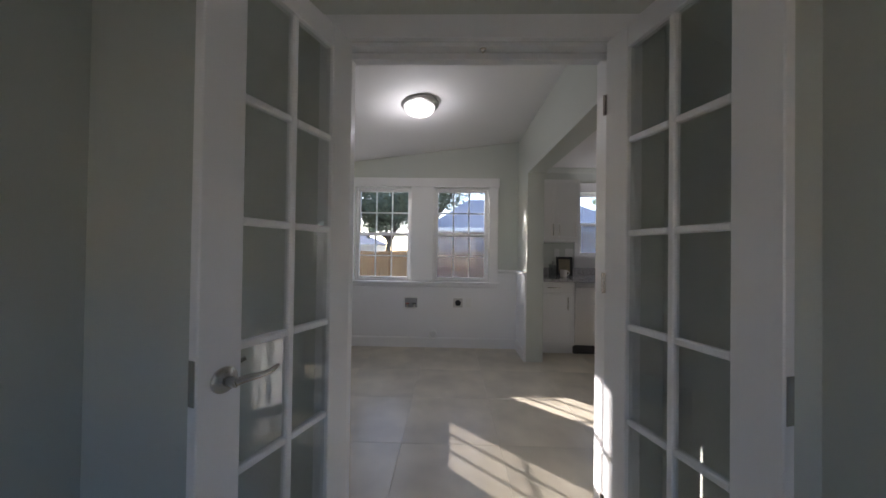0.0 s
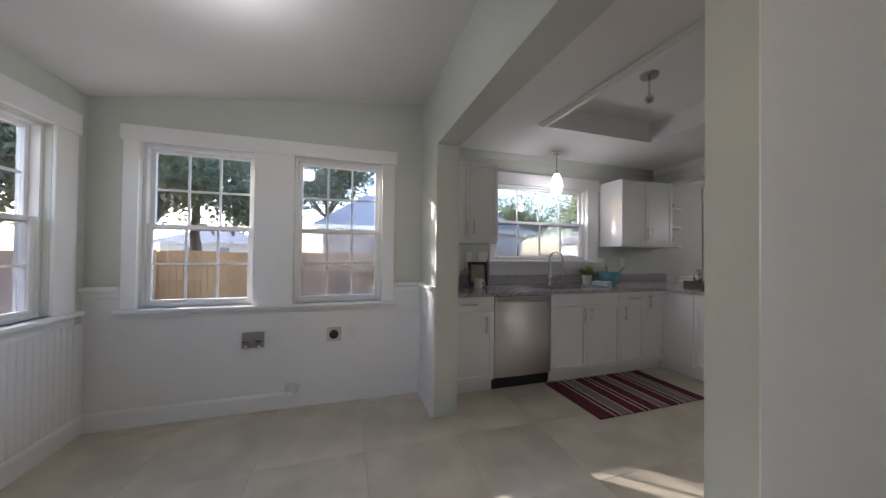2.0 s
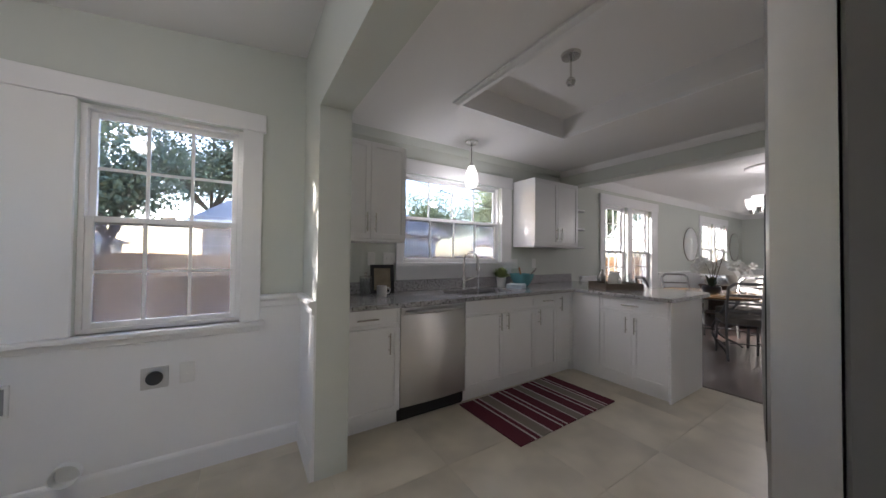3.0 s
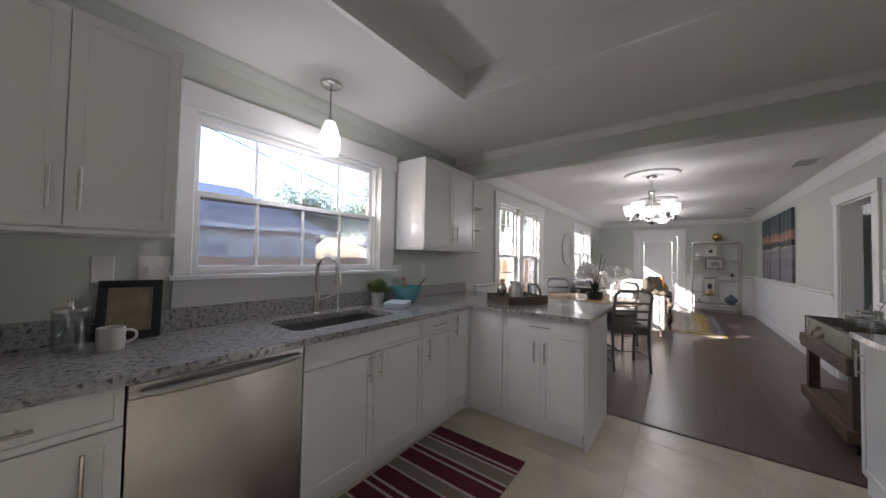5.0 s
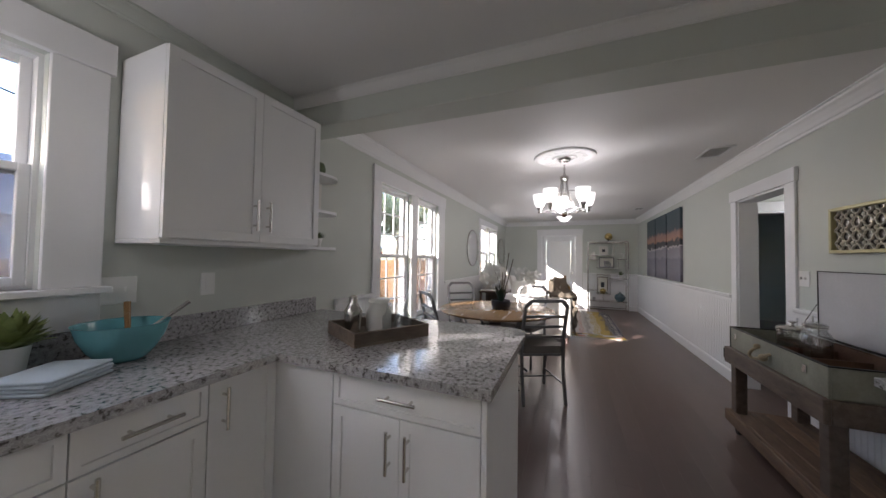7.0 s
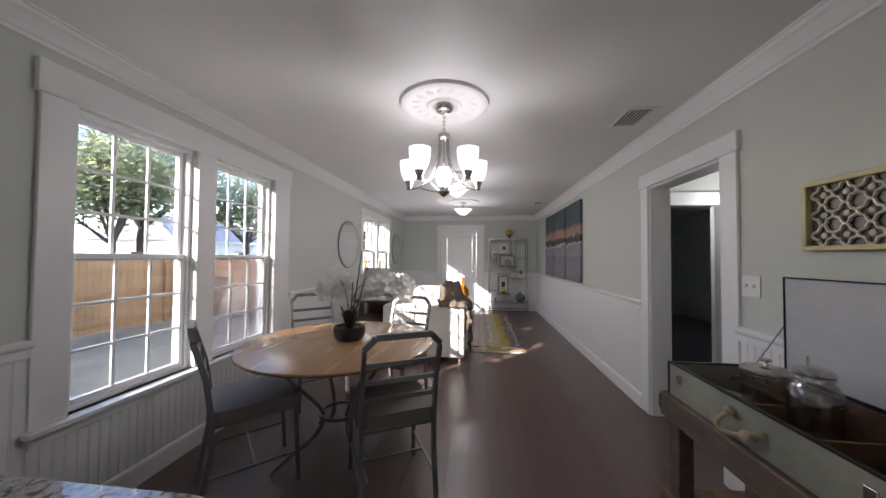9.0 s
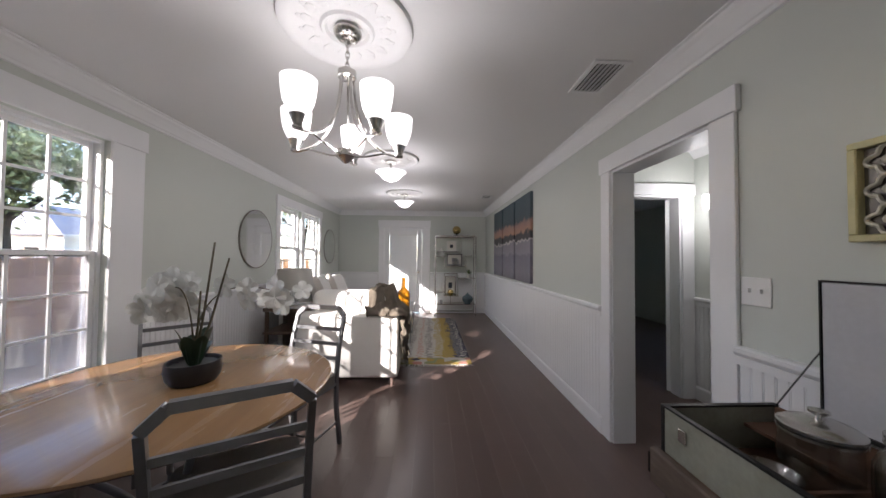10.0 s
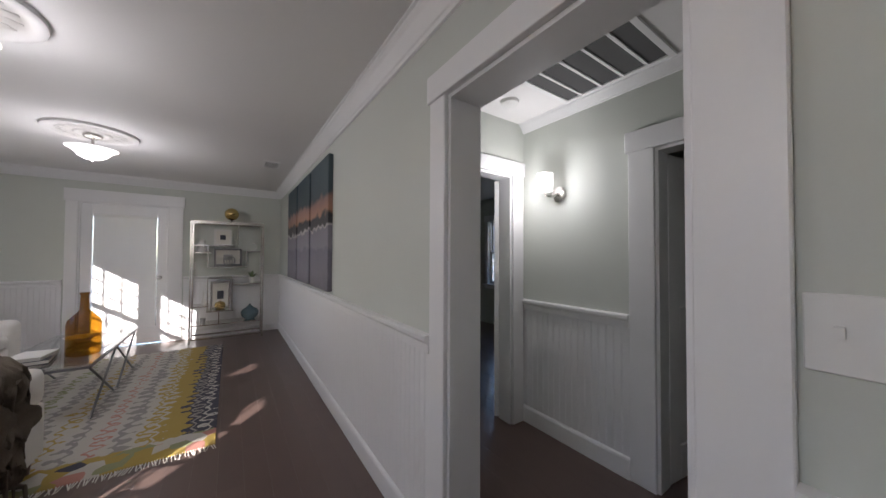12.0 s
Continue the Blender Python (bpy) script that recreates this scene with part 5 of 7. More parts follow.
part("base", bm, CLEAR, tl, "clear glass base", True)
bm = bmesh.new()
lathe(bm, [(0.006, 0.2), (0.006, 0.44), (0.012, 0.445), (0.0, 0.46)], (8.86, 4.0, 0.7005), 12)
for k in range(3):
    a = 2.1 * k
    tube(bm, [(8.86, 4.0, 1.12), (8.86 + 0.195 * math.cos(a), 4.0 + 0.195 * math.sin(a), 1.125)], 0.002, 6)
part("stem", bm, CHROME, tl, "", True)

# coffee table
ct = thing("coffee_table", "glass coffee table on crossed dark metal legs", "coffee table")
part("tabletop", B(9.60, 11.02, 2.60, 3.20, 0.432, 0.447, bevel=0.003), CLEAR, ct, "clear glass top")
part("top_frame", (lambda b: (box(b, 9.60, 11.02, 2.60, 2.62, 0.412, 0.431), box(b, 9.60, 11.02, 3.18, 3.20, 0.412, 0.431), box(b, 9.60, 9.62, 2.62, 3.18, 0.412, 0.431), box(b, 11.0, 11.02, 2.62, 3.18, 0.412, 0.431), b)[-1])(bmesh.new()), GREYMETAL, ct)
for y in (2.615, 3.185):
    for p, q in ((9.64, 10.28), (10.28, 9.64), (10.34, 10.98), (10.98, 10.34)):
        bm = bmesh.new()
        off = 0.006 if p > q else -0.006
        tube(bm, [(p, y + off, 0.008), (q, y + off, 0.415)], 0.009, 8)
        part("leg", bm, GREYMETAL, ct, "", True)
AMBER = glass("amber_glass", 0.02, (0.60, 0.38, 0.08))
bm = bmesh.new()
lathe(bm, [(0.0, 0.0), (0.095, 0.0), (0.104, 0.012), (0.104, 0.25), (0.096, 0.29), (0.06, 0.335), (0.030, 0.37), (0.024, 0.50), (0.031, 0.505), (0.031, 0.52), (0.018, 0.52)], (9.98, 2.74, 0.4475), 28)
solid("glass_bottle", bm, AMBER, "tall amber glass bottle on the coffee table", "bottle", smooth=True)
BOOK = mat("navy_book", (0.03, 0.035, 0.05), 0.5, var=0.2)
PAPER = mat("paper", (0.72, 0.70, 0.64), 0.9, var=0.05)
bz = 0.4475
for w, d, h, rz, mt in ((0.30, 0.22, 0.03, 8, BOOK), (0.26, 0.20, 0.025, -5, PAPER)):
    bk = thing("book", "large hardback book lying on the coffee table", "book", m=pose(9.92, 3.0, bz, 0, 0, rz))
    part("cover", B(-w / 2, w / 2, -d / 2, d / 2, 0, 0.003), mt, bk)
    part("cover", B(-w / 2, w / 2, -d / 2, d / 2, h - 0.003, h), mt, bk)
    part("pages", B(-w / 2 + 0.004, w / 2 - 0.004, -d / 2 + 0.004, d / 2 - 0.004, 0.003, h - 0.003), PAPER, bk)
    bz += h + 0.0005
bm = bmesh.new()
lathe(bm, [(0.0, 0.0), (0.05, 0.0), (0.09, 0.03), (0.12, 0.045), (0.117, 0.05), (0.08, 0.035), (0.0, 0.012)], (10.55, 2.9, 0.4475), 26)
solid("bowl", bm, PETAL, "shallow white dish on the coffee table", "bowl", smooth=True)

# living room rug
KILIM = mat("kilim_weave", (0.4, 0.36, 0.3), 0.95, bump=0.6, fine=260, dist=0.005)
nt = KILIM.node_tree
N = nt.nodes.new
sep, tcn = N("ShaderNodeSeparateXYZ"), [n for n in nt.nodes if n.type == "TEX_COORD"][0]
nt.links.new(tcn.outputs["Object"], sep.inputs[0])


def math_node(op, a, b=None, c=None):
    n = N("ShaderNodeMath")
    n.operation = op
    for i, v in enumerate((a, b, c)):
        if v is None:
            continue
        if isinstance(v, (int, float)):
            n.inputs[i].default_value = v
        else:
            nt.links.new(v, n.inputs[i])
    return n.outputs[0]


zig = math_node("PINGPONG", sep.outputs[0], 0.055)
wob = N("ShaderNodeTexNoise")
wob.inputs["Scale"].default_value = 9
mpk = N("ShaderNodeMapping")
mpk.inputs["Scale"].default_value = (0.35, 1.6, 1)
nt.links.new(tcn.outputs["Object"], mpk.inputs[0])
nt.links.new(mpk.outputs[0], wob.inputs["Vector"])
yy = math_node("ADD", sep.outputs[1], math_node("MULTIPLY", zig, 1.2))
yy = math_node("ADD", yy, math_node("MULTIPLY", math_node("SUBTRACT", wob.outputs["Fac"], 0.5), 0.22))
mrk = N("ShaderNodeMapRange")
mrk.inputs[1].default_value, mrk.inputs[2].default_value = 0.0, 1.6
nt.links.new(yy, mrk.inputs[0])
rk = ramp_of(KILIM)
rk.interpolation = "CONSTANT"
NAVY, YEL, ECRU, ROSE, SAGE, GREY = (0.05, 0.048, 0.065, 1), (0.36, 0.255, 0.06, 1), (0.46, 0.43, 0.38, 1), (0.42, 0.20, 0.16, 1), (0.24, 0.25, 0.13, 1), (0.27, 0.25, 0.235, 1)
sq = [(0.0, NAVY), (0.045, ECRU), (0.065, NAVY), (0.095, GREY), (0.115, NAVY), (0.14, YEL), (0.235, ECRU), (0.26, YEL), (0.285, ECRU), (0.33, GREY), (0.37, ECRU), (0.42, ROSE), (0.435, ECRU), (0.50, GREY), (0.53, ECRU), (0.58, YEL), (0.60, ECRU), (0.66, GREY), (0.69, ECRU), (0.75, SAGE), (0.77, ECRU), (0.85, GREY), (0.9, ECRU)]
rk.elements[0].position, rk.elements[0].color = sq[0]
rk.elements[1].position, rk.elements[1].color = sq[-1]
for p_, c_ in sq[1:-1]:
    rk.elements.new(p_).color = c_
nt.links.new(mrk.outputs[0], nt.nodes["Color Ramp"].inputs[0])
# cross border at the near end
rb = N("ShaderNodeValToRGB")
rb.color_ramp.interpolation = "CONSTANT"
rb.color_ramp.elements[0].color = SAGE
rb.color_ramp.elements[1].position, rb.color_ramp.elements[1].color = 0.85, NAVY
for p_, c_ in ((0.15, YEL), (0.3, ECRU), (0.42, ROSE), (0.55, YEL), (0.7, SAGE)):
    rb.color_ramp.elements.new(p_).color = c_
vor = N("ShaderNodeTexVoronoi")
vor.inputs["Scale"].default_value = 11
nt.links.new(tcn.outputs["Object"], vor.inputs["Vector"])
nt.links.new(vor.outputs["Color"], rb.inputs[0])
mixk = N("ShaderNodeMix")
mixk.data_type = "RGBA"
nt.links.new(math_node("LESS_THAN", math_node("ADD", sep.outputs[0], math_node("MULTIPLY", wob.outputs["Fac"], 0.12)), 0.30), mixk.inputs[0])
nt.links.new(nt.nodes["Color Ramp"].outputs[0], mixk.inputs[6])
nt.links.new(rb.outputs[0], mixk.inputs[7])
nt.links.new(mixk.outputs[2], nt.nodes["Principled BSDF"].inputs["Base Color"])
bm = B(0, 2.85, 0, 1.62, 0.0, 0.009, bevel=0.003)
ob = solid("living_room_rug", bm, KILIM, "patterned kilim rug in yellow, ecru and navy", "rug")
ob.location = (8.71, 1.79, 0.0005)
fring = bmesh.new()
for i in range(120):
    y = 1.80 + 1.6 * i / 119
    a = rt.uniform(-0.02, 0.02)
    tube(fring, [(8.712, y, 0.006), (8.655 + rt.uniform(-0.01, 0.01), y + a, 0.004)], 0.003, 4)
solid("rug_fringe", fring, PAPER, "knotted cream fringe along the rug's end", "fringe", "stuff")


# triptych
def canvas(x0, x1, k):
    m = mat("painted_canvas", (0.2, 0.2, 0.2), 0.6, bump=0.3, fine=200)
    t = m.node_tree
    s, tc, mr = t.nodes.new("ShaderNodeSeparateXYZ"), [n for n in t.nodes if n.type == "TEX_COORD"][0], t.nodes.new("ShaderNodeMapRange")
    nz = t.nodes.new("ShaderNodeTexNoise")
    nz.inputs["Scale"].default_value = 7
    ma = t.nodes.new("ShaderNodeMath")
    ma.operation = "MULTIPLY_ADD"
    ma.inputs[1].default_value = 0.16
    mr.inputs[1].default_value, mr.inputs[2].default_value = 0.98 + 0.08, 2.17 + 0.08
    t.links.new(tc.outputs["Object"], s.inputs[0])
    t.links.new(tc.outputs["Object"], nz.inputs["Vector"])
    t.links.new(nz.outputs["Fac"], ma.inputs[0])
    t.links.new(s.outputs[2], ma.inputs[2])
    t.links.new(ma.outputs[0], mr.inputs[0])
    t.links.new(mr.outputs[0], t.nodes["Color Ramp"].inputs[0])
    r = ramp_of(m)
    seq = [(0.0, (0.15, 0.14, 0.17)), (0.12, (0.20, 0.19, 0.23)), (0.30, (0.17, 0.165, 0.21)), (0.33, (0.25, 0.24, 0.28)), (0.46, (0.22, 0.21, 0.25)), (0.475, (0.55, 0.52, 0.52)), (0.495, (0.035, 0.035, 0.04)),
           (0.57, (0.03, 0.032, 0.04)), (0.60, (0.40, 0.22, 0.15)), (0.68, (0.30, 0.18, 0.15)), (0.73, (0.045, 0.07, 0.085)), (1.0, (0.055, 0.085, 0.10))]
    r.elements[0].position, r.elements[0].color = seq[0][0], (*seq[0][1], 1)
    r.elements[1].position, r.elements[1].color = seq[-1][0], (*seq[-1][1], 1)
    for p_, c_ in seq[1:-1]:
        r.elements.new(p_).color = (*c_, 1)
    bm = B(x0, x1, SY + 0.001, SY + 0.04, 0.98, 2.17, bevel=0.003)
    tagged(solid("wall_art", bm, m, "dark harbour skyline canvas, one of three panels", "painting"), group="triptych panels")


for a, b in ((8.82, 9.53), (9.60, 10.31), (10.37, 11.06)):
    canvas(a, b, 0)

# round mirrors
BRONZE = mat("bronze_frame", (0.22, 0.20, 0.17), 0.4, 0.8)
for x in (8.775, 11.53):
    root = thing("wall_mirror", "round wall mirror with thin bronze frame", "mirror", "round wall mirrors")
    bm = bmesh.new()
    lathe(bm, [(0.0, 0.0), (0.345, 0.0), (0.345, 0.008), (0.0, 0.008)], (0, 0, 0), 64)
    bmesh.ops.rotate(bm, cent=(0, 0, 0), matrix=Matrix.Rotation(radians(90), 3, "X"), verts=bm.verts[:])
    bmesh.ops.translate(bm, vec=(x, NY - 0.008, 1.51), verts=bm.verts[:])
    part("glass", bm, MIRROR, root, "silvered mirror glass", True)
    bm = bmesh.new()
    lathe(bm, [(0.345, -0.002), (0.355, -0.002), (0.355, 0.012), (0.345, 0.012), (0.345, -0.002)], (0, 0, 0), 64)
    bmesh.ops.rotate(bm, cent=(0, 0, 0), matrix=Matrix.Rotation(radians(90), 3, "X"), verts=bm.verts[:])
    bmesh.ops.translate(bm, vec=(x, NY - 0.005, 1.51), verts=bm.verts[:])
    part("frame", bm, BRONZE, root, "thin dark bronze rim", True)

# etagere
GOLD = mat("polished_gold", (0.60, 0.45, 0.18), 0.25, 1.0, var=0.08)
EY = 0.075
et = thing("etagere", "chrome etagere with staggered glass shelves and ornaments", "shelf")
ex0, ex1, ey0, ey1, eh = 11.80, 12.13, 1.22 + EY, 2.12 + EY, 1.775
for x in (ex0, ex1):
    for y in (ey0, ey1):
        part("post", B(x - 0.011, x + 0.011, y - 0.011, y + 0.011, 0, eh, bevel=0.002), CHROME, et)
for x in (ex0, ex1):
    for z in (0.05, eh - 0.022):
        part("rail", B(x - 0.01, x + 0.01, ey0 + 0.011, ey1 - 0.011, z, z + 0.02), CHROME, et)


def etag(y0, y1, z):
    y0, y1 = y0 + EY, y1 + EY
    s = part("shelf", B(ex0 - 0.006, ex1 + 0.006, y0, y1, z, z + 0.014, bevel=0.002), CHROME, et, "thin chrome shelf")
    return z + 0.0145


S = {}
for nm, y0, y1, z in (("top", 1.23, 2.11, 1.758), ("a", 1.60, 2.11, 1.42), ("b", 1.25, 1.44, 1.33), ("c", 1.88, 2.11, 1.31), ("d", 1.45, 1.92, 1.10), ("e", 1.23, 1.62, 0.83), ("f", 1.62, 1.92, 0.93), ("g", 1.9, 2.11, 0.52), ("h", 1.60, 1.93, 0.44), ("i", 1.23, 2.11, 0.25)):
    S[nm] = etag(y0, y1, z) if nm != "top" else etag(y0, y1, 1.7765)
for y, z0, z1 in ((1.92, 1.11, 1.42), (1.44, 1.11, 1.34), (1.62, 0.45, 0.93), (1.92, 0.45, 0.94), (1.55, 1.434, 1.757), (1.78, 0.265, 0.44)):
    part("divider", B(ex0 - 0.006, ex0 + 0.006, y + EY - 0.006, y + EY + 0.006, z0, z1), CHROME, et)
exm = 11.96


def turned(name, prof, x, y, z, material, label, category, n=26):
    bm = bmesh.new()
    lathe(bm, prof, (x, y, z), n)
    return solid(name, bm, material, label, category, smooth=True)


gl = thing("globe", "gold globe on a dark stand", "globe")
bm = bmesh.new()
bmesh.ops.create_uvsphere(bm, u_segments=28, v_segments=18, radius=0.095, matrix=Matrix.Translation((exm, 1.64 + EY, S["top"] + 0.13)))
part("sphere", bm, GOLD, gl, "", True)
bm = bmesh.new()
lathe(bm, [(0.0, 0.0), (0.07, 0.0), (0.07, 0.012), (0.012, 0.02), (0.012, 0.037), (0.0, 0.037)], (exm, 1.64 + EY, S["top"]), 20)
part("stand", bm, BLACKP, gl, "", True)
TEAL = mat("blue_grey_glaze", (0.09, 0.14, 0.16), 0.25, var=0.15)
CERAM = mat("white_glaze", (0.72, 0.71, 0.68), 0.3, var=0.05)
SOIL = mat("silver_wire", (0.35, 0.35, 0.35), 0.3, 0.9)
turned("ginger_jar", [(0.0, 0.0), (0.06, 0.0), (0.11, 0.05), (0.125, 0.11), (0.10, 0.16), (0.05, 0.185), (0.045, 0.20), (0.02, 0.215), (0.012, 0.24), (0.0, 0.245)], exm, 1.38 + EY, S["i"], TEAL, "blue-grey lidded jar on the bottom shelf", "jar")
ap = turned("ornament_apple", [(0.0, 0.012), (0.03, 0.0), (0.06, 0.02), (0.072, 0.06), (0.06, 0.10), (0.03, 0.115), (0.012, 0.10), (0.006, 0.10), (0.005, 0.145), (0.0, 0.146)], exm, 1.77 + EY, S["h"], GOLD, "polished gold apple ornament", "ornament")
turned("vase", [(0.0, 0.0), (0.05, 0.0), (0.07, 0.05), (0.055, 0.12), (0.03, 0.16), (0.035, 0.19), (0.0, 0.19)], exm, 2.0 + EY, S["c"], CERAM, "white bulbous vase on upper shelf", "vase")
turned("bud_vase", [(0.0, 0.0), (0.025, 0.0), (0.03, 0.05), (0.012, 0.12), (0.012, 0.2), (0.0, 0.2)], exm, 1.97 + EY, S["g"], CERAM, "slim pale bud vase", "vase")
turned("cup", [(0.0, 0.0), (0.03, 0.0), (0.04, 0.07), (0.036, 0.07), (0.0, 0.01)], exm, 1.98 + EY, S["i"], SOIL, "small pewter cup on bottom shelf", "cup")
for nm, y, z, w, h, mt in (("photo_frame", 1.75, S["a"], 0.22, 0.25, CERAM), ("photo_frame", 1.68, S["d"], 0.36, 0.27, GREYMETAL), ("photo_frame", 1.77, S["h"], 0.25, 0.42, CHROME)):
    pf = thing(nm, "framed picture leaning on the etagere shelf", "picture frame", "picture frames on the etagere")
    x, y = exm + 0.07, y + EY
    for c in ((y - w / 2, y + w / 2, z, z + 0.025), (y - w / 2, y + w / 2, z + h - 0.025, z + h), (y - w / 2, y - w / 2 + 0.025, z + 0.025, z + h - 0.025), (y + w / 2 - 0.025, y + w / 2, z + 0.025, z + h - 0.025)):
        part("frame_bar", B(x, x + 0.018, *c), mt, pf)
    part("mat_board", B(x + 0.008, x + 0.014, y - w / 2 + 0.025, y + w / 2 - 0.025, z + 0.025, z + h - 0.025), PAPER, pf)
    part("picture", B(x + 0.006, x + 0.0075, y - w / 6, y + w / 6, z + h * 0.35, z + h * 0.65), BOOK if w < 0.3 else SOIL, pf, "small dark print")
bm = bmesh.new()
for k in range(6):
    a = radians(30 * k)
    ring = [(exm - 0.01 + 0.075 * math.cos(t) * math.cos(a), 1.66 + EY + 0.075 * math.cos(t) * math.sin(a), S["d"] + 0.081 + 0.075 * math.sin(t)) for t in (2 * math.pi * i / 24 for i in range(25))]
    tube(bm, ring, 0.005, 6)
solid("wire_orb", bm, SOIL, "openwork silver orb ornament", "ornament", smooth=True)
GREEN = mat("succulent_green", (0.10, 0.14, 0.06), 0.6, var=0.35, scale=15)


def potted(name, x, y, z, r, h, mt, leaves, spread, seed, leafmat, label):
    root = thing(name, label, "potted plant")
    bm = bmesh.new()
    lathe(bm, [(0.0, 0.0), (r * 0.75, 0.0), (r, h), (r * 0.92, h), (r * 0.88, h * 0.85), (0.0, h * 0.85)], (x, y, z), 24)
    part("pot", bm, mt, root, "", True)
    rr = random.Random(seed)
    bm = bmesh.new()
    for k in range(leaves):
        a, e = rr.uniform(0, 6.28), rr.uniform(0.15, 1.4)
        q = spread * rr.uniform(0.4, 1.0)
        tip = (x + q * math.cos(a) * math.cos(e), y + q * math.sin(a) * math.cos(e), z + h + q * math.sin(e))
        blade(bm, (x + 0.3 * r * math.cos(a), y + 0.3 * r * math.sin(a), z + h * 0.85), tip, q * 0.3, 0.1 * q, 4)
    part("foliage", bm, leafmat, root, "", True)
    return root


potted("potted_plant", exm, 1.36 + EY, S["e"], 0.045, 0.09, CERAM, 26, 0.11, 3, GREEN, "small green plant in white pot on etagere")
bm = bmesh.new()
tube(bm, curve((exm, 1.40 + EY, S["b"] + 0.008), (exm, 1.27 + EY, S["b"] + 0.01), (exm, 1.26 + EY, S["b"] + 0.12), (exm, 1.36 + EY, S["b"] + 0.14), 12), 0.008, 8)
solid("antler_ornament", bm, CERAM, "curved pale antler ornament on shelf", "ornament", smooth=True)


# ---------------- cart with the old trunk ----------------
OLDWOOD = wood("weathered_dark_wood", (0.060, 0.041, 0.030), (0.165, 0.118, 0.086), 0.6, (3, 12, 12), 0.2, 0.35)
PLANKW = wood("rough_brown_plank", (0.10, 0.058, 0.034), (0.24, 0.150, 0.090), 0.65, (3, 12, 12), 0.2, 0.3)
TRUNK = mat("worn_cream_paint", (0.26, 0.255, 0.20), 0.5, var=0.3, scale=7, bump=0.2)
RUST = mat("rusty_inside", (0.12, 0.062, 0.035), 0.7, var=0.45, scale=9, bump=0.3)
LIDP = mat("grey_tin_lid", (0.50, 0.50, 0.52), 0.45, var=0.12, scale=3, bump=0.1)
IRON = mat("black_iron", (0.02, 0.019, 0.018), 0.5, 0.6, var=0.2)
ROPE = mat("hemp_rope", (0.36, 0.29, 0.19), 0.9, var=0.3, fine=200, bump=0.8)
cx0, cx1, cy0, cy1 = 4.96, 5.99, 1.07, 1.53
cart = thing("wooden_cart", "rustic dark wooden cart on casters with plank shelf", "cart")
for x in (cx0 + 0.02, cx1 - 0.10):
    for y in (cy0 + 0.02, cy1 - 0.10):
        part("leg", B(x, x + 0.07, y, y + 0.07, 0.17, 0.53, bevel=0.004), OLDWOOD, cart)
for c in ((cx0, cx1, cy1 - 0.03, cy1), (cx0, cx1, cy0, cy0 + 0.03), (cx0, cx0 + 0.03, cy0 + 0.03, cy1 - 0.03), (cx1 - 0.03, cx1, cy0 + 0.03, cy1 - 0.03)):
    part("top_rail", B(*c, 0.53, 0.648, bevel=0.004), OLDWOOD, cart)
for c in ((cx0, cx1, cy1 - 0.025, cy1), (cx0, cx1, cy0, cy0 + 0.025), (cx0, cx0 + 0.025, cy0 + 0.025, cy1 - 0.025), (cx1 - 0.025, cx1, cy0 + 0.025, cy1 - 0.025)):
    part("shelf_rail", B(*c, 0.085, 0.168, bevel=0.004), PLANKW, cart)
for i in range(4):
    y = cy0 + 0.027 + i * 0.1015
    part("shelf_plank", B(cx0 + 0.027, cx1 - 0.027, y, y + 0.099, 0.148, 0.169, bevel=0.003), PLANKW, cart)
part("deck", B(cx0 + 0.031, cx1 - 0.031, cy0 + 0.031, cy1 - 0.031, 0.61, 0.647), PLANKW, cart)
for x in (cx0 + 0.06, cx1 - 0.06):
    for y in (cy0 + 0.06, cy1 - 0.06):
        bm = bmesh.new()
        lathe(bm, [(0.0, -0.012), (0.028, -0.012), (0.032, -0.006), (0.032, 0.006), (0.028, 0.012), (0.0, 0.012)], (0, 0, 0), 18)
        bmesh.ops.rotate(bm, cent=(0, 0, 0), matrix=Matrix.Rotation(radians(90), 3, "X"), verts=bm.verts[:])
        bmesh.ops.translate(bm, vec=(x, y, 0.032), verts=bm.verts[:])
        w_ = part("caster", bm, IRON, cart, "black caster wheel", True)
        part("fork", (lambda b: (box(b, x - 0.02, x + 0.02, y - 0.02, y + 0.02, 0.068, 0.085), box(b, x - 0.008, x + 0.008, y - 0.019, y - 0.015, 0.03, 0.068), box(b, x - 0.008, x + 0.008, y + 0.015, y + 0.019, 0.03, 0.068), b)[-1])(bmesh.new()), IRON, w_)
for y in (cy1 + 0.001,):
    part("corner_iron", B(cx1 - 0.004, cx1 + 0.003, cy1 - 0.03, cy1 + 0.003, 0.56, 0.63), IRON, cart)

tx0, tx1, ty0, ty1, tz0, tz1 = 4.98, 5.965, 1.09, 1.50, 0.6485, 0.80
tr = thing("open_trunk", "old cream tin trunk standing open on the cart, rope handles", "trunk")
part("bottom", B(tx0 + 0.012, tx1 - 0.012, ty0 + 0.012, ty1 - 0.012, tz0, tz0 + 0.01), RUST, tr, "rusty inside")
for nm, c, mt in (("front", (tx0, tx1, ty1 - 0.012, ty1), TRUNK), ("back", (tx0, tx1, ty0, ty0 + 0.012), RUST), ("side", (tx0, tx0 + 0.012, ty0 + 0.012, ty1 - 0.012), TRUNK), ("side", (tx1 - 0.012, tx1, ty0 + 0.012, ty1 - 0.012), TRUNK)):
    part(nm, B(*c, tz0, tz1, bevel=0.002), mt, tr)
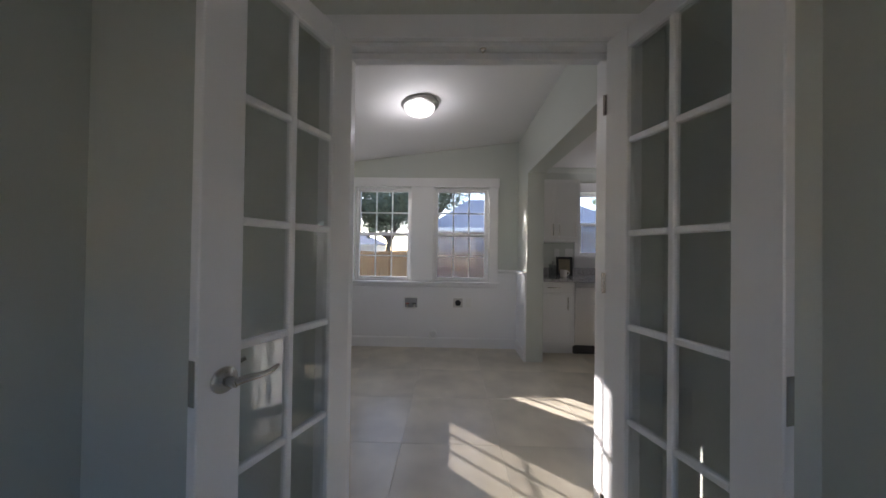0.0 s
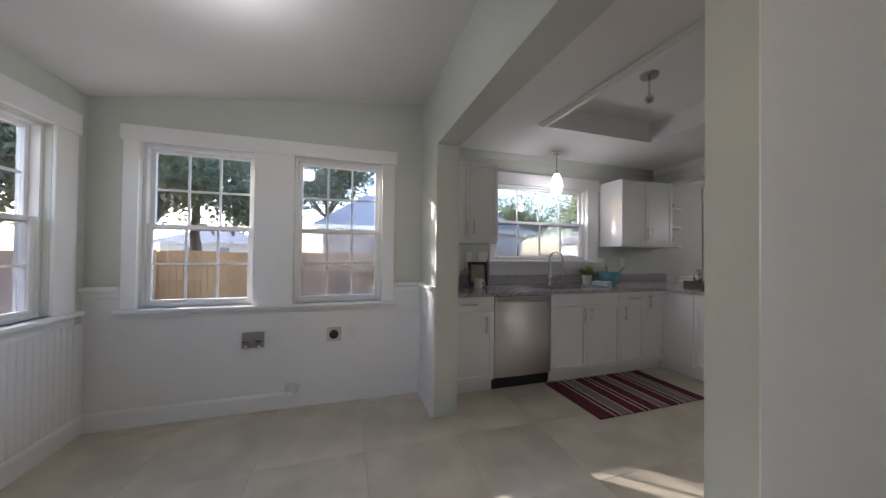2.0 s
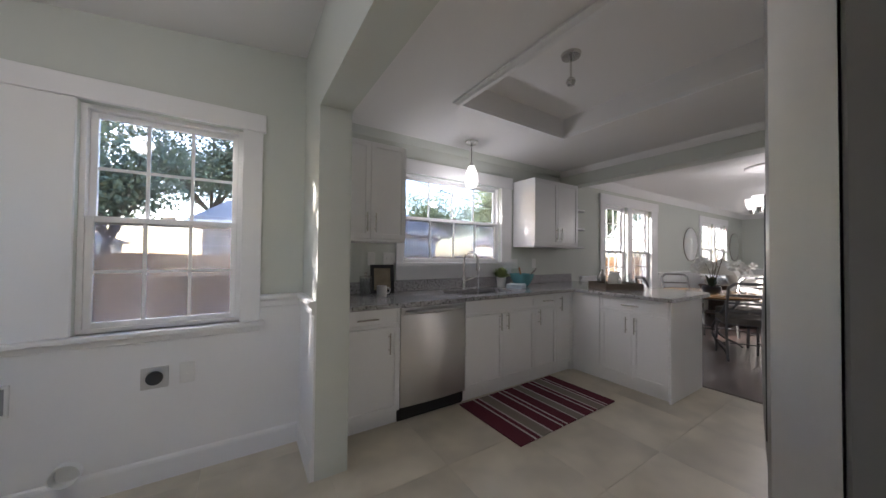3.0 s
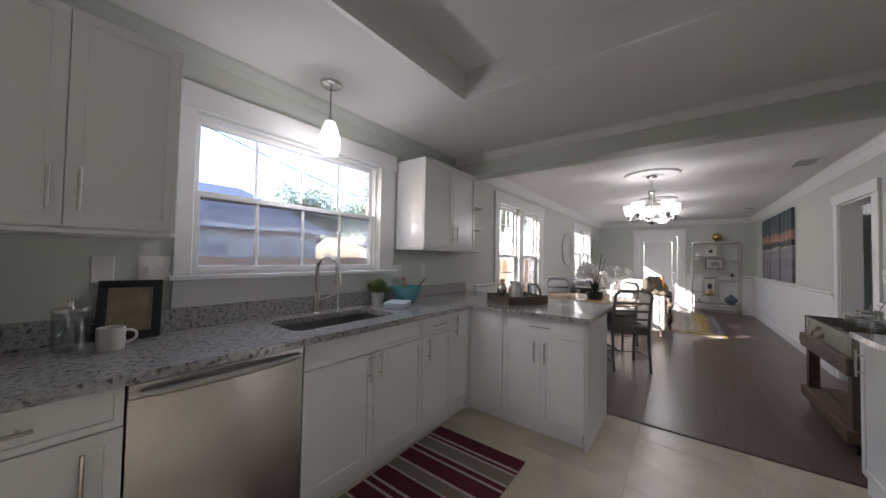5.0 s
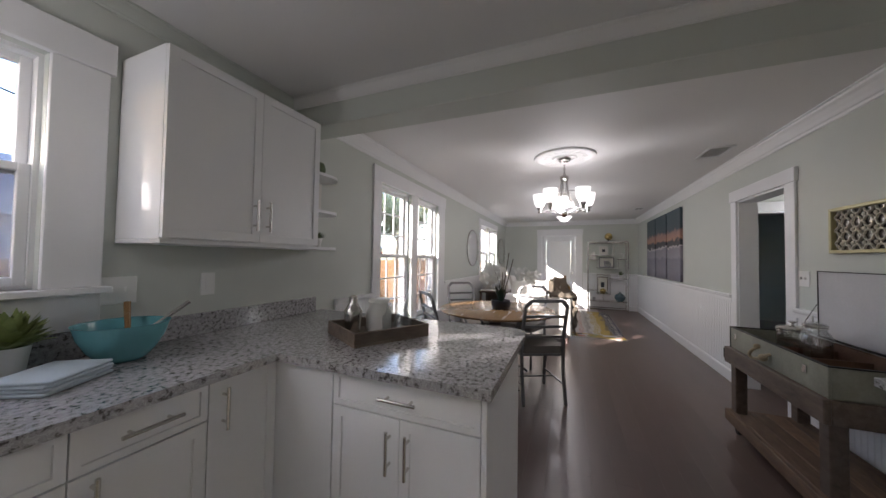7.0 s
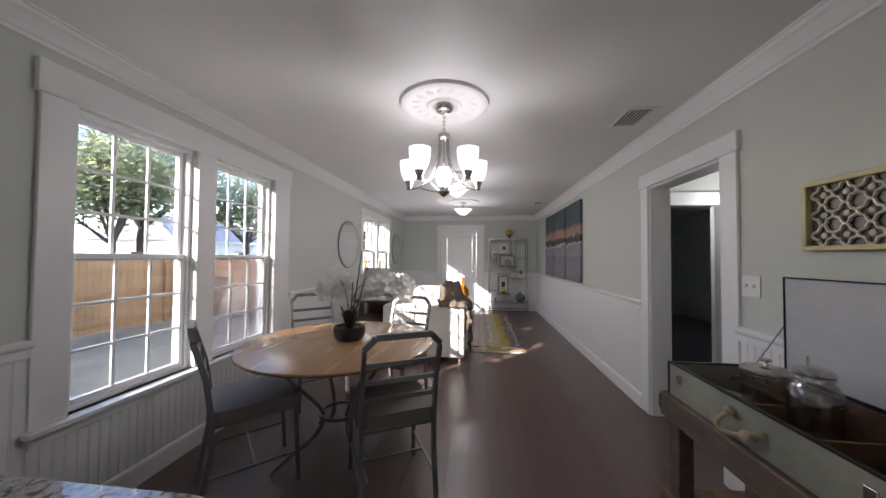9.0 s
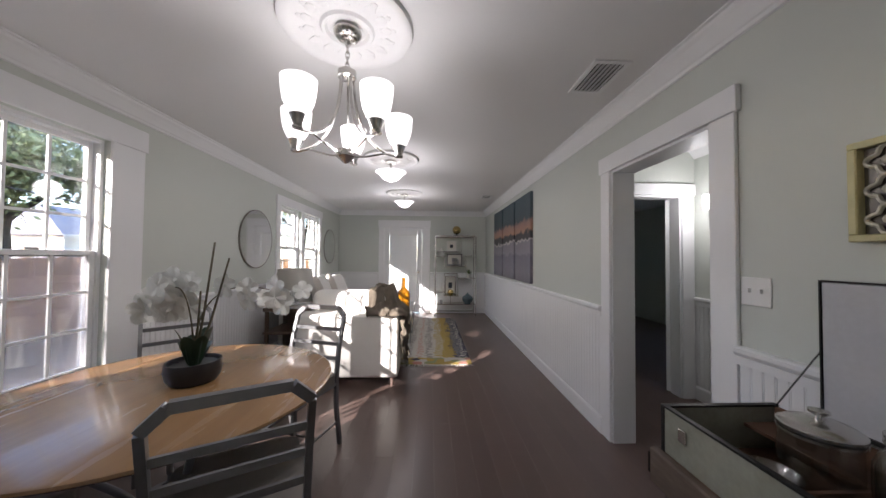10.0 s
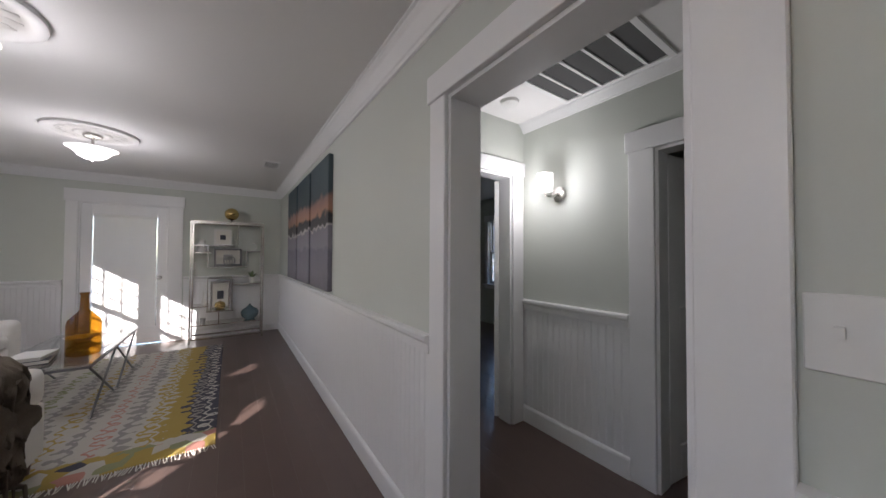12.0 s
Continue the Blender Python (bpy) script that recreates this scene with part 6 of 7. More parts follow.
for c in ((tx0 - 0.003, tx1 + 0.003, ty1 - 0.014, ty1 + 0.003), (tx0 - 0.003, tx0 + 0.015, ty0, ty1 - 0.014), (tx1 - 0.015, tx1 + 0.003, ty0, ty1 - 0.014)):
    part("rim", B(*c, tz1 + 0.0005, tz1 + 0.007), IRON, tr, "dark iron rim")
part("corner_strip", B(tx1 - 0.01, tx1 + 0.003, ty1 - 0.005, ty1 + 0.003, tz0 + 0.001, tz1), IRON, tr)
for x in (5.37, 5.62):
    part("divider", B(x, x + 0.010, ty0 + 0.013, ty1 - 0.013, tz0 + 0.011, tz0 + 0.105), RUST, tr)
part("till", B(5.64, 5.95, ty0 + 0.014, ty0 + 0.13, tz0 + 0.09, tz0 + 0.10), RUST, tr)
lid = part("lid", B(tx0, 5.845, 1.052, 1.064, 0.80, 1.245, bevel=0.002), LIDP, tr, "grey tin lid leaning against the wall")
part("lid_edge", B(tx0, 5.85, 1.050, 1.068, 1.2455, 1.251), IRON, lid)
part("lid_edge", B(5.8455, 5.850, 1.050, 1.068, 0.80, 1.245), IRON, lid)
part("lid_edge", B(tx0, 5.845, 1.065, 1.075, 0.80, 0.812), IRON, lid)
bm = bmesh.new()
for k in range(34):
    t = k / 34
    p = Vector((5.846, 1.072, 1.02)).lerp(Vector((5.93, 1.13, 0.808)), t)
    bmesh.ops.create_icosphere(bm, subdivisions=1, radius=0.0034, matrix=Matrix.Translation(p))
part("chain", bm, IRON, tr, "thin iron stay chain", True)
for x in (5.86, 5.12):
    part("clasp", B(x, x + 0.03, ty1 + 0.0005, ty1 + 0.008, tz0 + 0.075, tz0 + 0.118, bevel=0.002), CHROME, tr)
bm = bmesh.new()
tube(bm, curve((5.55, ty1 + 0.006, 0.752), (5.57, ty1 + 0.07, 0.72), (5.60, ty1 + 0.05, 0.655), (5.53, ty1 + 0.03, 0.68), 12) + curve((5.53, ty1 + 0.03, 0.68), (5.47, ty1 + 0.02, 0.70), (5.45, ty1 + 0.06, 0.715), (5.43, ty1 + 0.006, 0.735), 10)[1:], 0.009, 8)
bmesh.ops.create_icosphere(bm, subdivisions=2, radius=0.024, matrix=Matrix.Translation((5.46, ty1 + 0.03, 0.705)))
bmesh.ops.create_icosphere(bm, subdivisions=2, radius=0.018, matrix=Matrix.Translation((5.56, ty1 + 0.016, 0.752)))
part("rope_handle", bm, ROPE, tr, "knotted hemp rope handle", True)


def jar(x, y, z, r, h, neck, label, knob):
    """Glass jar with a chrome ring round the mouth and a glass lid."""
    root = thing("glass_jar", label, "jar", "glass jars in the trunk")
    q = r * neck
    bm = bmesh.new()
    lathe(bm, [(0.0, 0.0), (r * 0.92, 0.0), (r, 0.014), (r, h * 0.74), (q * 0.45 + r * 0.55, h * 0.84), (q, h * 0.9), (q, h), (q - 0.004, h), (q - 0.004, h * 0.9), (q * 0.45 + r * 0.55 - 0.005, h * 0.83), (r - 0.005, h * 0.73), (r - 0.005, 0.02), (0.0, 0.014)], (x, y, z), 32)
    part("body", bm, JARGLASS, root, "clear glass", True)
    for zz in (h - 0.012, h + 0.001):
        bm = bmesh.new()
        lathe(bm, [(q + 0.001, 0.0), (q + 0.005, 0.001), (q + 0.005, 0.008), (q + 0.001, 0.009)], (x, y, z + zz), 32)
        part("ring", bm, CHROME, root, "bright chrome ring", True)
    bm = bmesh.new()
    lathe(bm, [(0.0, 0.016), (q * 0.5, 0.014), (q * 0.9, 0.008), (q, 0.0), (q * 0.9, 0.002), (0.0, 0.009)], (x, y, z + h + 0.010), 32)
    lid_ = part("lid", bm, CHROME if knob else JARGLASS, root, "domed polished metal lid" if knob else "domed glass lid", True)
    bm = bmesh.new()
    if knob:
        lathe(bm, [(0.0, 0.0), (0.009, 0.0), (0.007, 0.012), (0.021, 0.02), (0.021, 0.027), (0.0, 0.031)], (x, y, z + h + 0.026), 18)
    else:
        lathe(bm, [(0.0, 0.0), (0.004, 0.0), (0.004, 0.034), (0.0, 0.036)], (x + 0.02, y, z + h + 0.024), 10)
    part("knob", bm, CHROME, lid_, "polished metal knob", True)


JARGLASS = glass("jar_glass", 0.02, (0.93, 0.94, 0.94), 0.16)
jz = tz0 + 0.011
jar(5.70, 1.27, jz, 0.080, 0.20, 0.96, "squat clear glass jar with knobbed metal lid", True)
jar(5.53, 1.25, jz, 0.072, 0.255, 0.70, "tall clear glass jar with metal lid", False)
turned("glass_dish", [(0.0, 0.0), (0.03, 0.0), (0.035, 0.05), (0.065, 0.09), (0.062, 0.092), (0.03, 0.055), (0.0, 0.02)], 5.71, 1.40, jz, JARGLASS, "small clear glass dish in the trunk", "dish")

# lattice art above the cart
GILT = mat("pale_gilt_frame", (0.48, 0.44, 0.24), 0.45, 0.3, var=0.15, scale=10)
SILV = mat("aged_lattice", (0.46, 0.44, 0.36), 0.5, 0.2, var=0.2, scale=12)
fa = thing("lattice_wall_art", "gilt-framed quatrefoil lattice wall art over mirror", "wall art")
fx0, fx1, fz0, fz1, fy = 5.08, 5.80, 1.37, 1.672, SY + 0.001
for c in ((fx0, fx1, fz0, fz0 + 0.022), (fx0, fx1, fz1 - 0.022, fz1), (fx0, fx0 + 0.022, fz0 + 0.022, fz1 - 0.022), (fx1 - 0.022, fx1, fz0 + 0.022, fz1 - 0.022)):
    part("frame_bar", B(c[0], c[1], fy, fy + 0.034, c[2], c[3], bevel=0.003), GILT, fa)
part("backing", B(fx0 + 0.022, fx1 - 0.022, fy, fy + 0.006, fz0 + 0.022, fz1 - 0.022), mat("dim_mirror_backing", (0.22, 0.20, 0.18), 0.25, 0.6, var=0.2), fa)
q = 0.0862
nx, nz = 8, 3
for i in range(nx):
    for j in range(nz):
        ccx, ccz = fx0 + 0.03 + q * 0.5 + (fx1 - fx0 - 0.06 - q) * i / (nx - 1), fz0 + 0.022 + q * (j + 0.5)
        bm = bmesh.new()
        pts = []
        for k in range(33):
            a = 2 * math.pi * k / 32
            rr = q * 0.5 * (0.80 + 0.20 * math.cos(4 * a))
            pts.append((ccx + rr * math.cos(a), fy + 0.014, ccz + rr * math.sin(a)))
        tube(bm, pts, 0.0065, 6)
        part("lattice_ring", bm, SILV, fa, "", True)
        bm = bmesh.new()
        bmesh.ops.create_icosphere(bm, subdivisions=2, radius=0.014, matrix=Matrix.Translation((ccx, fy + 0.010, ccz)) @ Matrix.Diagonal((1, 0.35, 1, 1)))
        part("boss", bm, SILV, fa, "", True)


# switch plates and outlets
def plate(name, axis, at, face, a, z, w, h, toggles, label, category="switch"):
    root = thing(name, label, category)

    def bx(p, q_, u, v, d0, d1, mt, nm, bev=0.0):
        s_ = sorted((at + face * d0, at + face * d1))
        c = (p, q_, *s_, u, v) if axis == "x" else (*s_, p, q_, u, v)
        part(nm, B(*c, bevel=bev), mt, root)
    bx(a - w / 2, a + w / 2, z - h / 2, z + h / 2, 0.0, 0.006, PLASTIC, "plate", 0.002)
    for i in range(toggles):
        c = a + (i - (toggles - 1) / 2) * 0.046
        if category == "switch":
            bx(c - 0.005, c + 0.005, z - 0.004, z + 0.012, 0.006, 0.018, PLASTIC, "toggle")
        else:
            for dz in (-0.02, 0.02):
                bx(c - 0.012, c + 0.012, z + dz - 0.012, z + dz + 0.012, 0.006, 0.008, PLASTIC, "socket")


plate("light_switch", "x", SY, 1, 6.10, 1.185, 0.116, 0.116, 2, "white double toggle light switch plate")
plate("light_switch", "x", NY, -1, 3.58, 1.142, 0.116, 0.116, 2, "white double switch plate beside kitchen window")
plate("outlet", "x", NY, -1, 3.93, 1.146, 0.07, 0.116, 1, "white power outlet above worktop", "outlet")
plate("outlet", "x", NY, -1, 1.79, 1.20, 0.07, 0.116, 1, "white power outlet above worktop", "outlet")
plate("light_switch", "x", NY, -1, 1.96, 1.20, 0.116, 0.116, 2, "white switch plate above worktop")
plate("light_switch", "y", -1.19, 1, 2.75, 1.13, 0.116, 0.116, 2, "white double switch plate above wainscot in laundry")
plate("light_switch", "y", EX, -1, 2.20, 1.12, 0.07, 0.116, 1, "white switch plate beside back door")
plate("outlet", "x", LY - 0.012, -1, 0.565, 0.565, 0.07, 0.116, 1, "white power outlet beside dryer socket", "outlet")

# laundry hookups
wb = thing("washer_outlet_box", "recessed white washer box with hose valves", "outlet box")
for c in ((-0.255, -0.07, 0.612, 0.627), (-0.255, -0.07, 0.477, 0.492), (-0.255, -0.24, 0.492, 0.612), (-0.085, -0.07, 0.492, 0.612)):
    part("frame_bar", B(c[0], c[1], LY - 0.022, LY - 0.0125, c[2], c[3], bevel=0.002), PLASTIC, wb)
part("box_back", B(-0.24, -0.085, LY - 0.0145, LY - 0.0125, 0.492, 0.612), mat("grey_plastic", (0.32, 0.32, 0.33), 0.5), wb, "grey recessed back")
REDP = mat("red_valve", (0.35, 0.04, 0.03), 0.4)
for x, mt in ((-0.207, REDP), (-0.12, BLACKP)):
    bm = bmesh.new()
    lathe(bm, [(0.0, 0.0), (0.014, 0.0), (0.014, 0.03), (0.008, 0.035), (0.008, 0.05), (0.0, 0.05)], (x, LY - 0.033, 0.494), 14)
    v_ = part("valve", bm, CHROME, wb, "brass hose valve", True)
    part("valve_lever", B(x - 0.022, x + 0.022, LY - 0.05, LY - 0.036, 0.542, 0.552), mt, v_)
do = thing("dryer_outlet", "square steel dryer socket with black round receptacle", "outlet")
part("plate", B(0.369, 0.484, LY - 0.02, LY - 0.0125, 0.502, 0.617, bevel=0.002), STEEL, do)
bm = bmesh.new()
lathe(bm, [(0.0, 0.0), (0.036, 0.0), (0.036, 0.012), (0.03, 0.014), (0.0, 0.010)], (0, 0, 0), 24)
bmesh.ops.rotate(bm, cent=(0, 0, 0), matrix=Matrix.Rotation(radians(90), 3, "X"), verts=bm.verts[:])
bmesh.ops.translate(bm, vec=(0.4265, LY - 0.0205, 0.5595), verts=bm.verts[:])
part("receptacle", bm, BLACKP, do, "black round receptacle", True)
dv = thing("dryer_vent", "round white dryer vent duct in the wall", "vent")
bm = bmesh.new()
lathe(bm, [(0.045, 0.0), (0.055, 0.0), (0.055, 0.045), (0.050, 0.045), (0.045, 0.01), (0.045, 0.0)], (0, 0, 0), 28)
bmesh.ops.rotate(bm, cent=(0, 0, 0), matrix=Matrix.Rotation(radians(90), 3, "X"), verts=bm.verts[:])
bmesh.ops.translate(bm, vec=(0.116, LY - 0.0125, 0.16), verts=bm.verts[:])
part("collar", bm, PLASTIC, dv, "", True)
part("flap", B(0.076, 0.156, LY - 0.02, LY - 0.0126, 0.12, 0.20, bevel=0.003), PLASTIC, dv)
PURP = mat("purple_pile", (0.06, 0.045, 0.16), 0.95, var=0.4, scale=30, fine=200, bump=0.9, dist=0.01)
bm = B(-1.15, -0.60, 1.75, 2.48, 0.0005, 0.018, bevel=0.006)
solid("bath_mat", bm, PURP, "small purple shag mat on laundry floor", "mat")

# kitchen worktop items
WZ = T1 + 0.0005
FOLG = mat("pale_green_foliage", (0.24, 0.29, 0.10), 0.6, var=0.35, scale=18)
potted("potted_plant", 3.27, 4.33, WZ, 0.055, 0.105, CERAM, 220, 0.125, 4, FOLG, "bushy pale green plant in white pot by the sink")
AQUA = mat("turquoise_glaze", (0.15, 0.40, 0.44), 0.18, var=0.08, bump=0.02)
bowl = thing("mixing_bowl", "turquoise mixing bowl with utensils", "bowl")
bm = bmesh.new()
lathe(bm, [(0.0, 0.0), (0.06, 0.0), (0.075, 0.012), (0.10, 0.045), (0.125, 0.095), (0.136, 0.14), (0.140, 0.142), (0.130, 0.14), (0.118, 0.09), (0.09, 0.04), (0.0, 0.016)], (3.53, 4.265, WZ), 40)
part("body", bm, AQUA, bowl, "", True)
for a, tip, r, mt, nm in (((3.55, 4.275, WZ + 0.03), (3.57, 4.345, WZ + 0.21), 0.008, OAK, "wooden_spoon"), ((3.49, 4.245, WZ + 0.03), (3.73, 4.225, WZ + 0.20), 0.006, CHROME, "whisk_handle")):
    bm = bmesh.new()
    tube(bm, [a, tip], r, 8, r * 1.5)
    part(nm, bm, mt, bowl, "", True)
CLOTH = mat("pale_blue_cloth", (0.52, 0.60, 0.66), 0.9, var=0.08, fine=300, bump=0.4)
nap = thing("folded_towels", "stack of folded pale blue dish towels", "towel")
for k in range(4):
    bm = bmesh.new()
    box(bm, -0.105, 0.105, -0.085, 0.085, 0.011 * k, 0.011 * k + 0.0105)
    soften(bm, 0.005, 3)
    bmesh.ops.rotate(bm, cent=(0, 0, 0), matrix=Matrix.Rotation(radians(28 + 5 * (k % 2)), 3, "Z"), verts=bm.verts[:])
    bmesh.ops.translate(bm, vec=(3.32, 4.15, WZ), verts=bm.verts[:])
    part("towel", bm, CLOTH, nap, "", True)
# wooden tray with bottles on the peninsula
TRAYW = wood("greyed_tray_wood", (0.10, 0.075, 0.055), (0.22, 0.17, 0.13), 0.7, (3, 12, 12), 0.1, 0.35)
tray = thing("serving_tray", "weathered wooden serving tray on the peninsula", "tray", m=pose(4.285, 3.605, WZ, 0, 0, -30))
part("base", B(-0.205, 0.205, -0.18, 0.18, 0.0, 0.012), TRAYW, tray)
for c in ((-0.205, 0.205, 0.168, 0.18), (-0.205, 0.205, -0.18, -0.168), (-0.205, -0.193, -0.168, 0.168), (0.193, 0.205, -0.168, 0.168)):
    part("side", B(*c, 0.012, 0.065, bevel=0.002), TRAYW, tray)
tzz = WZ + 0.0125
turned("cocktail_shaker", [(0.0, 0.0), (0.038, 0.0), (0.046, 0.09), (0.046, 0.115), (0.030, 0.14), (0.022, 0.155), (0.022, 0.185), (0.012, 0.195), (0.0, 0.196)], 4.215, 3.715, tzz, CHROME, "steel cocktail shaker on the tray", "shaker")
turned("stoneware_crock", [(0.0, 0.0), (0.060, 0.0), (0.068, 0.02), (0.068, 0.10), (0.05, 0.13), (0.05, 0.15), (0.058, 0.155), (0.052, 0.17), (0.0, 0.172)], 4.335, 3.635, tzz, CERAM, "white lidded stoneware crock on the tray", "jar")
turned("glass_carafe", [(0.0, 0.0), (0.05, 0.0), (0.055, 0.03), (0.04, 0.08), (0.018, 0.11), (0.018, 0.15), (0.024, 0.155), (0.016, 0.155), (0.014, 0.11), (0.036, 0.078), (0.05, 0.03), (0.0, 0.006)], 4.375, 3.505, tzz, CLEAR, "small clear glass carafe on the tray", "carafe")
turned("glass_bottle", [(0.0, 0.0), (0.032, 0.0), (0.035, 0.09), (0.014, 0.12), (0.014, 0.16), (0.0, 0.162)], 4.265, 3.525, tzz, CLEAR, "small clear glass bottle on the tray", "bottle")
# picture frame, mug and canister
pf = thing("photo_frame", "black-framed picture leaning on the worktop", "picture frame", m=pose(1.87, 4.36, WZ + 0.003, -12, 0, -14))
for c in ((-0.105, 0.105, 0.0, 0.032), (-0.105, 0.105, 0.228, 0.26), (-0.105, -0.073, 0.032, 0.228), (0.073, 0.105, 0.032, 0.228)):
    part("frame_bar", B(c[0], c[1], -0.009, 0.009, c[2], c[3], bevel=0.002), BLACKP, pf)
part("picture", B(-0.073, 0.073, -0.003, 0.003, 0.032, 0.228), mat("sepia_print", (0.30, 0.25, 0.17), 0.6, var=0.3, scale=14), pf, "sepia print")
mug = thing("mug", "white ceramic mug with grey lettering", "mug")
mx_, my_ = 1.80, 4.20
bm = bmesh.new()
lathe(bm, [(0.0, 0.0), (0.038, 0.0), (0.042, 0.01), (0.042, 0.088), (0.040, 0.09), (0.037, 0.088), (0.037, 0.012), (0.0, 0.008)], (mx_, my_, WZ), 28)
part("body", bm, CERAM, mug, "", True)
bm = bmesh.new()
tube(bm, curve((mx_ + 0.040, my_, WZ + 0.072), (mx_ + 0.085, my_, WZ + 0.075), (mx_ + 0.085, my_, WZ + 0.022), (mx_ + 0.040, my_, WZ + 0.022), 12), 0.0055, 8)
part("handle", bm, CERAM, mug, "", True)
can = thing("glass_canister", "clear glass canister with steel lid", "canister")
bm = bmesh.new()
lathe(bm, [(0.0, 0.0), (0.048, 0.0), (0.05, 0.15), (0.046, 0.15), (0.045, 0.008), (0.0, 0.006)], (1.70, 4.32, WZ), 26)
part("body", bm, CLEAR, can, "", True)
bm = bmesh.new()
lathe(bm, [(0.0, 0.0), (0.054, 0.0), (0.05, 0.012), (0.01, 0.02), (0.008, 0.035), (0.014, 0.042), (0.0, 0.05)], (1.70, 4.32, WZ + 0.151), 24)
part("lid", bm, CHROME, can, "", True)
# corner shelf ornaments
potted("potted_plant", 4.485, 4.24, 1.3605, 0.035, 0.06, CERAM, 24, 0.075, 9, GREEN, "tiny dark succulent in white pot")
bk = thing("book", "dark book leaning upright on the corner shelf", "book")
bm = B(4.445, 4.475, 4.20, 4.34, 1.5985, 1.785, bevel=0.002)
part("cover", bm, BOOK, bk)
part("pages", B(4.4475, 4.4725, 4.196, 4.1995, 1.602, 1.782), PAPER, bk)
turned("ornament_apple", [(0.0, 0.010), (0.028, 0.0), (0.05, 0.02), (0.055, 0.055), (0.045, 0.09), (0.022, 0.10), (0.01, 0.09), (0.004, 0.09), (0.004, 0.12), (0.0, 0.121)], 4.485, 4.25, 1.8385, GREEN, "green glazed apple ornament", "ornament")
# spot fixture in the kitchen ceiling tray
sp = thing("ceiling_spot", "small nickel ceiling fixture in the tray", "ceiling light")
bm = bmesh.new()
lathe(bm, [(0.0, -0.02), (0.055, -0.018), (0.062, 0.0), (0.0, 0.0)], (2.544, 2.941, KZ + 0.15), 26)
lathe(bm, [(0.006, -0.155), (0.006, -0.018)], (2.544, 2.941, KZ + 0.15), 10)
part("canopy", bm, CHROME, sp, "", True)
bm = bmesh.new()
lathe(bm, [(0.0, -0.20), (0.022, -0.195), (0.030, -0.175), (0.022, -0.155), (0.0, -0.153)], (2.544, 2.941, KZ + 0.15), 20)
part("socket", bm, CHROME, sp, "", True)

# side hall
sco = thing("wall_sconce", "nickel wall sconce with lit frosted glass shade", "wall lamp")
bm = bmesh.new()
lathe(bm, [(0.0, 0.0), (0.055, 0.0), (0.055, 0.012), (0.03, 0.022), (0.0, 0.022)], (0, 0, 0), 26)
bmesh.ops.rotate(bm, cent=(0, 0, 0), matrix=Matrix.Rotation(radians(-90), 3, "X"), verts=bm.verts[:])
bmesh.ops.translate(bm, vec=(7.44, -0.219, 1.735), verts=bm.verts[:])
tube(bm, curve((7.44, -0.20, 1.735), (7.44, -0.12, 1.70), (7.47, -0.11, 1.71), (7.48, -0.11, 1.745), 8), 0.009, 8)
part("bracket", bm, CHROME, sco, "", True)
bm = bmesh.new()
lathe(bm, [(0.03, 0.0), (0.052, 0.006), (0.056, 0.03), (0.056, 0.13), (0.052, 0.13), (0.051, 0.03), (0.028, 0.008)], (7.48, -0.11, 1.745), 28)
part("shade", bm, LIT, sco, "lit frosted glass shade", True)
rg = thing("return_air_grille", "large white return air grille in hall ceiling", "vent")
gx0, gx1, gy0, gy1 = 6.70, 7.34, -0.16, 0.52
for c in ((gx0, gx1, gy0, gy0 + 0.03), (gx0, gx1, gy1 - 0.03, gy1), (gx0, gx0 + 0.03, gy0 + 0.03, gy1 - 0.03), (gx1 - 0.03, gx1, gy0 + 0.03, gy1 - 0.03)):
    part("frame_bar", B(*c, HZ - 0.012, HZ - 0.0005), WHITE, rg)
part("filter", B(gx0 + 0.03, gx1 - 0.03, gy0 + 0.03, gy1 - 0.03, HZ - 0.004, HZ - 0.001), mat("grey_filter", (0.10, 0.10, 0.10), 0.9), rg, "dark grey filter behind the bars")
for i in range(1, 5):
    x = gx0 + (gx1 - gx0) * i / 5
    part("bar", B(x - 0.008, x + 0.008, gy0 + 0.03, gy1 - 0.03, HZ - 0.012, HZ - 0.0045), WHITE, rg)
sd = thing("smoke_detector", "round white smoke detector on hall ceiling", "smoke detector")
bm = bmesh.new()
lathe(bm, [(0.0, -0.032), (0.04, -0.03), (0.058, -0.018), (0.062, 0.0), (0.0, 0.0)], (7.55, 0.17, HZ), 26)
part("body", bm, PLASTIC, sd, "", True)


# ---------------- floors, piece by piece ----------------
TILE = mat("beige_stone_tile", (0.58, 0.525, 0.42), 0.26, var=0.26, scale=3.4, fine=22, bump=0.05)
_nt = TILE.node_tree
_r = ramp_of(TILE)
_r.interpolation = "B_SPLINE"
_r.elements[0].position, _r.elements[1].position = 0.40, 0.98
_inf, _hs, _mr = _nt.nodes.new("ShaderNodeObjectInfo"), _nt.nodes.new("ShaderNodeHueSaturation"), _nt.nodes.new("ShaderNodeMapRange")
_mr.inputs[3].default_value, _mr.inputs[4].default_value = 0.965, 1.035
_off = _nt.nodes.new("ShaderNodeVectorMath")
_off.operation = "MULTIPLY_ADD"
_off.inputs[1].default_value = (31, 17, 5)
_tc = [n for n in _nt.nodes if n.type == "TEX_COORD"][0]
_nt.links.new(_inf.outputs["Random"], _off.inputs[0])
_nt.links.new(_tc.outputs["Object"], _off.inputs[2])
for n_ in [n for n in _nt.nodes if n.type == "TEX_NOISE"]:
    _nt.links.new(_off.outputs[0], n_.inputs["Vector"])
    n_.inputs["Distortion"].default_value = 0.15
_nt.links.new(_inf.outputs["Random"], _mr.inputs[0])
_nt.links.new(_mr.outputs[0], _hs.inputs["Value"])
